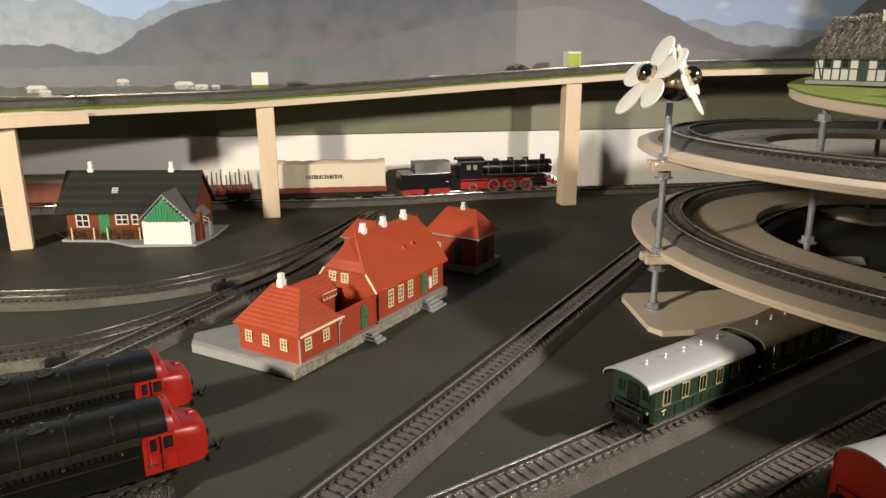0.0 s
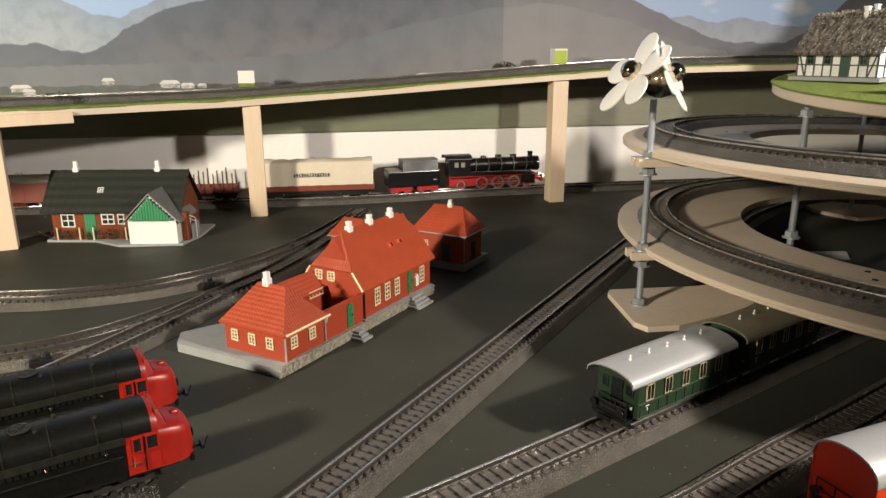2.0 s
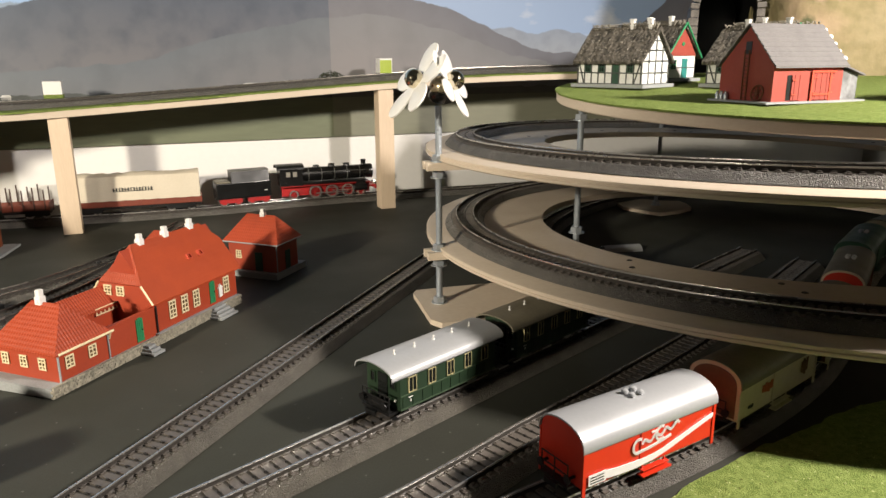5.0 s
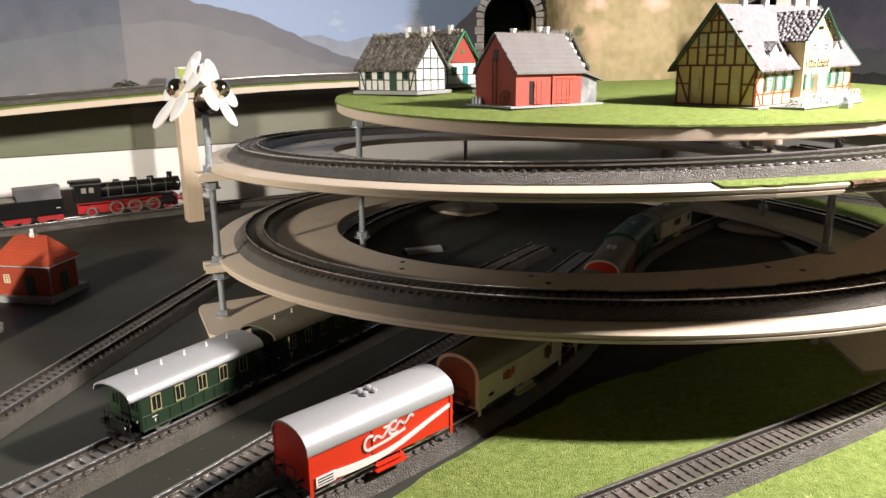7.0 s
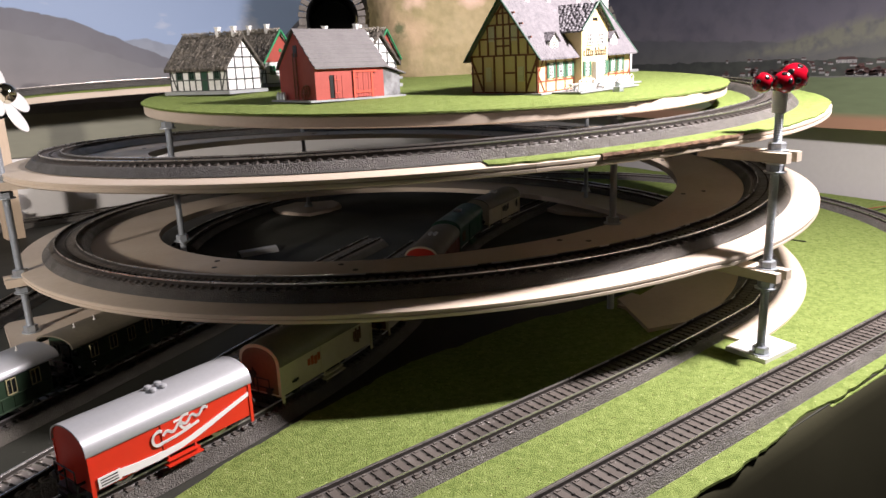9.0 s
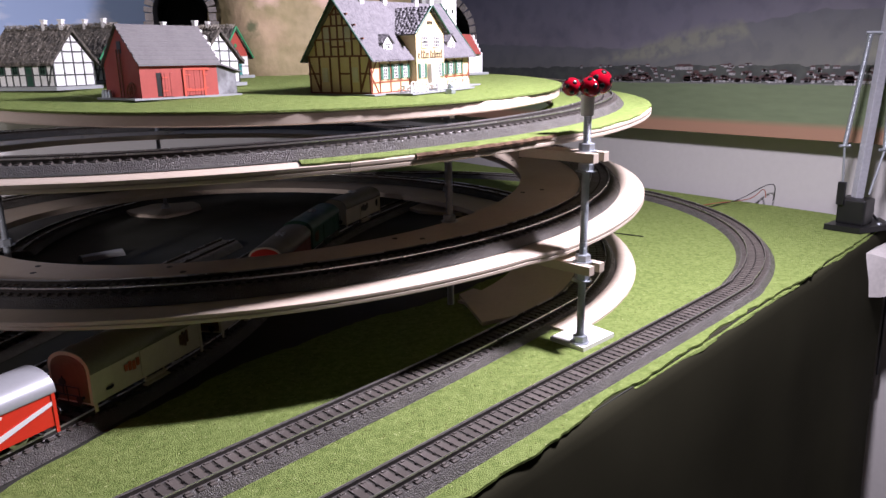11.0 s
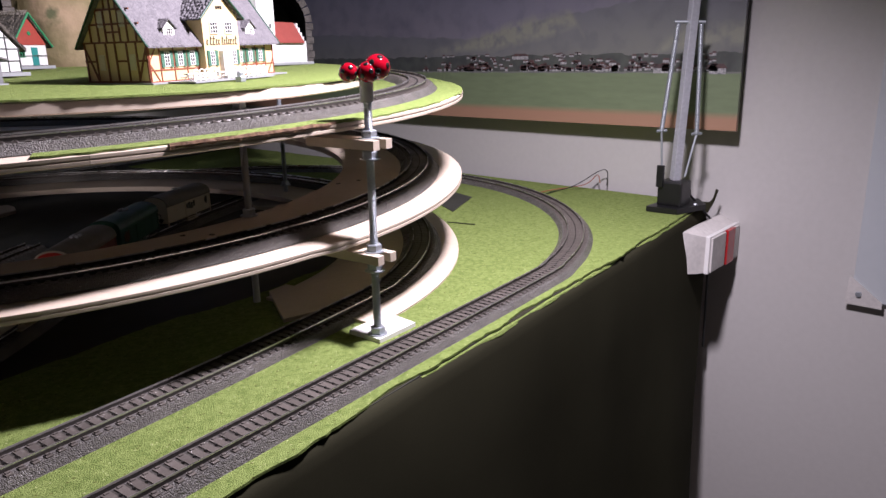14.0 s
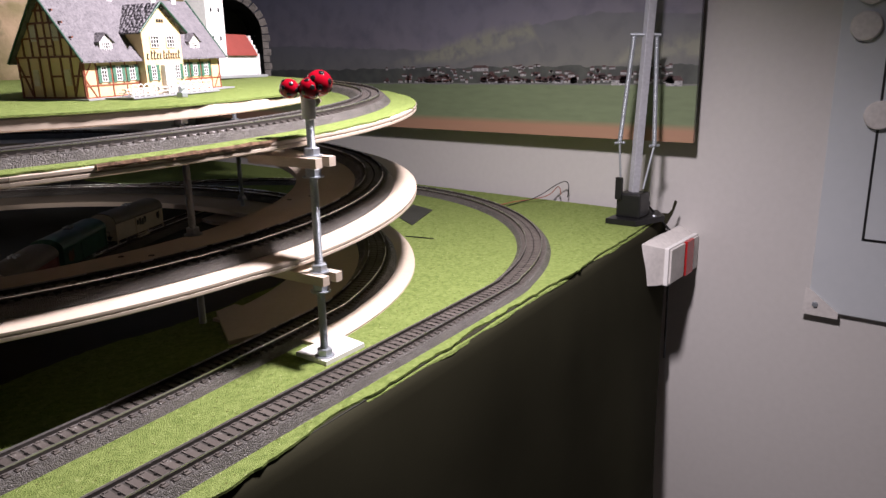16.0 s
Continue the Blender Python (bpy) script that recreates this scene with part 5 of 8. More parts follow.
for x in (0.0240, 0.1150):
    m = Matrix.Translation((x, 0.0058, 0.0325))
    dm = Build()
    dm.box(-0.0055, 0.0055, -0.0045, 0.008, 0.0, 0.0085, m)
    dm.add([(-0.0055, -0.0045, 0.0085), (0.0055, -0.0045, 0.0085), (0, -0.0045, 0.0130), (-0.0055, 0.014, 0.0085), (0.0055, 0.014, 0.0085), (0, 0.014, 0.0130)], [(0, 1, 2), (3, 5, 4), (0, 2, 5, 3), (1, 4, 5, 2), (0, 3, 4, 1)], m)
    d = part("dormer", dm, M["white"], inn, "small white dormer")
    window(d, face("front", x - 0.0055, 0.0013, 0.0330), 0.0055, 0.0042, 0.0062, 0.0066, 3, 3, "white", 0.0005)
    r = Build()
    for s in (-1, 1):
        r.add([(s * 0.0072, -0.0062, 0.0072), (s * 0.0072, 0.012, 0.0072), (0, 0.018, 0.0142), (0, -0.0062, 0.0142), (s * 0.0072, -0.0062, 0.0080), (s * 0.0072, 0.012, 0.0080), (0, 0.018, 0.0150), (0, -0.0062, 0.0150)], [(0, 1, 2, 3), (7, 6, 5, 4), (0, 3, 7, 4), (1, 5, 6, 2), (0, 4, 5, 1)], m)
    part("dormer_roof", r, M["grey_tile"], d)
for x, y in ((0.030, 0.0335), (0.060, 0.0335), (0.105, 0.0335), (0.128, 0.0335)):
    part("chimney", Build().box(x - 0.0024, x + 0.0024, y - 0.0024, y + 0.0024, 0.0715, 0.0825, None, 0.0003).box(x - 0.003, x + 0.003, y - 0.003, y + 0.003, 0.0815, 0.0832, None, 0.0003), M["white"], inn, "white chimney")
def terrace_fence(x0, x1, y, step):
    """White fence with arched fields between slim posts."""
    b = Build()
    n = int((x1 - x0) / step)
    for i in range(n + 1):
        x = x0 + step * i
        b.box(x - 0.0005, x + 0.0005, y - 0.0004, y + 0.0004, 0.0012, 0.0088)
        if i < n:
            arch = [Vector((x + step * q / 6, y, 0.0084 + 0.0018 * math.sin(math.pi * q / 6))) for q in range(7)]
            for p, q in zip(arch, arch[1:]):
                b.tube(p, q, 0.00045, n=5)
            b.tube((x, y, 0.0030), (x + step, y, 0.0070), 0.00035, n=5).tube((x, y, 0.0070), (x + step, y, 0.0030), 0.00035, n=5)
    b.box(x0, x0 + step * n, y - 0.0004, y + 0.0004, 0.0024, 0.0031)
    part("terrace_fence", b, M["white"], inn, "white arched terrace fence")


terrace_fence(0.0160, 0.0440, -0.0270, 0.0056)
terrace_fence(0.0500, 0.1020, -0.0285, 0.0058)
for x, y in ((0.022, -0.018), (0.036, -0.016), (0.052, -0.020), (0.068, -0.017), (0.088, -0.021)):
    t = Build().box(x - 0.005, x + 0.005, y - 0.0022, y + 0.0022, 0.0062, 0.0070)
    t.box(x - 0.005, x + 0.005, y - 0.0056, y - 0.0040, 0.0038, 0.0044).box(x - 0.005, x + 0.005, y + 0.0040, y + 0.0056, 0.0038, 0.0044)
    for e in (-0.0036, 0.0036):
        t.tube((x + e, y - 0.0050, 0.0012), (x + e, y + 0.0012, 0.0064), 0.0004, n=5).tube((x + e, y + 0.0050, 0.0012), (x + e, y - 0.0012, 0.0064), 0.0004, n=5)
    part("terrace_table", t, M["white"], inn, "white terrace table with benches")

# nut of the village rod beside the inn
cap = thing("hex_bolt", turned(0.6185, 0.3285, village_z(0.3285, 0.6185) - 0.0003), "bright steel bolt end standing on the grass by the inn", "bolt")
part("nut", Build().lathe([(0.0001, 0), (0.0042, 0), (0.0044, 0.0006), (0.0044, 0.0036), (0.004, 0.0042), (0.0001, 0.0042)], 6), M["zinc"], cap)
part("shank", Build().lathe([(0.0001, 0.0040), (0.0026, 0.0040), (0.0026, 0.0072), (0.0022, 0.0080), (0.0001, 0.0082)], 12), M["zinc"], cap)

# red barn
barn = thing("red_barn", turned(0.4099, 0.4394, village_z(0.455, 0.45) - 0.0004, 11), "red plank barn with a grey plank roof on the grass", "building")
part("plinth", Build().prism([(-0.008, -0.004), (0.085, -0.006), (0.096, 0.012), (0.095, 0.054), (-0.006, 0.057)], 0.0002, 0.0016), M["plinth"], barn)
shell(barn, 0, 0.0665, 0, 0.0515, 0.0014, 0.0265, "barn_red", peak=0.0535)
for side in (0, 1):
    for i in range(9):
        a, c = i / 9, (i + 1.12) / 9
        ys = [-0.0030 + 0.02875 * q for q in (a, min(1, c))]
        zs = [0.0255 + 0.0305 * q for q in (a, min(1, c))]
        if side:
            ys = [0.0515 - y for y in ys]
        part("roof_plank", Build().sweep([[(x, ys[0], zs[0] + 0.0009), (x, ys[1], zs[1] + 0.0001), (x, ys[1], zs[1] - 0.0010), (x, ys[0], zs[0] - 0.0006)] for x in (-0.0015 - 0.0004 * (i % 2), 0.0690 + 0.0003 * (i % 3))]), M["plank_rows"], barn, "grey roof plank")
fb, fs = face("front", 0, 0, 0.0014), face("left", 0, 0.0515, 0.0014)
part("doorway", Build().box(0.0130, 0.0165, 0.0010, 0.0185, -0.0002, 0.0003, fb), M["black"], barn, "narrow dark doorway")
for i in range(4):
    part("plank", Build().box(0.0170 + 0.0023 * i, 0.0191 + 0.0023 * i, 0.0010, 0.0185, 0.0002, 0.0009 + 0.0002 * (i % 2), fb), M["barn_red"], barn)
for i in range(6):
    part("plank", Build().box(0.0370 + 0.0026 * i, 0.0394 + 0.0026 * i, 0.0010, 0.0215, 0.0002, 0.0009 + 0.0002 * (i % 2), fb), M["barn_red"], barn)
part("door_rail", Build().box(0.0350, 0.0585, 0.0200, 0.0216, 0.0008, 0.0016, fb).box(0.0350, 0.0368, 0.0, 0.0200, 0.0008, 0.0014, fb).box(0.0528, 0.0546, 0.0, 0.0200, 0.0008, 0.0014, fb).box(0.0370, 0.0526, 0.0040, 0.0056, 0.0011, 0.0016, fb), M["red_tile"], barn, "red door rails")
part("loft_hatch", Build().box(0.0235, 0.0290, 0.0330, 0.0420, 0.0, 0.0004, fs), M["black"], barn)
ld = Build().box(0.0240, 0.0246, 0.0, 0.0360, 0.0012, 0.0020, fs).box(0.0284, 0.0290, 0.0, 0.0360, 0.0012, 0.0020, fs)
for k in range(12):
    ld.box(0.0246, 0.0284, 0.0020 + 0.0028 * k, 0.0026 + 0.0028 * k, 0.0013, 0.0019, fs)
part("ladder", ld, M["timber_brown"], barn, "brown ladder to the loft hatch")
for i in range(5):
    q = 0.10 + 0.19 * i
    part("roof_stone", Build().ball((0.0700, 0.0257 * (1 - q), 0.0545 - 0.0275 * q), 0.0016 + 0.0003 * ((i * 2) % 3), n=10), M["white"], barn, "pale stone along the roof edge", True)
for i in range(8):
    y0, x1 = 0.0050 + 0.0052 * i, 0.0880 + 0.0003 * (i % 2)
    lt = Build().add([(0.0667, y0, 0.0014), (x1, y0, 0.0014), (x1, y0 + 0.0050, 0.0014), (0.0667, y0 + 0.0050, 0.0014), (0.0667, y0, 0.0258), (x1, y0, 0.0192), (x1, y0 + 0.0050, 0.0192), (0.0667, y0 + 0.0050, 0.0258)], [(0, 3, 2, 1), (4, 5, 6, 7), (0, 1, 5, 4), (1, 2, 6, 5), (2, 3, 7, 6), (3, 0, 4, 7)])
    part("lean_to_board", lt, M["weathered"], barn, "weathered grey board of the lean-to")
part("lean_to_roof", Build().add([(0.0680, 0.002, 0.0262), (0.0925, 0.002, 0.0186), (0.0925, 0.050, 0.0186), (0.0680, 0.050, 0.0262), (0.0680, 0.002, 0.0274), (0.0925, 0.002, 0.0198), (0.0925, 0.050, 0.0198), (0.0680, 0.050, 0.0274)], [(0, 3, 2, 1), (4, 5, 6, 7), (0, 1, 5, 4), (1, 2, 6, 5), (2, 3, 7, 6), (3, 0, 4, 7)]), M["plank_rows"], barn)
for x, y in ((0.0372, 0.0165), (0.0372, 0.0060), (0.0524, 0.0165), (0.0524, 0.0060), (0.0175, 0.0150), (0.0175, 0.0050)):
    part("hinge", Build().box(x - 0.0005, x + 0.0040, y - 0.0004, y + 0.0004, 0.0010, 0.0017, fb), M["red_tile"], barn, "red strap hinge")


def farmhouse(m, length, depth, eave, ridge, label, gable, seed, front_timber=True, chimneys=(0.5,)):
    """White timber-framed cottage with thatch; its front runs along x, gable "white" or "red" at the near end."""
    h = thing("thatched_farmhouse", m, label, "building", "thatched farmhouses")
    part("plinth", Build().box(-0.005, length + 0.005, -0.005, depth + 0.005, 0.0002, 0.0034), M["plinth"], h, "grey stone plinth")
    shell(h, 0, length, 0, depth, 0.0032, eave, "plaster", peak=ridge - 0.001)
    thatch_roof(h, -0.003, length + 0.0035, -0.0055, depth + 0.0055, eave - 0.003, ridge, seed=seed)
    f, g, l = face("front", 0, 0, 0.0032), face("right", length, 0, 0.0032), face("left", 0, depth, 0.0032)
    hh = eave - 0.0032
    n = 9
    lines = [(0, hh * q, length, hh * q) for q in (0.02, 0.48, 0.97)] + [(length * i / n, 0, length * i / n, hh) for i in range(n + 1)] + [(0.001, hh * 0.9, length / n * 0.9, 0.001), (length - 0.001, hh * 0.9, length - length / n * 0.9, 0.001)]
    beams(h, f, lines, 0.0011, "timber")
    for i in (1, 3, 7):
        window(h, f, length * (i + 0.5) / n, hh * 0.72, length / n * 0.8, hh * 0.42, 2, 2, "dark_green", 0.0008)
    door(h, f, length * 5.5 / n, 0.0004, length / n * 0.85, hh * 0.92, "dark_green", 3)
    pk = ridge - 0.0042
    for fc in (g, l):
        ls = [(0, hh * q, depth, hh * q) for q in (0.02, 0.48, 0.97)] + [(0, 0, 0, hh), (depth, 0, depth, hh)] + [(depth * q, 0, depth * q, hh * 0.5) for q in (0.25, 0.5, 0.75)]
        for q in (0.35, 0.68):
            ls.append((depth * q / 2, hh + (pk - hh) * q, depth - depth * q / 2, hh + (pk - hh) * q))
        if gable == "white":
            ls += [(depth * q, hh * 0.5, depth * q, hh + (pk - hh) * min(q, 1 - q) * 1.8) for q in (0.25, 0.5, 0.75)]
            beams(h, fc, ls, 0.0010, "timber")
        else:
            beams(h, fc, ls[:1] + ls[1:2], 0.0009, "timber")
            r = Build()
            r.add([(0.0, hh, 0.0004), (depth, hh, 0.0004), (depth / 2, pk + 0.002, 0.0004), (0.0, hh, 0.0011), (depth, hh, 0.0011), (depth / 2, pk + 0.002, 0.0011)], [(0, 2, 1), (3, 4, 5), (0, 1, 4, 3), (1, 2, 5, 4), (2, 0, 3, 5)], fc)
            part("gable_board", r, M["barn_red"], h, "red boarded gable")
            part("attic_window", Build().lathe([(0.0001, 0.0), (0.0022, 0.0), (0.0022, 0.0006), (0.0001, 0.0006)], 8, fc @ Matrix.Translation((depth / 2, hh + (pk - hh) * 0.42, 0.0011))), M["green"], h)
            door(h, fc, depth * 0.62, 0.0004, 0.0085, hh * 0.86, "teal", 3)
            window(h, fc, depth * 0.22, hh * 0.62, 0.0075, hh * 0.42, 2, 2, "green", 0.0007)
    if gable == "red":
        for s in (-1, 1):
            e = depth / 2 + s * (depth / 2 + 0.0055)
            part("verge_board", Build().tube((length + 0.0042, e, eave - 0.002), (length + 0.0042, depth / 2, ridge + 0.0035), 0.0011), M["green"], h, "green verge board")
    for q in chimneys:
        x = length * q
        part("chimney", Build().box(x - 0.0019, x + 0.0019, depth / 2 - 0.0021, depth / 2 + 0.0021, ridge - 0.003, ridge + 0.0105, None, 0.0004).box(x - 0.0024, x + 0.0024, depth / 2 - 0.0026, depth / 2 + 0.0026, ridge + 0.0092, ridge + 0.0106, None, 0.0003), M["white"], h, "white chimney")
    return h


M["teal"] = surface("teal_paint", (0.03, 0.24, 0.22), 0.5, grain=400, coarse=60)
FH = (0.3892, 0.6031)
d = Vector((-0.574, 0.819))
farmhouse(turned(FH[0] + 0.068 * d.x, FH[1] + 0.068 * d.y, village_z(0.63, 0.39) + 0.0005, -55), 0.068, 0.050, 0.0250, 0.0520, "white timber-framed farmhouse with grey thatch and green door", "white", 11, chimneys=(0.62, 0.9))
farmhouse(turned(0.417, 0.744, village_z(0.70, 0.43) + 0.001, -66), 0.080, 0.044, 0.0260, 0.0550, "white farmhouse with a red boarded gable and thatched roof", "red", 12, chimneys=(0.45, 0.8))
farmhouse(turned(0.4564, 0.6057, village_z(0.57, 0.48) + 0.001, -63), 0.085, 0.052, 0.0240, 0.0500, "white timber-framed farmhouse with thatch behind the barn", "white", 13, chimneys=(0.25, 0.70))
farmhouse(turned(0.546, 0.732, village_z(0.68, 0.57) + 0.001, -63), 0.070, 0.044, 0.0250, 0.0535, "white farmhouse with a red boarded gable near the painted rock", "red", 14, chimneys=(0.5,))

# ---- rolling stock ----


def samples(points):
    return stations(spline(points, 0.002))


def place_on(rows, s, flip=False):
    """Pose on a track at s metres along it."""
    p, d, n = rows[max(0, min(len(rows) - 1, int(s / 0.002)))]
    return turned(p.x, p.y, p.z, math.degrees(math.atan2(d.y, d.x)) + (180 if flip else 0))


def nearest_s(rows, x, y):
    return 0.002 * min(range(len(rows)), key=lambda i: (rows[i][0].x - x) ** 2 + (rows[i][0].y - y) ** 2)


RAIL = 0.0105


def wheel(parent, x, y, r, mat="black", spokes=0, tread="rail"):
    b = Build()
    t = Matrix.Translation((x, y, RAIL + r)) @ pose(0, 0, 0, 90, 0, 0)
    s = 1 if y < 0 else -1
    b.lathe([(r * 0.78, -0.0010), (r, -0.0010), (r, 0.0007), (r + 0.0008, 0.0008), (r + 0.0008, 0.0013), (r * 0.78, 0.0013), (r * 0.78, -0.0010)], 22, t @ pose(0, 0, 0, 0 if s > 0 else 180, 0, 0))
    ob = part("wheel", b, M[tread], parent, smooth=True)
    c = Build()
    if spokes:
        for i in range(spokes):
            c.box(-0.0004, 0.0004, 0, r * 0.8, -0.0004, 0.0004, t @ pose(0, 0, 0, 0, 0, 360 * i / spokes))
        c.lathe([(0.0001, -0.0012), (r * 0.22, -0.0012), (r * 0.22, 0.0012), (0.0001, 0.0012)], 12, t)
        c.lathe([(r * 0.70, -0.0007), (r * 0.82, -0.0007), (r * 0.82, 0.0007), (r * 0.70, 0.0007), (r * 0.70, -0.0007)], 22, t)
    else:
        c.lathe([(0.0001, -0.0008), (r * 0.25, -0.0012), (r * 0.8, -0.0004), (r * 0.8, 0.0006), (0.0001, 0.0006)], 18, t)
    part("wheel_disc", c, M[mat], ob)


def running_gear(parent, axles, length, r=0.0054, half=0.0080, mat="black"):
    for x in axles:
        for y in (-half, half):
            wheel(parent, x, y, r, mat)
        part("axle", Build().tube((x, -half, RAIL + r), (x, half, RAIL + r), 0.0009, n=8), M["black"], parent)
        for s in (-1, 1):
            g = Build().box(x - 0.0030, x + 0.0030, s * 0.0108 - 0.0006, s * 0.0108 + 0.0006, RAIL + 0.0030, RAIL + 0.0085).box(x - 0.0014, x + 0.0014, s * 0.0114 - 0.0010, s * 0.0114 + 0.0010, RAIL + r - 0.0014, RAIL + r + 0.0014)
            g.box(x - 0.0095, x + 0.0095, s * 0.0112 - 0.0004, s * 0.0112 + 0.0004, RAIL + r + 0.0014, RAIL + r + 0.0024)
            part("axle_guard", g, M["black"], parent)
    for s in (-1, 1):
        e = s * length / 2
        for y in (-0.0098, 0.0098):
            part("buffer", Build().tube((e, y, RAIL + 0.0105), (e + s * 0.0045, y, RAIL + 0.0105), 0.0008, n=8).tube((e + s * 0.0045, y, RAIL + 0.0105), (e + s * 0.0052, y, RAIL + 0.0105), 0.0024, n=12), M["black"], parent)
        part("coupling", Build().box(min(e - s * 0.008, e + s * 0.007), max(e - s * 0.008, e + s * 0.007), -0.0016, 0.0016, RAIL + 0.0034, RAIL + 0.0048).box(min(e + s * 0.0055, e + s * 0.0070), max(e + s * 0.0055, e + s * 0.0070), -0.0045, 0.0045, RAIL + 0.0030, RAIL + 0.0058), M["black"], parent, "black hook coupling")


def arched_roof(parent, x0, x1, half, z_eave, z_top, mat, label, over=0.0012, thick=0.0009):
    n = 14
    outer, inner = [], []
    for i in range(n + 1):
        a = math.pi * i / n
        y = -math.cos(a) * (half + over)
        k = math.sin(a) ** 0.8
        outer.append((y, z_eave + (z_top - z_eave) * k))
        inner.append((y * 0.97, z_eave - thick + (z_top - z_eave) * k))
    prof = outer + inner[::-1]
    b = Build().sweep([[(x, y, z) for y, z in prof] for x in (x0, x1)])
    return part("roof", b, M[mat], parent, label, True)


def arched_end(x0, x1, half, z0, z_eave, z_top):
    n = 14
    prof = [(-half, z0), (half, z0)] + [(math.cos(math.pi * i / n) * half, z_eave + (z_top - z_eave) * math.sin(math.pi * i / n) ** 0.8) for i in range(n + 1)]
    return Build().sweep([[(x, y, z) for y, z in prof] for x in (x0, x1)])


def box_wagon(m, label, mat, roof, L=0.0955, half=0.0155, z0=0.0165, eave=0.0365, top=0.0480, doors=True, end_trim=None, vents=True, platform=True, under="black", group="goods wagons"):
    w = thing("goods_wagon", m, label, "wagon", group)
    part("body", arched_end(-L / 2, L / 2, half, z0, eave, top - 0.0006), M[mat], w)
    arched_roof(w, -L / 2 - 0.0010, L / 2 + 0.0010, half, eave, top, roof, "smooth arched roof")
    part("underframe", Build().box(-L / 2 + 0.001, L / 2 - 0.001, -0.0105, 0.0105, RAIL + 0.0042, z0), M["black"], w)
    running_gear(w, (-L * 0.30, L * 0.30), L)
    for s in (-1, 1):
        fs = face("front", -L / 2, -half, z0) if s < 0 else face("back", L / 2, half, z0)
        if doors:
            part("sliding_door", Build().box(L * 0.40, L * 0.60, 0.0008, eave - z0 - 0.0012, 0.0, 0.0006, fs), M[mat], w)
        part("footboard", Build().box(L * 0.40, L * 0.62, -0.0048, -0.0040, -0.0005, 0.0035, fs).box(L * 0.41, L * 0.61, -0.0022, -0.0016, -0.0005, 0.0025, fs).box(L * 0.42, L * 0.43, -0.0046, 0.0, 0.0, 0.0006, fs).box(L * 0.59, L * 0.60, -0.0046, 0.0, 0.0, 0.0006, fs), M[mat], w)
        for e in (0.006, 0.994):
            part("corner_post", Build().box(L * e - 0.0010, L * e + 0.0010, -0.0045, eave - z0, -0.0002, 0.0006, fs), M[mat], w)
    if vents:
        for dx, dy in ((-0.0030, -0.0022), (0.0030, -0.0022), (-0.0030, 0.0026), (0.0030, 0.0026)):
            part("roof_vent", Build().lathe([(0.0014, 0), (0.0014, 0.0010), (0.0021, 0.0012), (0.0017, 0.0024), (0.0001, 0.0030)], 12, Matrix.Translation((dx, dy, top - 0.0005))), M["silver"], w, "silver roof ventilator", True)
    if platform:
        e = -L / 2
        p = Build().box(e - 0.0046, e - 0.0002, -0.0100, 0.0100, z0 - 0.0010, z0)
        rl = Build()
        for y in (-0.0095, 0.0, 0.0095):
            rl.tube((e - 0.0042, y, z0), (e - 0.0042, y, z0 + 0.0115), 0.0004, n=6)
        for z in (0.0060, 0.0115):
            rl.tube((e - 0.0042, -0.0095, z0 + z), (e - 0.0042, 0.0095, z0 + z), 0.0004, n=6)
        part("platform", p, M["black"], w)
        part("railing", rl, M["black"], w, "thin black end railing")
    return w


def cursive(fs, x0, y0, scale, seed, b=None):
    """A flowing white flourish of plain ovals and one long stroke."""
    b = b or Build()
    strokes = [[(0.0005 + 0.0036 * math.cos(radians(60 + 250 * i / 14)), 0.0038 * math.sin(radians(60 + 250 * i / 14))) for i in range(15)],
        [(0.0165 + 0.0034 * math.cos(radians(60 + 250 * i / 14)), 0.0028 + 0.0038 * math.sin(radians(60 + 250 * i / 14))) for i in range(15)],
        [(0.0030 + 0.0270 * i / 40, 0.0006 + 0.0045 * i / 40 + 0.0012 * math.sin(i * 0.55)) for i in range(41)],
        [(-0.0010 + 0.0250 * i / 20, -0.0034 + 0.0030 * (i / 20) ** 2) for i in range(21)]]
    for k, pts in enumerate(strokes):
        for (xa, ya), (xb, yb) in zip(pts, pts[1:]):
            d = Vector(((xb - xa) * scale, (yb - ya) * scale, 0))
            t = fs @ Matrix.Translation((x0 + xa * scale, y0 + ya * scale, 0)) @ pose(0, 0, 0, 0, 0, math.degrees(math.atan2(d.y, d.x)))
            b.box(-0.0003, d.length + 0.0003, -0.00075 * scale, 0.00075 * scale, 0.0006, 0.0009 + 0.00002 * k, t)
    return b


goods = samples(GOODS)
s0 = nearest_s(goods, 0.2009, 0.2733)
red_wagon = box_wagon(place_on(goods, s0 + 0.048), "bright red goods wagon with silver roof and white flowing band", "wagon_red", "silver")
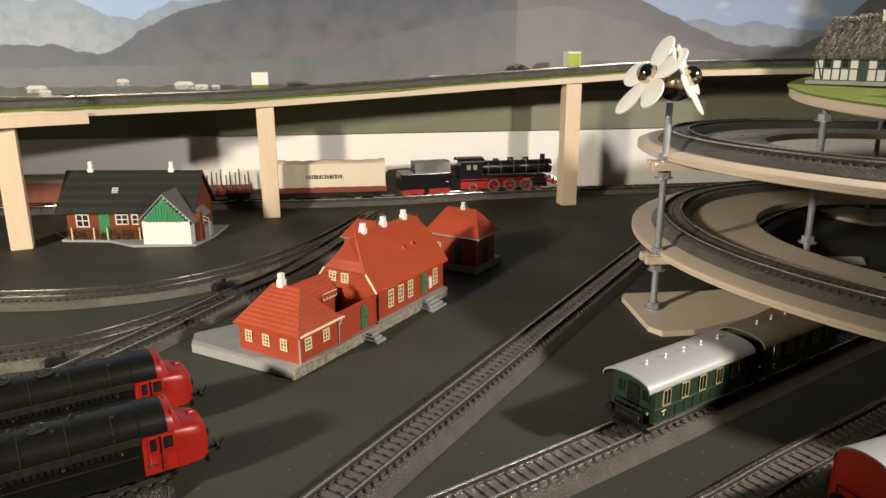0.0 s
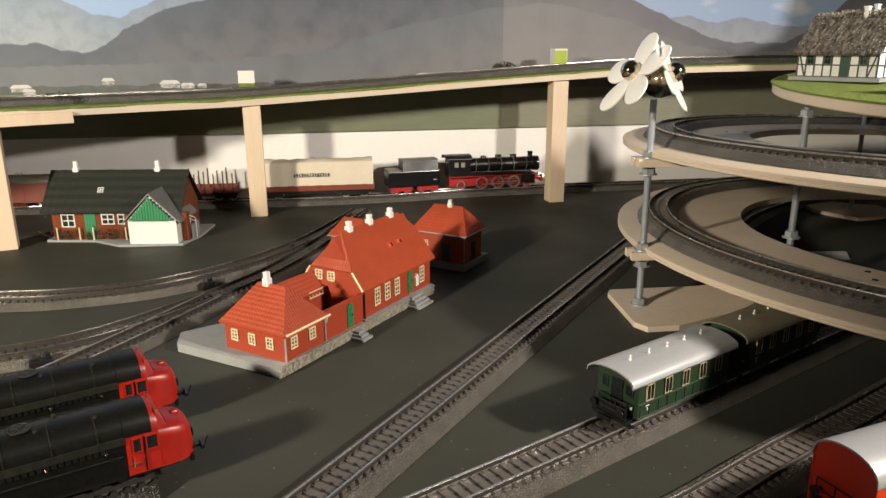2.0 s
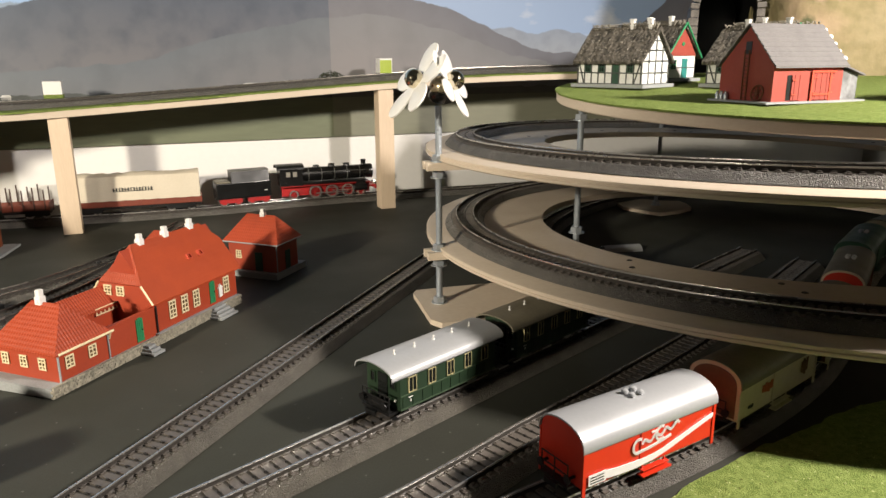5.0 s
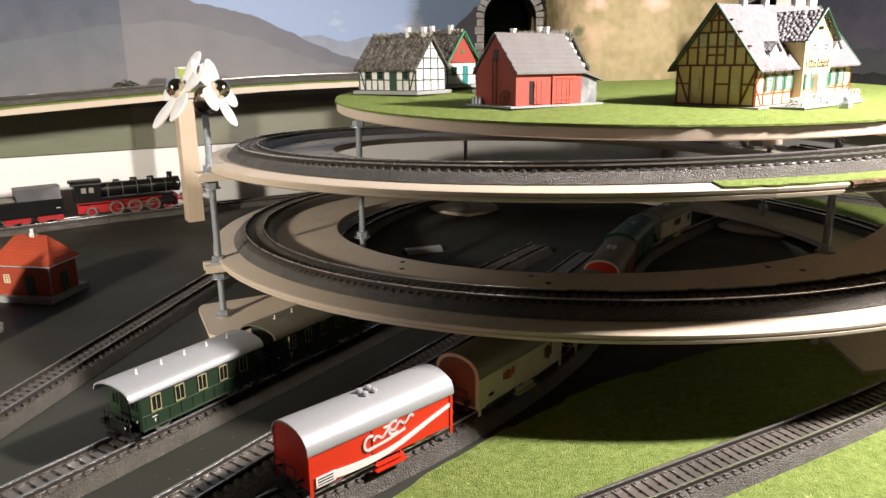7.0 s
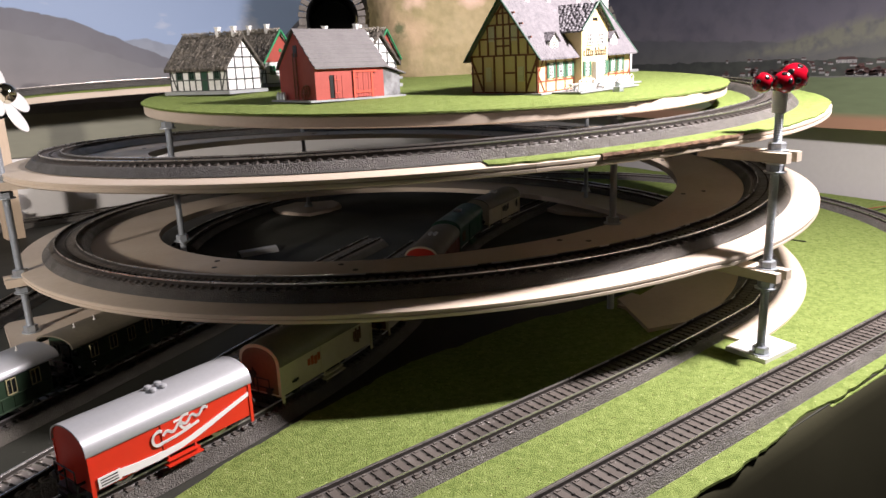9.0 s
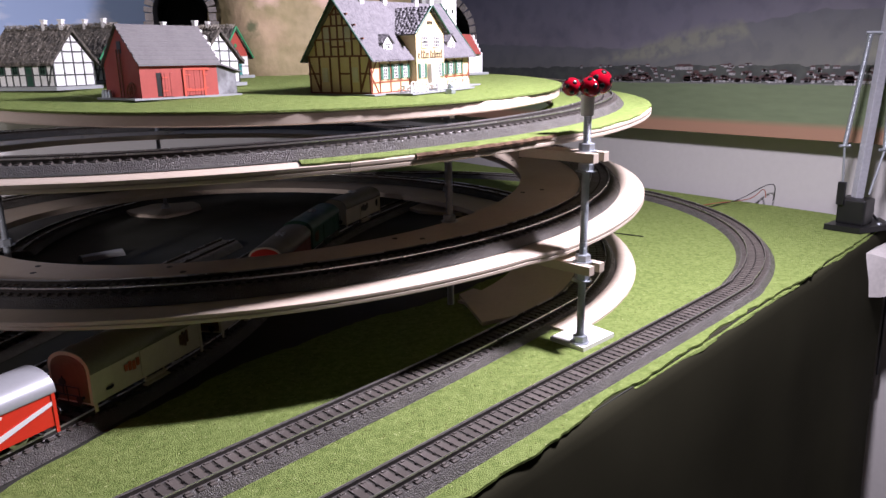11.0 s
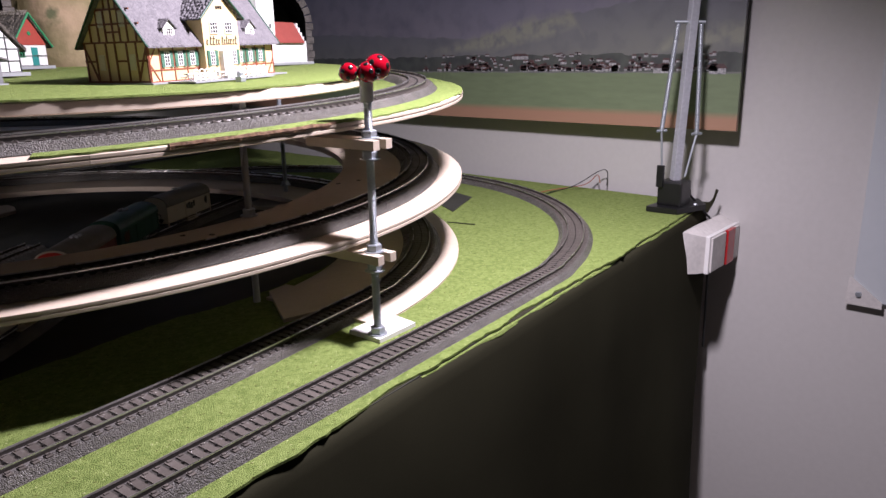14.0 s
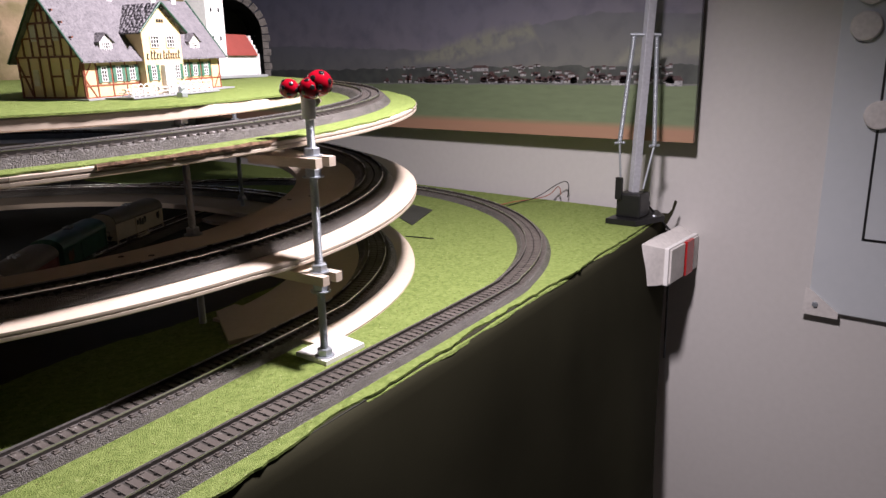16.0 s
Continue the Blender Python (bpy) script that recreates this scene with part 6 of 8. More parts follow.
for kind in ("front", "back"):
    fs = face(kind, -0.04775 if kind == "front" else 0.04775, -0.0155 if kind == "front" else 0.0155, 0.0165)
    strip = []
    for i in range(27):
        q = i / 26
        x = 0.003 + 0.0905 * q
        mid = float(np.interp(q, (0.0, 0.10, 0.22, 0.36, 0.50, 0.62, 0.74, 0.86, 1.0), (0.0050, 0.0042, 0.0030, 0.0024, 0.0030, 0.0048, 0.0076, 0.0104, 0.0134)))
        wide = 0.0024 - 0.0013 * q - 0.0014 * max(0.0, 0.15 - q) / 0.15
        strip.append([fs @ Vector(v) for v in ((x, mid - wide, 0.0002), (x, mid - wide, 0.0008), (x, mid + wide, 0.0008), (x, mid + wide, 0.0002))])
    b = Build().sweep(strip)
    part("white_band", b, M["white"], red_wagon, "white flowing band")
    part("flourish", cursive(fs, 0.0360, 0.0122, 1.0, 1), M["white"], red_wagon, "white flowing flourish")
    b = Build().box(0.0030, 0.0145, 0.0012, 0.0068, 0.0006, 0.0010, fs)
    part("data_panel", b, M["white"], red_wagon, "small white data panel")
    b = Build()
    for k in range(3):
        b.box(0.0042, 0.0130, 0.0022 + 0.0015 * k, 0.0027 + 0.0015 * k, 0.0010, 0.0012, fs)
    part("data_lines", b, M["black"], red_wagon)
    part("label_mark", Build().box(0.0455, 0.0500, 0.0168, 0.0180, 0.0006, 0.0009, fs), M["white"], red_wagon)


def spots(w, specs, L=0.0955, half=0.0155, z0=0.0165):
    for kind in ("front", "back"):
        fs = face(kind, -L / 2 if kind == "front" else L / 2, -half if kind == "front" else half, z0)
        for x, y, ww, hh, mat in specs:
            b = Build()
            n = 4
            for i in range(n):
                b.box(x - ww / 2 + ww * i / n, x - ww / 2 + ww * (i + 0.75) / n, y - hh / 2 * (0.6 + 0.4 * ((i * 7) % 3) / 2), y + hh / 2 * (0.7 + 0.3 * ((i * 5) % 2)), 0.0006, 0.0010, fs)
            part("printed_mark", b, M[mat], w, "coloured printed mark")


M["mark_red"] = surface("orange_mark", (0.50, 0.11, 0.03), 0.5, grain=300, coarse=60)
M["mark_brown"] = surface("brown_mark", (0.16, 0.07, 0.02), 0.5, grain=300, coarse=60)
M["tank_green"] = surface("green_hopper", (0.02, 0.10, 0.055), 0.4, grain=300, coarse=60)
w2 = box_wagon(place_on(goods, s0 + 0.166), "ivory goods wagon with orange and brown marks and a greyish roof", "ivory", "grey_roof")
spots(w2, [(0.031, 0.0125, 0.0130, 0.0065, "mark_red"), (0.078, 0.0120, 0.0090, 0.0110, "mark_brown"), (0.012, 0.006, 0.006, 0.0022, "black")])
w3 = box_wagon(place_on(goods, s0 + 0.284), "ivory goods wagon with brown marks standing under the spiral", "ivory", "grey_roof")
spots(w3, [(0.030, 0.0120, 0.0120, 0.0090, "mark_brown")])
s4 = nearest_s(goods, 0.507, 0.462)
w4 = box_wagon(place_on(goods, s4 + 0.050), "dull red goods wagon with a brown roof and pale end rim", "brown", "grey_roof")
M["end_brown"] = surface("brown_end_planks", (0.20, 0.10, 0.055), 0.6, dark=(0.12, 0.06, 0.035), grain=300, coarse=60)
for ww in (w2, w3):
    part("end_rim", arched_end(-0.0490, -0.0482, 0.0160, 0.0165, 0.0365, 0.0484), M["ivory"], ww, "pale rim round the end wall")
    part("end_wall", arched_end(-0.0494, -0.0489, 0.0138, 0.0178, 0.0358, 0.0462), M["end_brown"], ww, "brown planked end wall")
    part("brake_wheel", Build().tube((-0.0500, 0.0050, 0.0200), (-0.0500, 0.0050, 0.0330), 0.0004, n=6).tube((-0.0505, 0.0050, 0.0290), (-0.0498, 0.0050, 0.0290), 0.0026, n=12), M["stud"], ww, "dark brake wheel on the end")
part("end_rim", arched_end(-0.0490, -0.0482, 0.0160, 0.0165, 0.0365, 0.0484), M["ivory"], w4, "pale rim round the end wall")
part("end_wall", arched_end(-0.0496, -0.0489, 0.0145, 0.0175, 0.0360, 0.0468), M["wagon_red"], w4, "red end wall")
hop = box_wagon(place_on(goods, s4 + 0.168), "dark green goods wagon with round pale marks", "tank_green", "tank_green", eave=0.0355, top=0.0470)
spots(hop, [(0.014, 0.010, 0.012, 0.012, "mark_brown")])
w6 = box_wagon(place_on(goods, s4 + 0.286), "ivory goods wagon with dark marks at the end of the train", "ivory", "grey_roof")
spots(w6, [(0.050, 0.0125, 0.0200, 0.0090, "timber"), (0.085, 0.0125, 0.006, 0.0100, "timber")])


def coach(m, label, roof_mat):
    L, half, z0, eave, top = 0.0840, 0.0150, 0.0165, 0.0385, 0.0455
    w = thing("passenger_coach", m, label, "coach", "green coaches")
    part("body", arched_end(-L / 2, L / 2, half, z0, eave, top - 0.0008), M["coach_green"], w, "dark green panelled body")
    arched_roof(w, -L / 2 - 0.0078, L / 2 + 0.0060, half, eave, top, roof_mat, "smooth arched roof", 0.0022)
    part("underframe", Build().box(-L / 2 - 0.004, L / 2 + 0.004, -0.0105, 0.0105, RAIL + 0.0040, z0 - 0.0002), M["black"], w)
    running_gear(w, (-0.026, 0.026), L + 0.008)
    for x in (-0.0330, -0.0165, 0.0, 0.0165, 0.0330):
        part("roof_vent", Build().lathe([(0.0010, 0), (0.0008, 0.0010), (0.0004, 0.0012), (0.0004, 0.0024), (0.0008, 0.0026), (0.0001, 0.0034)], 8, Matrix.Translation((x, 0, top - 0.0003))), M["white"], w, "small pale roof ventilator")
    for s in (-1, 1):
        fs = face("front", -L / 2, -half, z0) if s < 0 else face("back", L / 2, half, z0)
        for i in range(5):
            x = 0.0095 + 0.0160 * i
            window(w, fs, x, 0.0148, 0.0064, 0.0098, 2, 1, "gold", 0.00045, 0.0008)
        b = Build().box(0, L, 0.0086, 0.0092, 0, 0.0006, fs).box(0, L, 0.0002, 0.0009, 0, 0.0006, fs)
        part("waist_line", b, M["coach_line"], w, "thin green waist line")
        b = Build()
        for i in range(11):
            x = 0.0020 + 0.0080 * i
            b.box(x - 0.0002, x + 0.0002, 0.0010, 0.0084, 0, 0.0004, fs)
        part("panel_rib", b, M["coach_green"], w)
        b = Build().box(0.0060, 0.0095, 0.0068, 0.0073, 0.0003, 0.0006, fs).box(0.0075, 0.0082, 0.0040, 0.0058, 0.0003, 0.0006, fs)
        part("class_mark", b, M["white"], w)
    for s in (-1, 1):
        e = s * L / 2
        fe = face("left", e, half, z0) if s < 0 else face("right", e, -half, z0)
        window(w, fe, 0.0060, 0.0155, 0.0045, 0.0070, 1, 1, "coach_green", 0.0006, 0.0008)
        window(w, fe, 0.0240, 0.0155, 0.0055, 0.0070, 1, 1, "coach_green", 0.0006, 0.0008)
        part("end_door", Build().box(0.0108, 0.0192, 0.0005, 0.0200, 0, 0.0007, fe), M["glass"], w, "dark end doorway")
        part("platform", Build().box(min(e, e + s * 0.0068), max(e, e + s * 0.0068), -0.0125, 0.0125, z0 - 0.0020, z0 - 0.0004), M["black"], w, "black end platform")
        rl = Build()
        for y in (-0.0120, -0.0080, -0.0040, 0.0040, 0.0080, 0.0120):
            rl.tube((e + s * 0.0062, y, z0 - 0.0006), (e + s * 0.0062, y, z0 + 0.0100), 0.0004, n=5)
        for z in (0.0030, 0.0065, 0.0100):
            rl.tube((e + s * 0.0062, -0.0122, z0 + z), (e + s * 0.0062, 0.0122, z0 + z), 0.00045, n=5)
        rl.box(min(e + s * 0.0056, e + s * 0.0062), max(e + s * 0.0056, e + s * 0.0062), -0.0110, 0.0110, z0, z0 + 0.0065)
        part("end_railing", rl, M["black"], w, "black end platform railing")
        part("tail_lamp", Build().lathe([(0.0001, 0.0), (0.0008, 0.0), (0.0008, 0.0008), (0.0001, 0.001)], 10, fe @ Matrix.Translation((0.0260, 0.0055, 0.0))), M["white"], w)
        for y in (-0.0120, 0.0120):
            part("step_iron", Build().box(e + s * 0.002 - 0.002, e + s * 0.002 + 0.002, y - 0.002, y + 0.002, RAIL + 0.0010, RAIL + 0.0016), M["black"], w)
    return w


M["gold"] = surface("gold_frame", (0.52, 0.46, 0.25), 0.4, grain=300, coarse=60)
M["coach_line"] = surface("dark_green_line", (0.045, 0.080, 0.042), 0.5, grain=300, coarse=60)
cb = samples(line(0.6039, 0.2317, 0.02, 0.85))
coach(place_on(cb, 0.3527 - 0.02), "dark green passenger coach with a silver-grey roof", "silver")
# grey roof instead of silver: the spiral's shade is put into its colour
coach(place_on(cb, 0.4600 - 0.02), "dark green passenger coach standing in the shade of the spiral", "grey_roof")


def diesel(m, label):
    """Round-nosed diesel locomotive: black body, red cab and nose at the +x end; the origin lies under the nose tip."""
    w = thing("diesel_locomotive", m, label, "locomotive", "diesel locomotives")
    L, half = 0.215, 0.0160

    def section(x, hw, z0, z1, z2, n=12, square=0.7):
        pts = [(x, -hw, z0), (x, -hw, z1)]
        pts += [(x, -hw * math.cos(math.pi * i / n), z1 + (z2 - z1) * math.sin(math.pi * i / n) ** square) for i in range(1, n)]
        pts += [(x, hw, z1), (x, hw, z0)]
        return pts

    part("body", Build().sweep([section(x, half, 0.0190, 0.0420, 0.0545) for x in (-L + 0.045, -0.044)]), M["loco_body"], w, "weathered black body", True)
    part("roof_band", Build().sweep([section(x, half + 0.0002, 0.0400, 0.0424, 0.0549) for x in (-L + 0.046, -0.0441)]), M["loco_body"], w, "matt black roof", True)
    for e in (0, 1):
        t = Matrix.Identity(4) if e == 0 else Matrix.Translation((-L, 0, 0)) @ pose(0, 0, 0, 0, 0, 180)
        cab = Build().sweep([section(x, half + 0.0003, 0.0165, 0.0400, z) for x, z in ((-0.0438, 0.0545), (-0.0250, 0.0540), (-0.0232, 0.0526))])
        nose = Build().sweep([section(x, hw, 0.0160, z1, z2, square=0.5) for x, hw, z1, z2 in ((-0.0231, 0.0161, 0.0352, 0.0432), (-0.0150, 0.0158, 0.0345, 0.0422), (-0.0095, 0.0150, 0.0335, 0.0412), (-0.0055, 0.0138, 0.0325, 0.0402), (-0.0028, 0.0120, 0.0305, 0.0385), (-0.0010, 0.0098, 0.0280, 0.0352), (0.0, 0.0072, 0.0240, 0.0300))])
        shield = Build().add([(-0.0232, -0.0150, 0.0405), (-0.0232, 0.0150, 0.0405), (-0.0232, 0.0125, 0.0520), (-0.0232, -0.0125, 0.0520), (-0.0171, -0.0140, 0.0415), (-0.0171, 0.0140, 0.0415), (-0.0208, 0.0118, 0.0510), (-0.0208, -0.0118, 0.0510)], [(0, 1, 2, 3), (7, 6, 5, 4), (0, 4, 5, 1), (1, 5, 6, 2), (2, 6, 7, 3), (3, 7, 4, 0)])
        for b, name, mat in ((cab, "cab", "loco_red"), (nose, "nose", "loco_red"), (shield, "windscreen_frame", "loco_red")):
            b.v = [tuple(t @ Vector(v)) for v in b.v]
            part(name, b, M[mat], w, "glossy red cab" if name == "cab" else "glossy red rounded nose" if name == "nose" else "", True)
        cap = Build().sweep([section(x, half + 0.0007, 0.0412, 0.0424, z) for x, z in ((-0.0442, 0.0552), (-0.0335, 0.0551), (-0.0272, 0.0548))])
        cap.v = [tuple(t @ Vector(v)) for v in cap.v]
        part("cab_roof", cap, M["loco_body"], w, "black curved cab roof", True)
        for y0, y1 in ((-0.0128, -0.0010), (0.0010, 0.0128)):
            part("windscreen", Build().add([(-0.0168, y0, 0.0425), (-0.0168, y1, 0.0425), (-0.0203, y1 * 0.88, 0.0500), (-0.0203, y0 * 0.88, 0.0500), (-0.0178, y0, 0.0425), (-0.0178, y1, 0.0425), (-0.0213, y1 * 0.88, 0.0500), (-0.0213, y0 * 0.88, 0.0500)], [(0, 1, 2, 3), (7, 6, 5, 4), (0, 4, 5, 1), (1, 5, 6, 2), (2, 6, 7, 3), (3, 7, 4, 0)], t), M["glass"], w)
        for kind in ("front", "back"):
            fs = t @ (face("front", -0.0438, -0.0163, 0.0165) if kind == "front" else face("back", -0.0230, 0.0163, 0.0165))
            for x, ww in ((0.0066, 0.0048), (0.0160, 0.0068)):
                xx = x if kind == "front" else 0.0208 - x
                pane = part("cab_window", Build().box(xx - ww / 2, xx + ww / 2, 0.0142, 0.0226, -0.0002, 0.0004, fs, 0.0002), M["glass"], w, "dark cab window")
                part("window_frame", grid_frame([xx - ww / 2 - 0.0006, xx - ww / 2 + 0.0002, xx + ww / 2 - 0.0002, xx + ww / 2 + 0.0006], [0.0136, 0.0144, 0.0224, 0.0232], 0.0001, 0.0008, fs), M["loco_red"], pane, "raised red window frame")
            d = 0.0112 if kind == "front" else 0.0096
            part("door_groove", Build().box(d - 0.0003, d + 0.0003, 0.0005, 0.0230, -0.0002, 0.0004, fs), M["black_gloss"], w)
            part("handrail", Build().tube((0.0040 if kind == "front" else 0.0118, 0.0050, 0.0010), (0.0040 if kind == "front" else 0.0118, 0.0120, 0.0010), 0.00035, n=6, m=fs).box(0.0010, 0.0085, 0.0060, 0.0068, 0, 0.0006, fs), M["chrome"], w, "bright handrail")
        for y in (-0.0070, 0.0070):
            part("headlamp", Build().lathe([(0.0001, -0.001), (0.0016, -0.001), (0.0016, 0.0008), (0.0010, 0.0014), (0.0001, 0.0014)], 12, t @ Matrix.Translation((-0.0016, y, 0.0262)) @ pose(0, 0, 0, 0, 90, 0)), M["chrome"], w)
        part("top_lamp", Build().lathe([(0.0001, -0.003), (0.0019, -0.003), (0.0019, 0.0010), (0.0013, 0.0018), (0.0001, 0.0018)], 14, t @ Matrix.Translation((-0.0075, 0, 0.0412)) @ pose(0, 0, 0, 0, 90, 0)), M["loco_red"], w, "red top headlamp", True)
        part("stripe", Build().box(-0.0180, -0.0050, -0.0009, 0.0009, 0.0300, 0.0306, t), M["white"], w)
        for y in (-0.0098, 0.0098):
            part("buffer", Build().tube((-0.003, y, 0.0195), (0.0040, y, 0.0195), 0.0009, n=8, m=t).tube((0.0040, y, 0.0195), (0.0048, y, 0.0195), 0.0030, n=14, m=t), M["black_gloss"], w, "black buffer")
        part("coupling", Build().box(-0.004, 0.0085, -0.0014, 0.0014, 0.0135, 0.0150, t).box(0.0070, 0.0085, -0.0050, 0.0050, 0.0135, 0.0158, t).tube((0.0085, -0.004, 0.0155), (0.0125, 0.0, 0.0185), 0.0005, n=6, m=t), M["black_gloss"], w, "black hook coupling")
        part("pilot", Build().box(-0.0040, -0.0010, -0.0130, 0.0130, 0.0120, 0.0170, t, 0.0008), M["black_gloss"], w)
    for s in (-1, 1):
        part("roof_edge", Build().box(-L + 0.046, -0.0441, s * (half + 0.0003) - 0.0004, s * (half + 0.0003) + 0.0004, 0.0372, 0.0418, None, 0.0002), M["loco_edge"], w, "dull grey-green roof edge")
    part("skirt", Build().box(-L + 0.012, -0.012, -0.0152, 0.0152, 0.0150, 0.0192), M["black_gloss"], w)
    for bx in (-0.048, -L + 0.048):
        fr = Build()
        for s in (-1, 1):
            fr.box(bx - 0.024, bx + 0.024, s * 0.0118 - 0.0012, s * 0.0118 + 0.0012, RAIL + 0.0028, RAIL + 0.0078)
            for k in (-0.016, 0.0, 0.016):
                fr.box(bx + k - 0.0026, bx + k + 0.0026, s * 0.0126 - 0.0014, s * 0.0126 + 0.0014, RAIL + 0.0020, RAIL + 0.0075)
        part("bogie", fr, M["black_gloss"], w)
        for k in (-0.016, 0.0, 0.016):
            for y in (-0.0080, 0.0080):
                wheel(w, bx + k, y, 0.0056)
    for kind in ("front", "back"):
        fs = face(kind, -L, -half, 0.019) if kind == "front" else face(kind, 0, half, 0.019)
        g = Build()
        for i in range(26):
            x = 0.056 + 0.0040 * i
            g.box(x, x + 0.0026, 0.0155, 0.0205, 0.0, 0.0005, fs)
        part("side_grille", g, M["black_gloss"], w, "row of dark grilles")
        part("sill_line", Build().box(0.046, 0.169, 0.0105, 0.0112, 0, 0.0005, fs), M["loco_edge"], w, "dull grey side line")
    for i in range(5):
        x = -0.060 - 0.026 * i
        part("roof_joint", Build().sweep([section(q, half + 0.0005, 0.0405, 0.0427, 0.0552) for q in (x, x + 0.0008)]), M["loco_edge"], w)
    for x in (-0.100, -0.128):
        part("roof_fan", Build().lathe([(0.0001, 0.0), (0.0066, 0.0), (0.0066, 0.0005), (0.0058, 0.0006), (0.0056, 0.0002), (0.0001, 0.0002)], 24, Matrix.Translation((x, 0, 0.0550))), M["loco_edge"], w, "round roof fan")
        for k in range(4):
            part("fan_bar", Build().box(-0.0056, 0.0056, -0.0003, 0.0003, 0.0551, 0.0556, Matrix.Translation((x, 0, 0)) @ pose(0, 0, 0, 0, 0, 45 * k)), M["loco_edge"], w)
    for x, y in ((-0.058, -0.0070), (-0.080, 0.0060), (-0.092, -0.0065), (-0.115, 0.0075), (-0.150, -0.0050)):
        part("roof_vent", Build().lathe([(0.0012, 0.0), (0.0011, 0.0010), (0.0014, 0.0011), (0.0012, 0.0018), (0.0001, 0.0020)], 10, Matrix.Translation((x, y, 0.0530 + (0.0010 if abs(y) < 0.0065 else 0.0)))), M["loco_edge"], w, "small roof ventilator")
    for y in (-0.0163, 0.0163):
        for x in (-0.056, -0.090, -0.124):
            part("side_lamp", Build().ball((x, y, 0.0345), 0.0011, n=10), M["chrome"], w, "tiny bright fitting", True)
    return w


M["grey_line"] = surface("dull_grey", (0.12, 0.12, 0.11), 0.5, grain=300, coarse=60)
for cx, cy in ((-0.112, 0.3375), (-0.1405, 0.3975)):
    diesel(turned(cx, cy, 0.0014, LOCO_DIR) @ Matrix.Diagonal((0.75, 0.87, 0.85, 1)), "black diesel locomotive with a glossy red round-nosed cab")

# steam train on the back track
back = samples(BACK)
FRONT = nearest_s(back, 0.186, 1.100)


def steam_locomotive(m):
    w = thing("steam_locomotive", m, "black steam locomotive with red wheels and frame", "locomotive")
    part("boiler", Build().tube((-0.092, 0, 0.0460), (-0.010, 0, 0.0460), 0.0105, n=24).tube((-0.010, 0, 0.0460), (-0.004, 0, 0.0460), 0.0112, n=24).tube((-0.004, 0, 0.0460), (-0.0025, 0, 0.0460), 0.0090, 0.0060, n=24), M["black_gloss"], w, "glossy black boiler", True)
    for i in range(5):
        x = -0.085 + 0.016 * i
        part("boiler_band", Build().tube((x, 0, 0.0460), (x + 0.0008, 0, 0.0460), 0.0108, n=24), M["grey_line"], w, smooth=True)
    for x, r, h in ((-0.014, 0.0040, 0.0095), (-0.036, 0.0050, 0.0055), (-0.055, 0.0050, 0.0055), (-0.074, 0.0045, 0.0045)):
        part("chimney" if x > -0.02 else "dome", Build().lathe([(r, 0), (r * 0.8, 0.0016), (r * 0.78, h * 0.75), (r * 0.95, h * 0.85), (r * 0.7, h), (0.0001, h)], 16, Matrix.Translation((x, 0, 0.0550))), M["black"], w, smooth=True)
    cab = Build().box(-0.1200, -0.0930, -0.0155, 0.0155, 0.0300, 0.0570)
    part("cab", cab, M["black_gloss"], w)
    arched_roof(w, -0.1240, -0.0910, 0.0155, 0.0568, 0.0630, "black", "black arched cab roof")
    for kind in ("front", "back"):
        fs = face("front", -0.1200, -0.0155, 0.0300) if kind == "front" else face("back", -0.0930, 0.0155, 0.0300)
        for x in (0.0095, 0.0175):
            window(w, fs, x, 0.0190, 0.0062, 0.0085, 1, 1, "black", 0.0006, 0.0007, "cab_light")
    part("running_board", Build().box(-0.0930, -0.0120, -0.0155, 0.0155, 0.0330, 0.0345), M["black"], w)
    part("red_line", Build().box(-0.1200, -0.0080, -0.0158, 0.0158, 0.0300, 0.0312), M["wheel_red"], w, "red edge line")
    part("frame", Build().box(-0.1180, -0.0080, -0.0060, 0.0060, RAIL + 0.004, 0.0300), M["wheel_red"], w, "red frame")
    part("smoke_box_front", Build().box(-0.0100, -0.0020, -0.0130, 0.0130, 0.0230, 0.0255).box(-0.0025, -0.0005, -0.0140, 0.0140, 0.0190, 0.0250), M["wheel_red"], w, "red buffer beam")
    for x, r in ((-0.0200, 0.0052), (-0.0365, 0.0092), (-0.0570, 0.0092), (-0.0775, 0.0092), (-0.1040, 0.0062)):
        for y in (-0.0088, 0.0088):
            wheel(w, x, y, r, "wheel_red", 10, "rail")
    for s in (-1, 1):
        part("cylinder", Build().tube((-0.0290, s * 0.0130, 0.0230), (-0.0130, s * 0.0130, 0.0230), 0.0048, n=16).box(-0.0270, -0.0150, s * 0.0130 - 0.0035, s * 0.0130 + 0.0035, 0.0255, 0.0320), M["black"], w, smooth=True)
        part("side_rod", Build().box(-0.0775, -0.0365, s * 0.0112 - 0.0005, s * 0.0112 + 0.0005, 0.0168, 0.0184).box(-0.0570, -0.0200, s * 0.0124 - 0.0004, s * 0.0124 + 0.0004, 0.0200, 0.0212).box(-0.0620, -0.0300, s * 0.0130 - 0.0004, s * 0.0130 + 0.0004, 0.0245, 0.0253), M["rail"], w, "bright steel side rods")
        part("headlamp", Build().lathe([(0.0001, -0.002), (0.0019, -0.002), (0.0019, 0.0012), (0.0001, 0.0012)], 12, Matrix.Translation((-0.0005, s * 0.0085, 0.0275)) @ pose(0, 0, 0, 0, 90, 0)), M["black"], w)
        part("lamp_glass", Build().ball((0.0010, s * 0.0085, 0.0275), 0.0015), M["lamp_on"], w, "lit warm-white headlamp", True)
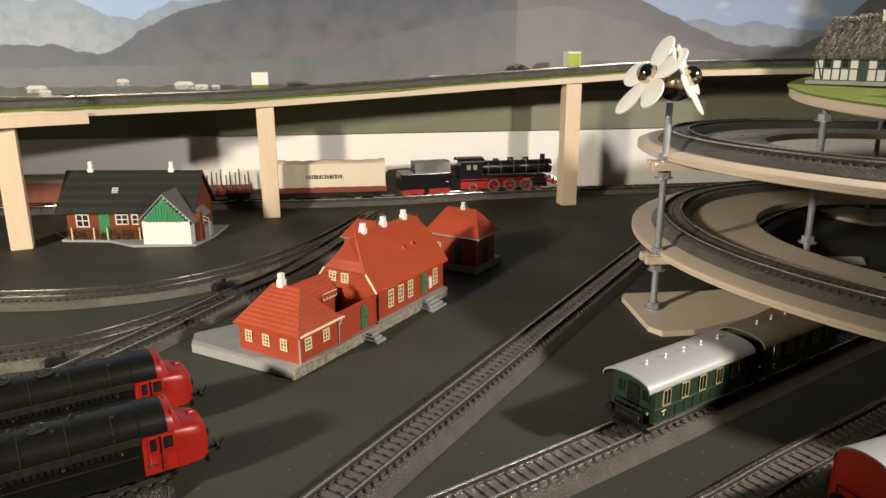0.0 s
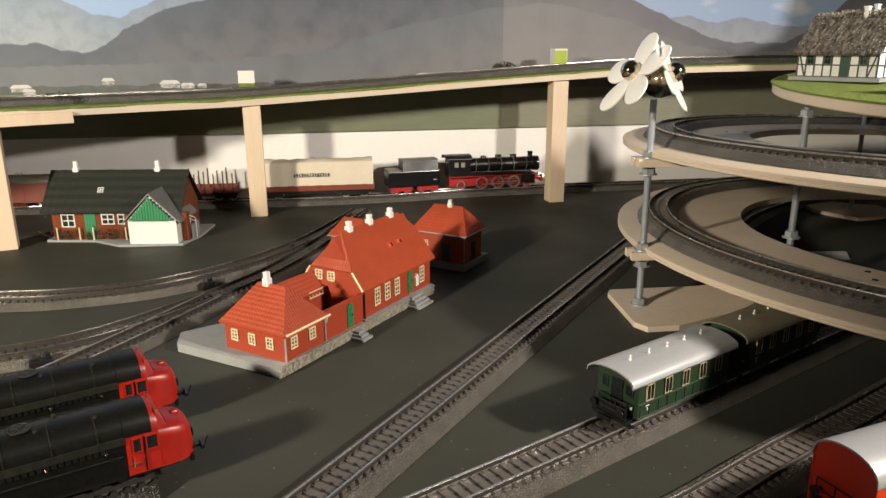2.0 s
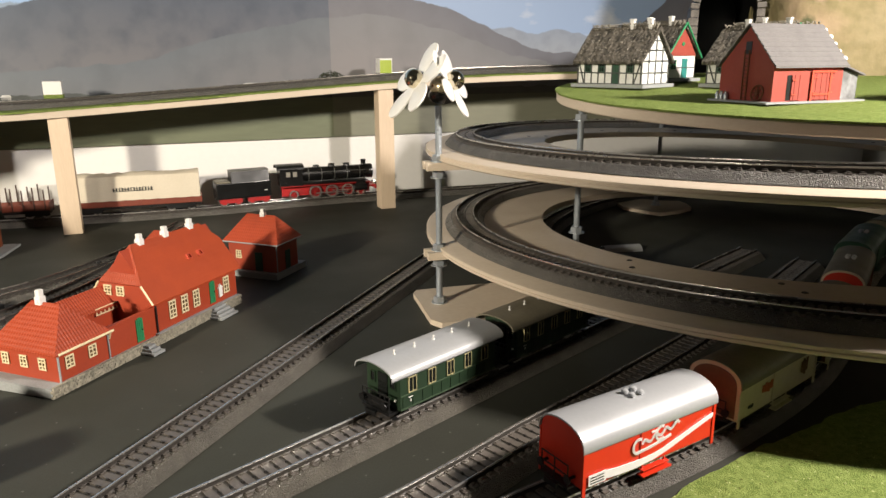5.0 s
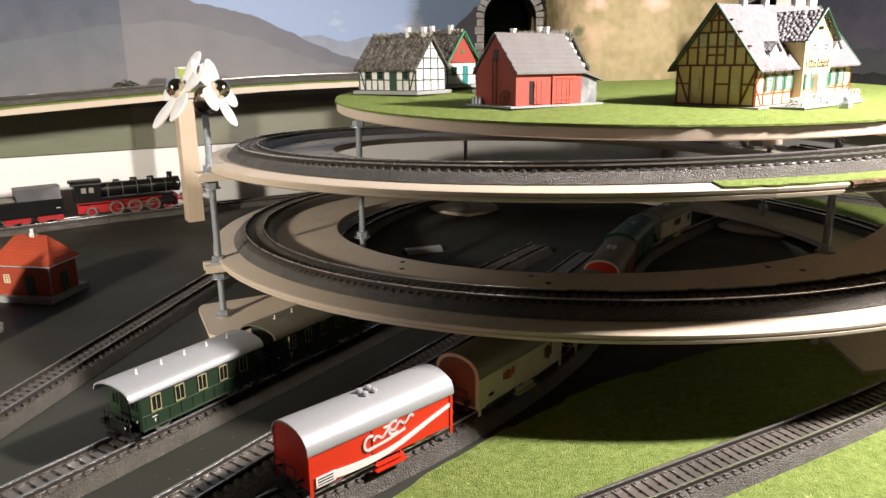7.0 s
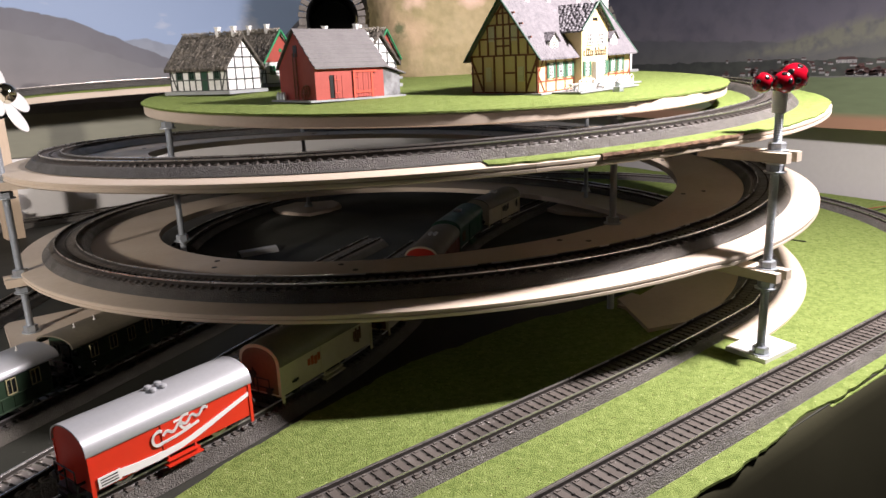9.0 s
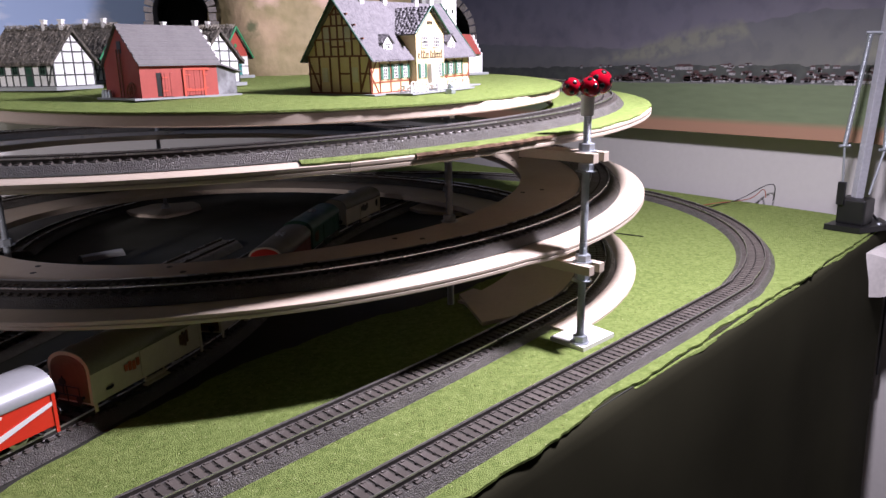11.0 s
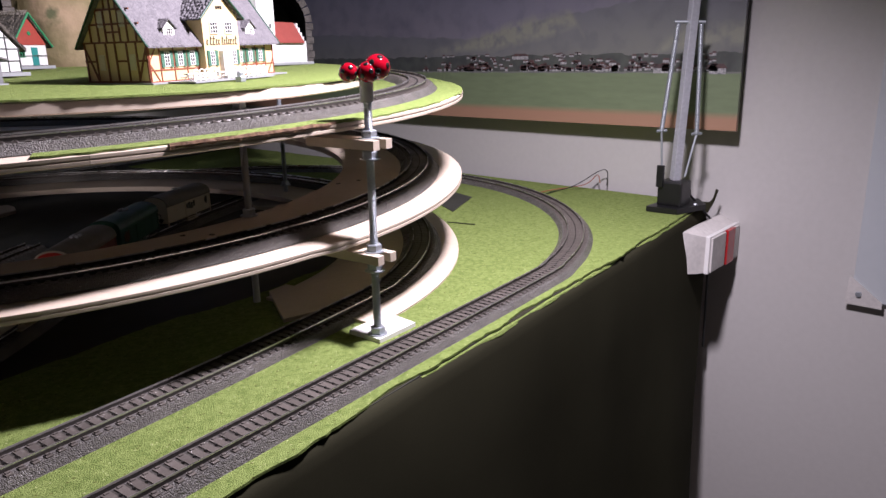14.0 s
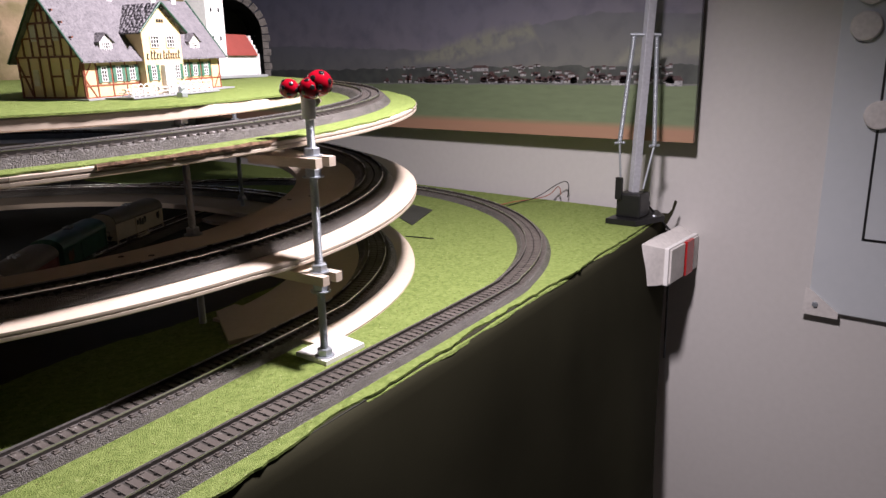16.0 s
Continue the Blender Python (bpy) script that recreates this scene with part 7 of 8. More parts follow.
        part("buffer", Build().tube((-0.001, s * 0.0098, 0.0215), (0.0045, s * 0.0098, 0.0215), 0.0009, n=8).tube((0.0045, s * 0.0098, 0.0215), (0.0053, s * 0.0098, 0.0215), 0.0028, n=14), M["black"], w)
        part("pipe", Build().tube((-0.090, s * 0.0108, 0.0500), (-0.012, s * 0.0108, 0.0495), 0.0005, n=6), M["grey_line"], w)
    return w


M["cab_light"] = surface("pale_window", (0.30, 0.28, 0.24), 0.3, grain=100, coarse=20)
M["lamp_on"] = bpy.data.materials.new("lit_lamp")
M["lamp_on"].use_nodes = True
M["lamp_on"].node_tree.nodes["Principled BSDF"].inputs["Emission Color"].default_value = (1.0, 0.72, 0.40, 1)
M["lamp_on"].node_tree.nodes["Principled BSDF"].inputs["Emission Strength"].default_value = 14.0


def tender(m):
    w = thing("tender", m, "black four-axle tender with red bogies behind the locomotive", "tender")
    part("tank", Build().box(-0.0800, -0.0020, -0.0155, 0.0155, 0.0220, 0.0440, None, 0.0010), M["black_gloss"], w)
    part("coal_bunker", Build().sweep([[(x, -0.0150, 0.0438), (x, -0.0118, 0.0590), (x, 0.0118, 0.0590), (x, 0.0150, 0.0438)] for x in (-0.0580, -0.0040)]), M["black"], w, "sloped black coal bunker")
    part("lid", Build().box(-0.0590, -0.0030, -0.0112, 0.0112, 0.0589, 0.0603, None, 0.0005), M["grey_line"], w)
    part("rear_deck", Build().box(-0.0795, -0.0600, -0.0140, 0.0140, 0.0439, 0.0462, None, 0.0006), M["grey_roof"], w, "dull grey rear deck")
    part("number_plate", Build().box(-0.0120, -0.0070, -0.0159, -0.0154, 0.0300, 0.0308), M["white"], w, "small white bar")
    for bx in (-0.0200, -0.0600):
        fr = Build()
        for s in (-1, 1):
            fr.box(bx - 0.0160, bx + 0.0160, s * 0.0118 - 0.0010, s * 0.0118 + 0.0010, RAIL + 0.0040, RAIL + 0.0095)
            for k in (-0.010, 0.010):
                fr.box(bx + k - 0.0030, bx + k + 0.0030, s * 0.0124 - 0.0012, s * 0.0124 + 0.0012, RAIL + 0.0018, RAIL + 0.0080)
        part("bogie", fr, M["wheel_red"], w, "bright red bogie frame")
        for k in (-0.010, 0.010):
            for y in (-0.0080, 0.0080):
                wheel(w, bx + k, y, 0.0054, "wheel_red")
    part("underframe", Build().box(-0.0800, -0.0020, -0.0110, 0.0110, RAIL + 0.0095, 0.0221), M["black"], w)
    return w


def stretch(ob, k):
    """Lengthens a vehicle by k, with its wheels kept round."""
    for q in ob.children_recursive:
        if q.type != "MESH":
            continue
        xs = [v.co.x for v in q.data.vertices]
        c = (min(xs) + max(xs)) / 2
        keep = q.name.startswith("wheel")
        for v in q.data.vertices:
            v.co.x = c * k + (v.co.x - c) if keep else v.co.x * k
    return ob


stretch(steam_locomotive(place_on(back, FRONT)), 1.24)
tender(place_on(back, FRONT - 0.1640))


def flat_car(m, L, label):
    w = thing("goods_wagon", m, label, "wagon", "goods wagons")
    part("underframe", Build().box(-L / 2, L / 2, -0.0130, 0.0130, RAIL + 0.0070, 0.0215), M["black"], w)
    for bx in (-L * 0.34, L * 0.34):
        fr = Build()
        for s in (-1, 1):
            fr.box(bx - 0.0150, bx + 0.0150, s * 0.0115 - 0.0010, s * 0.0115 + 0.0010, RAIL + 0.0030, RAIL + 0.0075)
        part("bogie", fr, M["black"], w)
        for k in (-0.010, 0.010):
            for y in (-0.0080, 0.0080):
                wheel(w, bx + k, y, 0.0054)
    return w


cw = flat_car(place_on(back, FRONT - 0.3520), 0.136, "long wagon with a cream canvas cover and dark printed letters")
part("floor_frame", Build().box(-0.068, 0.068, -0.0158, 0.0158, 0.0213, 0.0295, None, 0.0004), M["brown"], cw, "red-brown side frame")
rings = []
for i in range(29):
    x = -0.0665 + 0.133 * i / 28
    w1 = 0.0005 * math.sin(i * 1.9) + 0.0003 * math.sin(i * 4.1)
    tz = 0.0655 + 0.0007 * math.sin(i * 0.5) + w1
    e = 0.0158 + w1
    rings.append([(x, -e, 0.0292), (x, -e, 0.0560), (x, -e * 0.93, 0.0625), (x, -e * 0.60, tz - 0.0006), (x, 0, tz), (x, e * 0.60, tz - 0.0006), (x, e * 0.93, 0.0625), (x, e, 0.0560), (x, e, 0.0292)])
part("canvas_cover", Build().sweep(rings), M["canvas"], cw, "cream canvas cover with soft folds", True)
for kind in ("front", "back"):
    fs = face("front", -0.068, -0.0166, 0.0290) if kind == "front" else face("back", 0.068, 0.0166, 0.0290)
    b = Build()
    for i in range(7):
        x = 0.0495 + 0.0056 * i
        b.box(x, x + 0.0009, 0.0130, 0.0182, 0.0, 0.0004, fs).box(x + 0.0028, x + 0.0042, 0.0130, 0.0182, 0.0, 0.0004, fs)
        b.box(x - 0.0004, x + 0.0046, 0.0130, 0.0136, 0.0, 0.00042, fs).box(x + 0.0004, x + 0.0036, 0.0176 if i % 2 else 0.0152, 0.0182 if i % 2 else 0.0158, 0.0, 0.00044, fs)
    part("letter_bars", b, M["timber"], cw, "dark printed bars")

stretch(cw, 1.32)
sw = flat_car(place_on(back, FRONT - 0.5065), 0.101, "red-brown stake wagon with upright stakes")
part("side_board", Build().box(-0.0500, 0.0500, -0.0155, -0.0147, 0.0215, 0.0300).box(-0.0500, 0.0500, 0.0147, 0.0155, 0.0215, 0.0300).box(-0.0505, -0.0497, -0.0147, 0.0147, 0.0215, 0.0320).box(0.0497, 0.0505, -0.0147, 0.0147, 0.0215, 0.0320).box(-0.0497, 0.0497, -0.0147, 0.0147, 0.0214, 0.0222), M["brown"], sw, "low red-brown side boards")
for i in range(8):
    for s in (-1, 1):
        x = -0.0455 + 0.0130 * i
        part("stake", Build().box(x - 0.0008, x + 0.0008, s * 0.0160 - 0.0005, s * 0.0160 + 0.0005, 0.0220, 0.0530 - 0.0035 * ((i * 3) % 2)), M["stake"], sw, "thin dark stake")

bw = box_wagon(place_on(back, FRONT - 0.6300), "red-brown covered wagon with a grey roof on the back track", "brown", "grey_roof", L=0.1000, eave=0.0440, top=0.0530)
spots(bw, [(0.08, 0.017, 0.010, 0.006, "white")], L=0.1000)
bw2 = box_wagon(place_on(back, FRONT - 0.7480), "red-brown covered wagon at the end of the back train", "brown", "grey_roof", L=0.1000, eave=0.0440, top=0.0530)

# ---- the printed landscape behind the layout ----


def landscape(name, hills, meadow_top, meadow, strip=None, span=(-1.0, 1.4), houses=(0.160, 0.172), house_amount=0.8, sky=(0.25, 0.38, 0.62), forest=None, seam=None):
    """A printed mountain view on flat board: layered hills over a meadow, drawn along the board (x) and up it (z)."""
    mat = bpy.data.materials.new(name)
    mat.use_nodes = True
    nt = mat.node_tree
    nodes, links = nt.nodes, nt.links
    sh = nodes["Principled BSDF"]
    sh.inputs["Roughness"].default_value = 0.55
    tc = nodes.new("ShaderNodeTexCoord")
    sep = nodes.new("ShaderNodeSeparateXYZ")
    links.new(tc.outputs["Object"], sep.inputs[0])
    X, Z = sep.outputs["X"], sep.outputs["Z"]

    def link(value, socket):
        if hasattr(value, "is_output"):
            links.new(value, socket)
        else:
            socket.default_value = value

    def calc(op, a, b=0.0, clamp=False):
        n = nodes.new("ShaderNodeMath")
        n.operation, n.use_clamp = op, clamp
        link(a, n.inputs[0])
        link(b, n.inputs[1])
        return n.outputs[0]

    def spread(value, a, b):
        n = nodes.new("ShaderNodeMapRange")
        link(value, n.inputs["Value"])
        n.inputs["From Min"].default_value, n.inputs["From Max"].default_value = a, b
        return n.outputs[0]

    def fog(scale, detail=5, stretch=(1, 1, 1)):
        mp, n = nodes.new("ShaderNodeMapping"), nodes.new("ShaderNodeTexNoise")
        mp.inputs["Scale"].default_value = stretch
        links.new(tc.outputs["Object"], mp.inputs["Vector"])
        links.new(mp.outputs[0], n.inputs["Vector"])
        n.inputs["Scale"].default_value, n.inputs["Detail"].default_value = scale, detail
        return n.outputs["Fac"]

    def blend(fac, a, b):
        n = nodes.new("ShaderNodeMix")
        n.data_type = "RGBA"
        link(fac, n.inputs["Factor"])
        for value, socket in ((a, n.inputs["A"]), (b, n.inputs["B"])):
            if isinstance(value, tuple):
                socket.default_value = (*value, 1)
            else:
                links.new(value, socket)
        return n.outputs["Result"]

    def outline(points):
        ramp = nodes.new("ShaderNodeValToRGB")
        ramp.color_ramp.interpolation = "LINEAR"
        el = ramp.color_ramp.elements
        while len(el) < len(points):
            el.new(0.5)
        for e, (x, z) in zip(el, points):
            e.position = (x - span[0]) / (span[1] - span[0])
            v = z / 0.5
            e.color = (v, v, v, 1)
        links.new(spread(X, *span), ramp.inputs["Fac"])
        return calc("MULTIPLY", ramp.outputs["Color"], 0.5)

    rough = calc("MULTIPLY", calc("SUBTRACT", fog(45, 6), 0.5), 0.012)
    cloud = spread(fog(9, 6, (1, 1, 2.2)), 0.60, 0.82)
    colour = blend(cloud, sky, (0.80, 0.80, 0.80))
    for points, top, bottom, depth, fine in hills:
        h = calc("ADD", outline(points), rough)
        mask = spread(calc("SUBTRACT", h, Z), 0.0, 0.002)
        shade = blend(spread(calc("SUBTRACT", h, Z), 0.0, depth), top, bottom)
        shade = blend(calc("MULTIPLY", spread(fog(fine, 7), 0.45, 0.72), 0.55), shade, tuple(0.72 * c for c in top))
        colour = blend(mask, colour, shade)
    if forest:
        lower, upper, tone = forest
        patch = calc("MULTIPLY", spread(calc("SUBTRACT", calc("ADD", outline(upper), rough), Z), 0.0, 0.014), spread(calc("SUBTRACT", Z, calc("ADD", outline(lower), rough)), 0.0, 0.010))
        colour = blend(calc("MULTIPLY", patch, calc("MULTIPLY", spread(fog(70, 7), 0.70, 0.46), 0.92)), colour, tone)
    # meadow
    edge = calc("ADD", meadow_top, calc("MULTIPLY", rough, 0.4))
    colour = blend(spread(calc("SUBTRACT", edge, Z), 0.0, 0.0015), colour, blend(fog(30, 6, (1, 1, 5)), meadow, tuple(0.65 * c for c in meadow)))
    # village
    vo = nodes.new("ShaderNodeTexVoronoi")
    vo.inputs["Scale"].default_value = 75
    mp = nodes.new("ShaderNodeMapping")
    mp.inputs["Scale"].default_value = (1, 1, 1.9)
    links.new(tc.outputs["Object"], mp.inputs["Vector"])
    links.new(mp.outputs[0], vo.inputs["Vector"])
    cs = nodes.new("ShaderNodeSeparateColor")
    links.new(vo.outputs["Color"], cs.inputs[0])
    band = calc("MULTIPLY", calc("GREATER_THAN", Z, houses[0]), calc("LESS_THAN", Z, calc("ADD", houses[1], rough)))
    trees = blend(spread(fog(60, 5), 0.4, 0.6), (0.05, 0.06, 0.05), (0.025, 0.03, 0.028))
    colour = blend(calc("MULTIPLY", band, 0.75), colour, trees)
    near = calc("LESS_THAN", vo.outputs["Distance"], 0.33)
    some = calc("GREATER_THAN", cs.outputs[0], house_amount)
    colour = blend(calc("MULTIPLY", calc("MULTIPLY", near, some), band), colour, blend(calc("GREATER_THAN", cs.outputs[1], 0.65), (0.62, 0.60, 0.57), (0.26, 0.06, 0.045)))
    if strip:
        colour = blend(spread(Z, strip[0] + 0.006, strip[0] - 0.004), colour, strip[1])
    if seam:
        colour = blend(calc("MULTIPLY", calc("GREATER_THAN", X, seam), 0.18), colour, (0.42, 0.36, 0.34))
    links.new(colour, sh.inputs["Base Color"])
    return mat


BACK_HILLS = [
    ([(-1.0, 0.30), (-0.62, 0.295), (-0.55, 0.285), (-0.50, 0.292), (-0.46, 0.268), (-0.42, 0.262), (-0.37, 0.285), (-0.30, 0.292), (0.30, 0.30), (0.38, 0.262), (0.43, 0.268), (0.47, 0.255), (0.52, 0.266), (0.60, 0.250), (1.4, 0.26)], (0.19, 0.25, 0.35), (0.29, 0.33, 0.39), 0.06, 60),
    ([(-1.0, 0.232), (-0.62, 0.228), (-0.53, 0.228), (-0.475, 0.214), (-0.45, 0.222), (-0.42, 0.243), (-0.36, 0.273), (-0.30, 0.287), (-0.20, 0.315), (0.20, 0.32), (0.33, 0.292), (0.40, 0.262), (0.45, 0.240), (0.50, 0.226), (0.60, 0.224), (0.66, 0.25), (0.74, 0.32), (1.4, 0.36)], (0.064, 0.082, 0.122), (0.132, 0.131, 0.150), 0.10, 30),
    ([(-1.0, 0.200), (-0.6, 0.196), (-0.3, 0.203), (-0.14, 0.215), (-0.03, 0.250), (0.10, 0.275), (0.20, 0.285), (0.33, 0.258), (0.42, 0.225), (0.52, 0.205), (0.66, 0.22), (1.4, 0.24)], (0.116, 0.133, 0.160), (0.156, 0.155, 0.170), 0.07, 22),
]
EAST_HILLS = [
    ([(-1.4, 0.40), (-0.9, 0.38), (-0.55, 0.31), (-0.30, 0.36), (0.2, 0.42)], (0.130, 0.130, 0.185), (0.200, 0.186, 0.215), 0.15, 35),
    ([(-1.4, 0.25), (-0.9, 0.23), (-0.6, 0.215), (-0.45, 0.24), (-0.3, 0.26), (-0.17, 0.25), (0.2, 0.24)], (0.140, 0.143, 0.160), (0.165, 0.168, 0.155), 0.06, 40),
]
M["photo_back"] = landscape("printed_mountains", BACK_HILLS, 0.161, (0.17, 0.19, 0.12), houses=(0.158, 0.170), house_amount=2.0, seam=0.128)
M["photo_east"] = landscape("printed_village", EAST_HILLS, 0.162, (0.185, 0.235, 0.130), strip=(0.106, (0.33, 0.19, 0.12)), span=(-1.4, 0.2), houses=(0.163, 0.187), house_amount=2.0, forest=([(-1.4, 0.180), (-0.72, 0.188), (-0.55, 0.192), (-0.47, 0.205), (-0.40, 0.222), (-0.36, 0.17), (-0.33, 0.17), (-0.24, 0.19), (0.2, 0.20)], [(-1.4, 0.18), (-0.72, 0.191), (-0.60, 0.220), (-0.50, 0.246), (-0.41, 0.254), (-0.36, 0.168), (-0.33, 0.168), (-0.24, 0.225), (0.2, 0.25)], (0.22, 0.225, 0.18)))
c9 = math.cos(radians(9))
ob = part("photo_backdrop", Build().box(-1.3, (CORNER - 0.01) / c9, -0.0060, -0.0005, 0.097, 1.0), M["photo_back"])
ob.matrix_world = turned(0, wall_y(0), 0, 9)
back_print = ob
tagged(ob, "printed mountain landscape on board along the back wall", "backdrop", kind="structure")
ob = part("photo_backdrop", Build().box(-wall_y(CORNER) + 0.01, -0.160, -0.0060, -0.0005, 0.088, 1.0), M["photo_east"])
ob.matrix_world = turned(CORNER - 0.022, -0.0029, 0.0131, -90) @ Matrix.Diagonal((0.979, 1, 0.979, 1))
tagged(ob, "printed valley village landscape on board on the side wall", "backdrop", kind="structure")


def printed_houses(board, specs, roof_tone, label):
    """Tiny houses of the print, laid on the board as flat patches: along, up, width, height."""
    walls, roofs = Build(), Build()
    for i, (x, z, w, h) in enumerate(specs):
        walls.box(x - w / 2, x + w / 2, -0.0063, -0.0058, z, z + h * 0.62)
        roofs.add([(x - w * 0.58, -0.0064, z + h * 0.55), (x + w * 0.58, -0.0064, z + h * 0.55), (x + w * 0.36, -0.0064, z + h), (x - w * 0.36, -0.0064, z + h), (x - w * 0.58, -0.0058, z + h * 0.55), (x + w * 0.58, -0.0058, z + h * 0.55), (x + w * 0.36, -0.0058, z + h), (x - w * 0.36, -0.0058, z + h)], [(0, 3, 2, 1), (4, 5, 6, 7), (0, 1, 5, 4), (1, 2, 6, 5), (2, 3, 7, 6), (3, 0, 4, 7)])
    tagged(part("printed_house", walls, M["print_white"], board), label, kind="stuff")
    tagged(part("printed_roof", roofs, M[roof_tone], board), "printed roofs of the tiny houses", kind="stuff")


M["print_white"] = surface("printed_white", (0.46, 0.45, 0.45), 0.55, dark=(0.15, 0.15, 0.16), grain=520, coarse=160, amount=1.3)
M["print_red"] = surface("printed_red", (0.12, 0.060, 0.055), 0.55, dark=(0.045, 0.038, 0.04), grain=420, coarse=90, amount=1.0)
M["print_pale"] = surface("printed_pale_roof", (0.60, 0.60, 0.60), 0.55, dark=(0.40, 0.39, 0.39), grain=420, coarse=120)
rnd = random.Random(31)
specs = []
for i in range(190):
    x = rnd.choice((-0.64, -0.58, -0.53, -0.48, -0.43, -0.38, -0.31, -0.26, -0.21)) + rnd.gauss(0, 0.035)
    if not -0.70 < x < -0.18:
        continue
    up = rnd.random() ** 2.2
    specs.append((x, 0.1632 + 0.024 * up, rnd.uniform(0.005, 0.014) * (1 - 0.45 * up), rnd.uniform(0.0042, 0.0085) * (1 - 0.35 * up)))
specs += [(-0.575, 0.164, 0.024, 0.011), (-0.265, 0.161, 0.026, 0.012), (-0.19, 0.160, 0.022, 0.013), (-0.50, 0.181, 0.030, 0.009), (-0.36, 0.163, 0.014, 0.009)]
printed_houses(ob, specs, "print_red", "printed village of tiny white houses")
printed_houses(back_print, [(-0.560, 0.1620, 0.026, 0.010), (-0.550, 0.1580, 0.016, 0.008), (-0.445, 0.171, 0.016, 0.009), (-0.362, 0.165, 0.026, 0.011), (-0.338, 0.164, 0.018, 0.008), (-0.318, 0.164, 0.012, 0.007), (0.012, 0.177, 0.036, 0.005), (0.10, 0.179, 0.02, 0.004)], "print_pale", "printed pale farmhouses in the meadow")

# ---- painted rock with tunnel mouths behind the village ----
RIDGE = [(0.618, 0.792), (0.631, 0.744), (0.664, 0.713), (0.728, 0.694), (0.80, 0.698), (0.865, 0.712), (0.915, 0.722)]


def rock_face():
    top = [Vector((*p, 0)) for p in RIDGE]
    cols = stations(spline([(x, y, 0) for x, y in RIDGE], 0.008))
    b = Build()
    k = 24
    vs, fs = [], []
    for i, (p, d, n) in enumerate(cols):
        for j in range(k + 1):
            w = j / k
            z = village_z(p.y) - 0.004 + 0.22 * w
            bulge = 0.016 * noise.noise((p.x * 9, p.y * 9, z * 9)) + 0.007 * noise.noise((p.x * 26, p.y * 26, z * 26)) + 0.002 * noise.noise((p.x * 80, p.y * 80, z * 80))
            q = p + n * (0.045 * w * w + bulge)
            vs.append((q.x, q.y, z))
    m = len(cols)
    for i in range(m - 1):
        for j in range(k):
            a = i * (k + 1) + j
            fs.append((a, a + k + 1, a + k + 2, a + 1))
    n0 = len(vs)
    vs += [(x + 0.004, y + 0.012, z) for x, y, z in vs]
    fs += [tuple(n0 + q for q in reversed(f)) for f in fs]
    b.add(vs, fs)
    ob = part("rock_face", b, M["rock"], smooth=True)
    return tagged(ob, "olive and brown painted paper rock behind the village", "rock")


rock_face()


def tunnel_mouth(x, y, z, deg, width, height, label):
    t = thing("tunnel_portal", turned(x, y, z, deg), label, "tunnel portal", "tunnel portals")
    r = width / 2
    n = 15
    for i in range(n):
        a = math.pi * (i + 0.5) / n
        m = Matrix.Translation((-r * math.cos(a), 0, height - r + r * math.sin(a))) @ pose(0, 0, 0, 0, math.degrees(a) - 90, 0)
        part("arch_stone", Build().box(-math.pi * r / n * 0.47, math.pi * r / n * 0.47, -0.004, 0.004, 0.0, 0.010, m, 0.0008), M["stone"], t)
    k = max(2, int((height - r) / 0.009))
    for s in (-1, 1):
        for i in range(k):
            z0 = (height - r) * i / k
            w = 0.009 if i % 2 else 0.0115
            part("arch_stone", Build().box(min(s * r, s * (r + w)), max(s * r, s * (r + w)), -0.004, 0.004, z0 + 0.0003, z0 + (height - r) / k - 0.0003, None, 0.0006), M["stone"], t)
    rings = []
    for q in (0.0, 0.08, 0.16):
        rings.append([(-r, q, 0.0), (-r, q, height - r)] + [(-r * math.cos(math.pi * i / 12), q, height - r + r * math.sin(math.pi * i / 12)) for i in range(1, 12)] + [(r, q, height - r), (r, q, 0.0)])
    b = Build().sweep(rings, ends=False)
    b.add(rings[-1], [tuple(range(len(rings[-1])))])
    part("tunnel_lining", b, M["black"], t, "black tunnel lining")
    return t


M["stone"] = surface("grey_stone", (0.15, 0.135, 0.12), 0.8, dark=(0.06, 0.055, 0.05), grain=500, coarse=120, amount=1.0, bump=0.7, depth=0.0012)
tunnel_mouth(0.955, 0.745, 0.1790, -30, 0.100, 0.120, "grey stone tunnel portal over the upper track")
tunnel_mouth(0.579, 0.782, village_z(0.78), -24, 0.064, 0.108, "grey stone tunnel portal at the end of the painted rock")

# ---- small white church behind the inn ----
church = thing("church", turned(0.809, 0.524, village_z(0.53, 0.82) - 0.0004, 14) @ Matrix.Diagonal((1.16, 1.16, 1.16, 1)), "white stepped-gable church with a red roof and tall tower", "building")
part("plinth", Build().box(-0.038, 0.040, -0.006, 0.032, 0.0002, 0.0030, None, 0.0008), M["plinth"], church, "grey stone plinth")
part("tower", Build().box(-0.034, -0.010, 0.001, 0.025, 0.0028, 0.0900), M["plaster"], church, "tall white tower")
part("tower_roof", roof_build(-0.036, -0.008, -0.001, 0.027, 0.0900, 0.1080, thick=0.001), M["church_roof"], church)
shell(church, -0.0098, 0.034, 0.003, 0.023, 0.0028, 0.0230, "plaster", peak=0.0400)
part("roof", roof_build(-0.0095, 0.0335, 0.000, 0.026, 0.0222, 0.0415, thick=0.001), M["church_roof"], church, "dark red nave roof")
b = Build()
for i in range(5):
    b.box(0.0336, 0.0362, 0.000 + 0.0024 * i, 0.026 - 0.0024 * i, 0.0028 if i == 0 else 0.0230 + 0.0044 * (i - 1), 0.0230 + 0.0044 * i)
part("stepped_gable", b, M["plaster"], church, "white stepped gable")
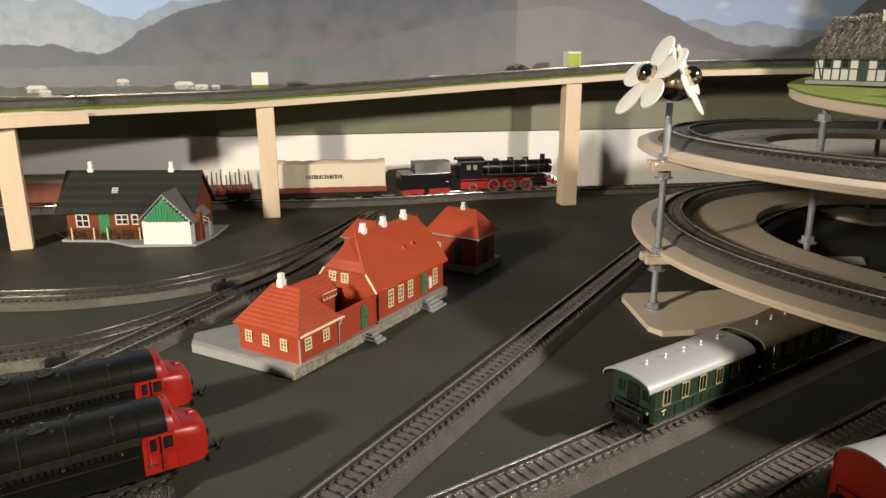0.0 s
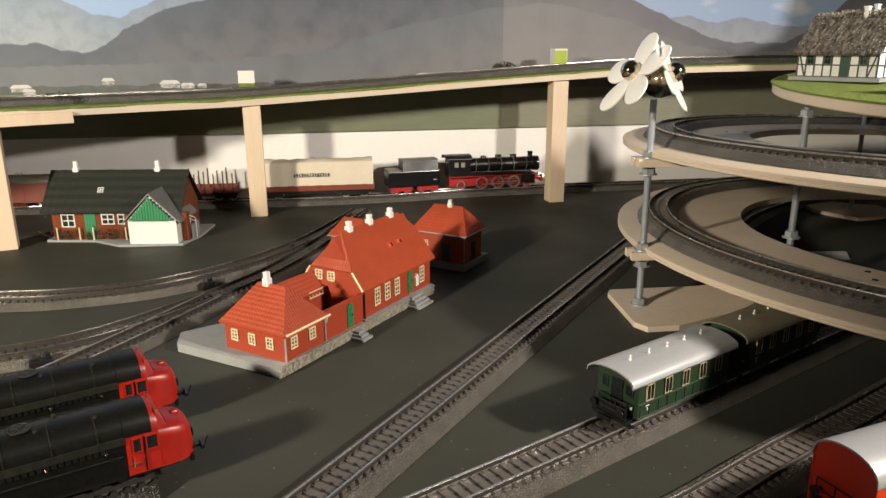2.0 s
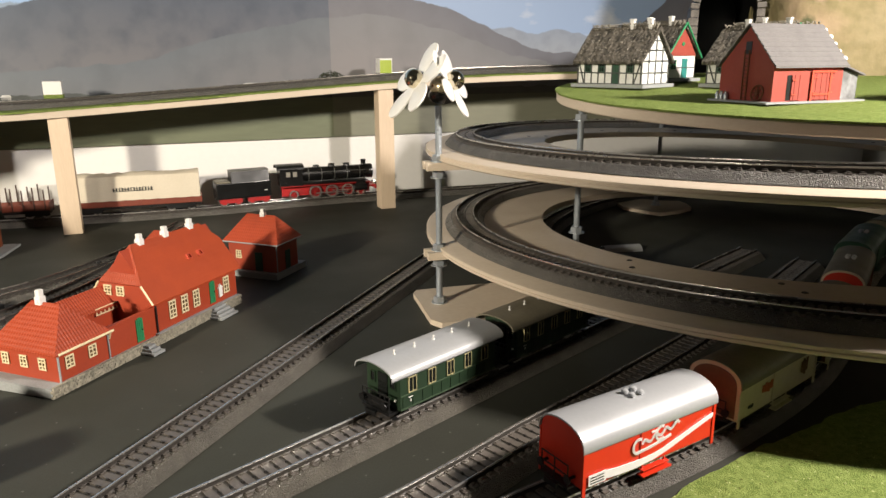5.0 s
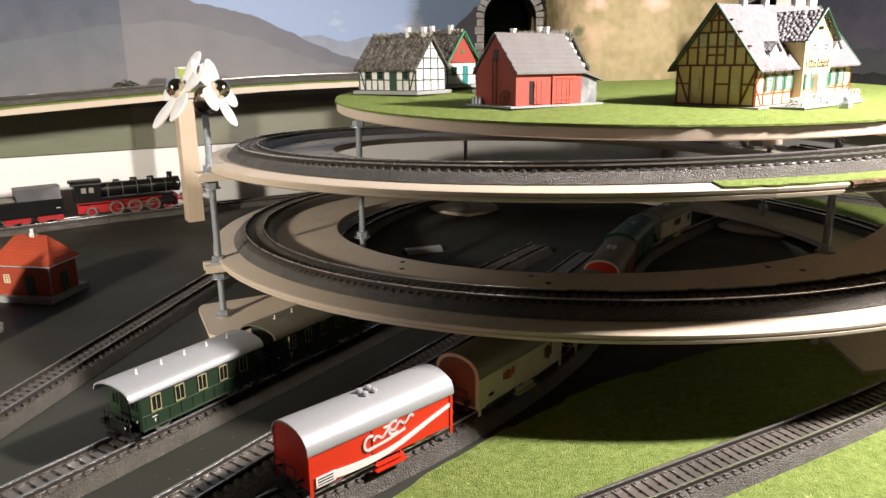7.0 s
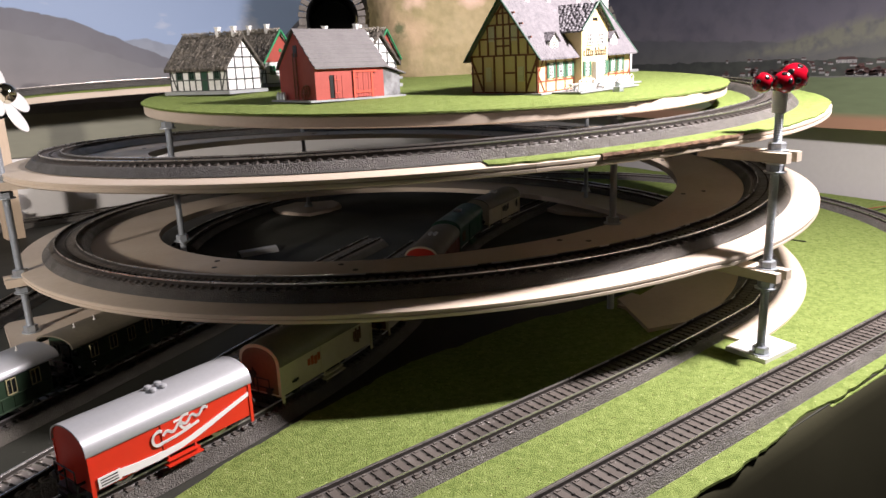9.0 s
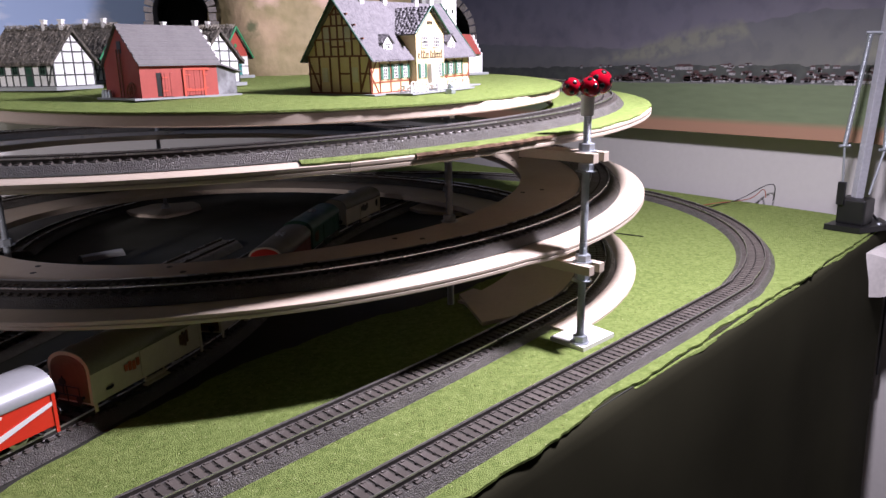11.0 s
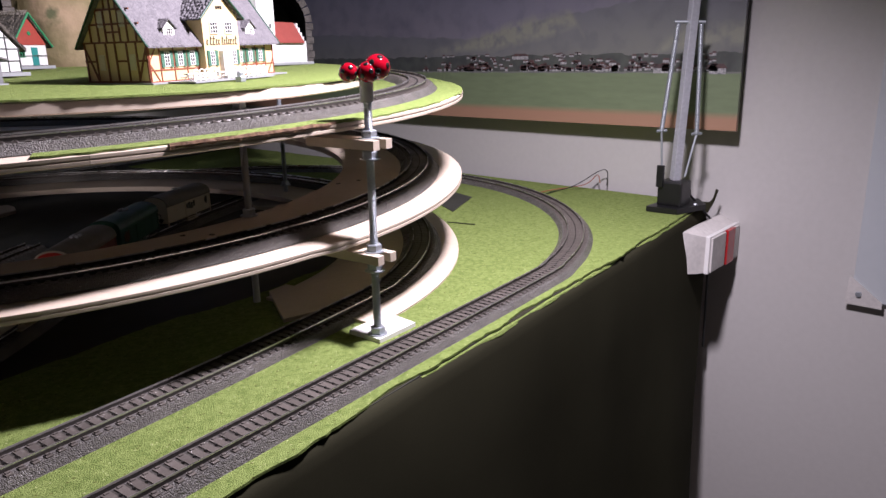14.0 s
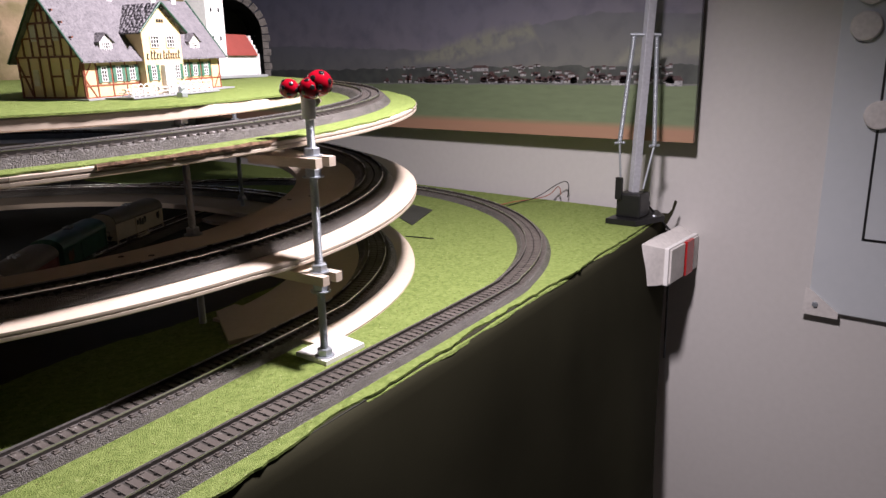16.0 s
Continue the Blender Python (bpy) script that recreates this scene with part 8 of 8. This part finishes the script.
for z in (0.035, 0.060, 0.075):
    for x in (-0.027, -0.017):
        part("tower_slit", Build().box(x - 0.0008, x + 0.0008, 0.0004, 0.0012, z, z + 0.0035), M["glass"], church)

# ---- decorations on the rods ----
M["brass_ball"] = surface("brass_gloss", (0.62, 0.52, 0.34), 0.14, metal=0.85, grain=100, coarse=30)
flower = thing("flower_ornament", turned(ROD_1[0] + 0.0032, ROD_1[1] - 0.0015, 0.1795), "white plastic flower ornament with chrome balls on the rod's top", "ornament")
part("cup", Build().lathe([(0.0032, 0.0), (0.0085, 0.0018), (0.0118, 0.0060), (0.0122, 0.0095), (0.0001, 0.0095)], 28), M["black_gloss"], flower, "glossy black cup", True)
part("core_ball", Build().ball((0, 0, 0.0135), 0.0108, n=28), M["brass_ball"], flower, "shiny brass-coloured ball", True)


def blossom(normal, centre, toward, size=1.0):
    """Five petals round a ball; one petal points toward."""
    nrm = Vector(normal).normalized()
    ax = (Vector(toward) - nrm * nrm.dot(Vector(toward))).normalized()
    ay = nrm.cross(ax)
    m = Matrix(((ax.x, ay.x, nrm.x, centre[0]), (ax.y, ay.y, nrm.y, centre[1]), (ax.z, ay.z, nrm.z, centre[2]), (0, 0, 0, 1))) @ Matrix.Diagonal((size, size, size, 1))
    for i in range(5):
        t = m @ pose(0, 0, 0, 0, 0, 72 * i)
        b = Build()
        n = 22
        ring = []
        for k in range(n):
            a = 2 * math.pi * k / n
            x = 0.0215 + 0.0162 * math.cos(a)
            y = 0.0128 * math.sin(a) * (0.88 + 0.12 * math.cos(a))
            ring.append((x, y))
        rows_ = []
        for sc, z in ((0.90, -0.0011), (1.0, -0.0006), (1.0, 0.0006), (0.90, 0.0011)):
            rows_.append([t @ Vector((0.0215 + (x - 0.0215) * sc, y * sc, z + 0.0012 * ((x - 0.006) / 0.030) ** 2)) for x, y in ring])
        b.sweep(rows_)
        part("petal", b, M["white"], flower, "white petal", True)
    part("hub", Build().lathe([(0.0001, -0.0012), (0.0085, -0.0012), (0.0090, 0.0), (0.0085, 0.0012), (0.0001, 0.0012)], 20, m), M["white"], flower, "", True)
    part("eye_ball", Build().ball(m @ Vector((0, 0, 0.0045)), 0.0080, n=24), M["chrome"], flower, "chrome ball", True)


blossom((-0.81, -0.21, 0.57), (-0.0200, 0.0006, 0.0184), (-0.495, 0.23, -0.83))
blossom((0.80, -0.40, 0.42), (0.0062, -0.0050, 0.0180), (0.486, -0.227, -0.84), 0.84)

bug = thing("ladybird_ornament", turned(ROD_2[0] + 0.0005, ROD_2[1] + 0.001, 0.1710), "three glossy red spotted balls on a white tube", "ornament")
part("tube", Build().lathe([(0.0030, 0.0), (0.0044, 0.0), (0.0047, 0.0140), (0.0034, 0.0146), (0.0001, 0.0146)], 20), M["white"], bug, "white plastic tube", True)
for cx, cy, cz, r in ((0.0004, -0.0018, 0.0190, 0.0073), (-0.0086, 0.0074, 0.0193, 0.0064), (0.0070, -0.0040, 0.0222, 0.0087)):
    ball = part("ball", Build().ball((cx, cy, cz), r, n=28), M["ladybird"], bug, "glossy red ball", True)
    rnd = random.Random(int(r * 1e5))
    for i in range(13):
        z = -0.8 + 1.6 * i / 12
        a = i * 2.4 + cx * 100
        nrm = Vector((math.cos(a) * math.sqrt(1 - z * z), math.sin(a) * math.sqrt(1 - z * z), z))
        m = Matrix.Translation(Vector((cx, cy, cz)) + nrm * (r * 0.985)) @ nrm.to_track_quat("Z", "Y").to_matrix().to_4x4()
        part("spot", Build().lathe([(0.0001, 0.0005), (r * 0.16, 0.0004), (r * 0.235, 0.0), (0.0001, -0.0006)], 14, m), M["black_gloss"], ball, "black spot")

# ---- lamp arm, alarm case, board and small things at the wall ----
lamp = thing("desk_lamp", turned(1.165, 0.205, 0.002), "silver spring-balanced desk lamp arm in a black table clamp", "desk lamp")
part("clamp_plate", Build().prism([(-0.032, 0.022), (-0.030, -0.018), (0.022, -0.034), (0.052, -0.012), (0.040, 0.020)], 0.0002, 0.007), M["black"], lamp, "black clamp plate")
part("socket", Build().box(-0.016, 0.015, -0.016, 0.016, 0.0068, 0.038, None, 0.0025).tube((0.018, -0.004, 0.020), (0.026, -0.006, 0.020), 0.007, n=16), M["black"], lamp, "black plastic socket")
part("lug", Build().box(-0.019, -0.014, 0.008, 0.017, 0.030, 0.058, None, 0.001), M["black"], lamp)
tip = Vector((0.006, -0.018, 0.50))
base = Vector((0.0, 0.0, 0.038))
d = (tip - base)
m = Matrix.Translation(base) @ d.to_track_quat("Z", "Y").to_matrix().to_4x4() @ pose(0, 0, 0, 0, 0, 35)
part("bar", Build().box(-0.0050, 0.0050, -0.0050, 0.0050, 0, d.length, m, 0.0008), M["aluminium"], lamp, "square silver bar")
for s, (lo, hi) in enumerate((((-0.007, 0.019, 0.100), (-0.007, 0.006, 0.229)), ((0.009, -0.020, 0.097), (0.009, -0.016, 0.228)))):
    lo, hi = Vector(lo), Vector(hi)
    n = 78
    pts = []
    dv = (hi - lo).normalized()
    ax, ay = dv.orthogonal().normalized(), dv.cross(dv.orthogonal().normalized())
    cu = bpy.data.curves.new("spring", "CURVE")
    cu.dimensions, cu.bevel_depth, cu.bevel_resolution = "3D", 0.0009, 1
    sp = cu.splines.new("POLY")
    sp.points.add(n * 8)
    for i in range(n * 8 + 1):
        p = lo + (hi - lo) * (i / (n * 8)) + ax * 0.0022 * math.cos(2 * math.pi * i / 8) + ay * 0.0022 * math.sin(2 * math.pi * i / 8)
        sp.points[i].co = (*p, 1)
    cu.materials.append(M["zinc"])
    ob = new("spring", cu)
    ob.parent = lamp
    foot = Vector((-0.004, 0.016 - 0.030 * s, 0.044))
    part("link", Build().tube(lo, foot, 0.0014, n=8).tube(lo + Vector((-0.006, 0.004, 0)), lo + Vector((0.006, -0.004, 0)), 0.0018, n=8), M["zinc"], lamp, "thin steel link")
part("spring_pin", Build().tube((-0.009, 0.010, 0.231), (0.011, -0.020, 0.230), 0.0020, n=10), M["zinc"], lamp, "steel cross pin")
part("cable", Build().tube((0.026, -0.006, 0.020), (0.055, -0.030, -0.02), 0.0016, n=8).tube((0.055, -0.030, -0.02), (0.052, -0.034, -0.20), 0.0016, n=8), M["black"], lamp, "black cable")
part("screw", Build().lathe([(0.0001, 0.007), (0.0028, 0.007), (0.0022, 0.0084), (0.0001, 0.0084)], 10, Matrix.Translation((0.012, -0.024, 0))), M["zinc"], lamp)

tip = Build().sweep([[(x, 0.206, 0.0035), (x, 0.179, 0.0050), (x, 0.1740, 0.0120), (x, 0.1715, 0.0235), (x, 0.1690, 0.0215), (x, 0.1735, 0.0060), (x, 0.181, -0.0100), (x, 0.206, -0.0100)] for x in (1.2185, 1.2225)])
tagged(part("cloth_corner", tip, M["cloth"]), "black cloth corner drawn up to a point beside the lamp clamp", "cloth")

alarm = thing("alarm_siren", turned(1.139, 0.147, -0.072), "cream wall siren case with a red lens band", "siren")
part("case", Build().sweep([[(x0, y, z0), (x0, y, z1), (0.1105, y, z1), (0.1105, y, z0)] for x0, y, z0, z1 in ((0.0122, 0.0066, 0.001, 0.047), (0.0060, 0.0120, 0.0, 0.049), (-0.0150, 0.0260, 0.002, 0.056), (-0.0165, 0.0300, 0.004, 0.055))]), M["alarm"], alarm, "cream plastic case tapering to the lid", True)
part("lid", Build().box(0.0110, 0.1105, 0.0012, 0.0068, -0.0004, 0.0484, None, 0.0012), M["white"], alarm, "cream plastic lid")
part("lid_panel", Build().box(0.0150, 0.060, -0.0012, 0.0016, 0.002, 0.046, None, 0.0008), M["alarm"], alarm)
part("lens", Build().box(0.0625, 0.088, -0.0030, 0.0016, 0.001, 0.047, None, 0.0008), M["red_lens"], alarm, "red lens band")
part("end_panel", Build().box(0.0895, 0.1085, -0.0012, 0.0016, 0.002, 0.046, None, 0.0008), M["alarm"], alarm)

board = thing("metal_board", turned(1.2495, 0.0045, -0.099, -90), "grey enamelled metal board with round magnets on the wall", "board")
part("sheet", Build().box(0.0, 1.0, -0.006, -0.0004, 0.0, 0.95, None, 0.001), M["board"], board, "grey enamelled sheet")
part("black_line", Build().box(0.0480, 0.0505, -0.0068, -0.0058, 0.094, 0.95).box(0.0505, 1.0, -0.0068, -0.0058, 0.094, 0.0965).box(0.0505, 1.0, -0.0068, -0.0058, 0.236, 0.2385), M["black"], board, "thin black printed line")
part("corner_plate", Build().add([(-0.006, -0.0064, -0.006), (0.034, -0.0064, -0.006), (0.034, -0.0064, 0.001), (-0.004, -0.0064, 0.030), (-0.006, -0.0088, -0.006), (0.034, -0.0088, -0.006), (0.034, -0.0088, 0.001), (-0.004, -0.0088, 0.030)], [(0, 1, 2, 3), (7, 6, 5, 4), (0, 4, 5, 1), (1, 5, 6, 2), (2, 6, 7, 3), (3, 7, 4, 0)]), M["alarm"], board, "grey corner plate")
part("screw", Build().lathe([(0.0001, 0.0), (0.0038, 0.0), (0.0030, 0.0018), (0.0001, 0.0020)], 14, Matrix.Translation((0.008, -0.0088, 0.008)) @ pose(0, 0, 0, 90, 0, 0)), M["zinc"], board)
for x, z in ((0.026, 0.334), (0.028, 0.372), (0.050, 0.238)):
    mg = thing("round_magnet", turned(1.2431, 0.0045 - x, -0.099 + z, -90), "pale grey round magnet on the metal board", "magnet", "magnets")
    part("disc", Build().lathe([(0.0001, 0.0), (0.0158, 0.0), (0.0158, 0.0055), (0.0146, 0.0066), (0.0001, 0.0072)], 36, pose(0, 0, 0, 90, 0, 0)), M["alarm"], mg, "", True)


def wire(points, mat, label):
    cu = bpy.data.curves.new("wire", "CURVE")
    cu.dimensions, cu.bevel_depth, cu.bevel_resolution = "3D", 0.0007, 2
    sp = cu.splines.new("NURBS")
    sp.points.add(len(points) - 1)
    for q, p in zip(sp.points, points):
        q.co = (*p, 1)
    sp.use_endpoint_u, sp.order_u = True, 3
    cu.materials.append(M[mat])
    return tagged(new("loose_wire", cu), label, "wire", "loose wires")


wire([(1.150, 0.405, 0.003), (1.18, 0.40, 0.004), (1.205, 0.38, 0.006), (1.225, 0.362, 0.010), (1.233, 0.350, 0.03), (1.232, 0.348, 0.012)], "wire", "thin red-brown loose wire on the grass by the wall")
wire([(1.155, 0.392, 0.003), (1.185, 0.392, 0.003), (1.21, 0.375, 0.008), (1.230, 0.345, 0.034), (1.236, 0.335, 0.030), (1.238, 0.34, 0.008)], "black", "thin black loose wire on the grass by the wall")
stick = part("stick", Build().tube((0.935, 0.392, 0.0025), (0.943, 0.355, 0.003), 0.0007, n=6), M["black"])
tagged(stick, "thin black stick lying on the grass mat", "stick")
pt = part("dark_offcut", Build().prism([(0.985, 0.425), (1.01, 0.470), (1.09, 0.515), (1.075, 0.465)], 0.0019, 0.0027), M["felt"])
tagged(pt, "dark mat offcut lying on the grass", "offcut")
sl = part("tin_strip", Build().sweep([[(0.415 + q, 0.715 + 0.02 * w, 0.0006 + 0.006 * math.sin(math.pi * w)) for w in (0, 0.25, 0.5, 0.75, 1)] + [(0.415 + q, 0.715 + 0.02 * w, 0.0002 + 0.005 * math.sin(math.pi * w)) for w in (1, 0.75, 0.5, 0.25, 0)] for q in (0, 0.045)]), M["silver"])
tagged(sl, "small curved tin strip on the black mat", "offcut")


def bush(x, y, z, r, h, seed, label):
    rnd = random.Random(seed)
    o = thing("bush", turned(x, y, z), label, "bush", "model bushes")
    s = Build()
    lv = Build()
    for i in range(7):
        a = rnd.uniform(0, 6.28)
        s.tube((0, 0, 0.0002), (math.cos(a) * r * 0.6, math.sin(a) * r * 0.4, h * rnd.uniform(0.5, 0.9)), 0.0006, 0.0003, n=5)
    for i in range(420):
        a, q = rnd.uniform(0, 6.28), math.sqrt(rnd.random())
        zz = rnd.random() ** 0.8 * h * (1 - 0.5 * q * q) + 0.0004
        m = Matrix.Translation((math.cos(a) * r * q, math.sin(a) * r * q * 0.55, zz)) @ pose(0, 0, 0, rnd.uniform(0, 180), rnd.uniform(0, 180), rnd.uniform(0, 360))
        lv.add([(0, -0.0009, 0), (0.0016, 0, 0.0002), (0, 0.0009, 0), (-0.0009, 0, 0.0002)], [(0, 1, 2, 3)], m)
    part("stems", s, M["bush"], o)
    part("foliage", lv, M["leaf"], o, "dark green small leaves")


M["leaf"] = surface("dark_leaf", (0.035, 0.045, 0.02), 0.9, dark=(0.012, 0.016, 0.01), grain=900, coarse=200)
bush(0.125, 1.075, 0.186, 0.018, 0.013, 1, "low dark bush on the viaduct edge")
bush(-0.425, 0.870, 0.1565, 0.028, 0.014, 2, "low dark bush on the viaduct edge")


# ---- small things by the barn ----
BM = barn.matrix_world.copy()


def on_barn(x, y, turn=0.0):
    return Matrix.Translation((0, 0, 0.0016)) @ BM @ turned(x, y, 0, turn)


wheel_thing = thing("cart_wheel", on_barn(-0.0030, 0.0120) @ pose(0, 0, 0, 0, 12, 0), "small brown cart wheel leaning against the red barn", "cart wheel")
ring = [(0.0055 * math.cos(2 * math.pi * i / 20), 0.0055 * math.sin(2 * math.pi * i / 20) + 0.0060) for i in range(20)]
b = Build()
for (ya, za), (yb, zb) in zip(ring, ring[1:] + ring[:1]):
    b.tube((0, ya, za), (0, yb, zb), 0.0006, n=6)
part("rim", b, M["timber_brown"], wheel_thing)
for i in range(8):
    a = 2 * math.pi * i / 8
    part("spoke", Build().tube((0, 0, 0.0060), (0, 0.0053 * math.cos(a), 0.0060 + 0.0053 * math.sin(a)), 0.0004, n=5), M["timber_brown"], wheel_thing)
part("hub", Build().tube((-0.0010, 0, 0.0060), (0.0010, 0, 0.0060), 0.0012, n=8), M["timber_brown"], wheel_thing)
for x, y in ((-0.0045, 0.0440), (-0.0048, 0.0480), (-0.0042, 0.0400)):
    can = thing("milk_can", on_barn(x, y), "tiny grey milk can standing by the red barn", "milk can", "milk cans")
    part("body", Build().lathe([(0.0001, 0.0), (0.0016, 0.0), (0.0016, 0.0038), (0.0009, 0.0050), (0.0009, 0.0056), (0.0012, 0.0060), (0.0001, 0.0062)], 14), M["zinc"], can, "", True)
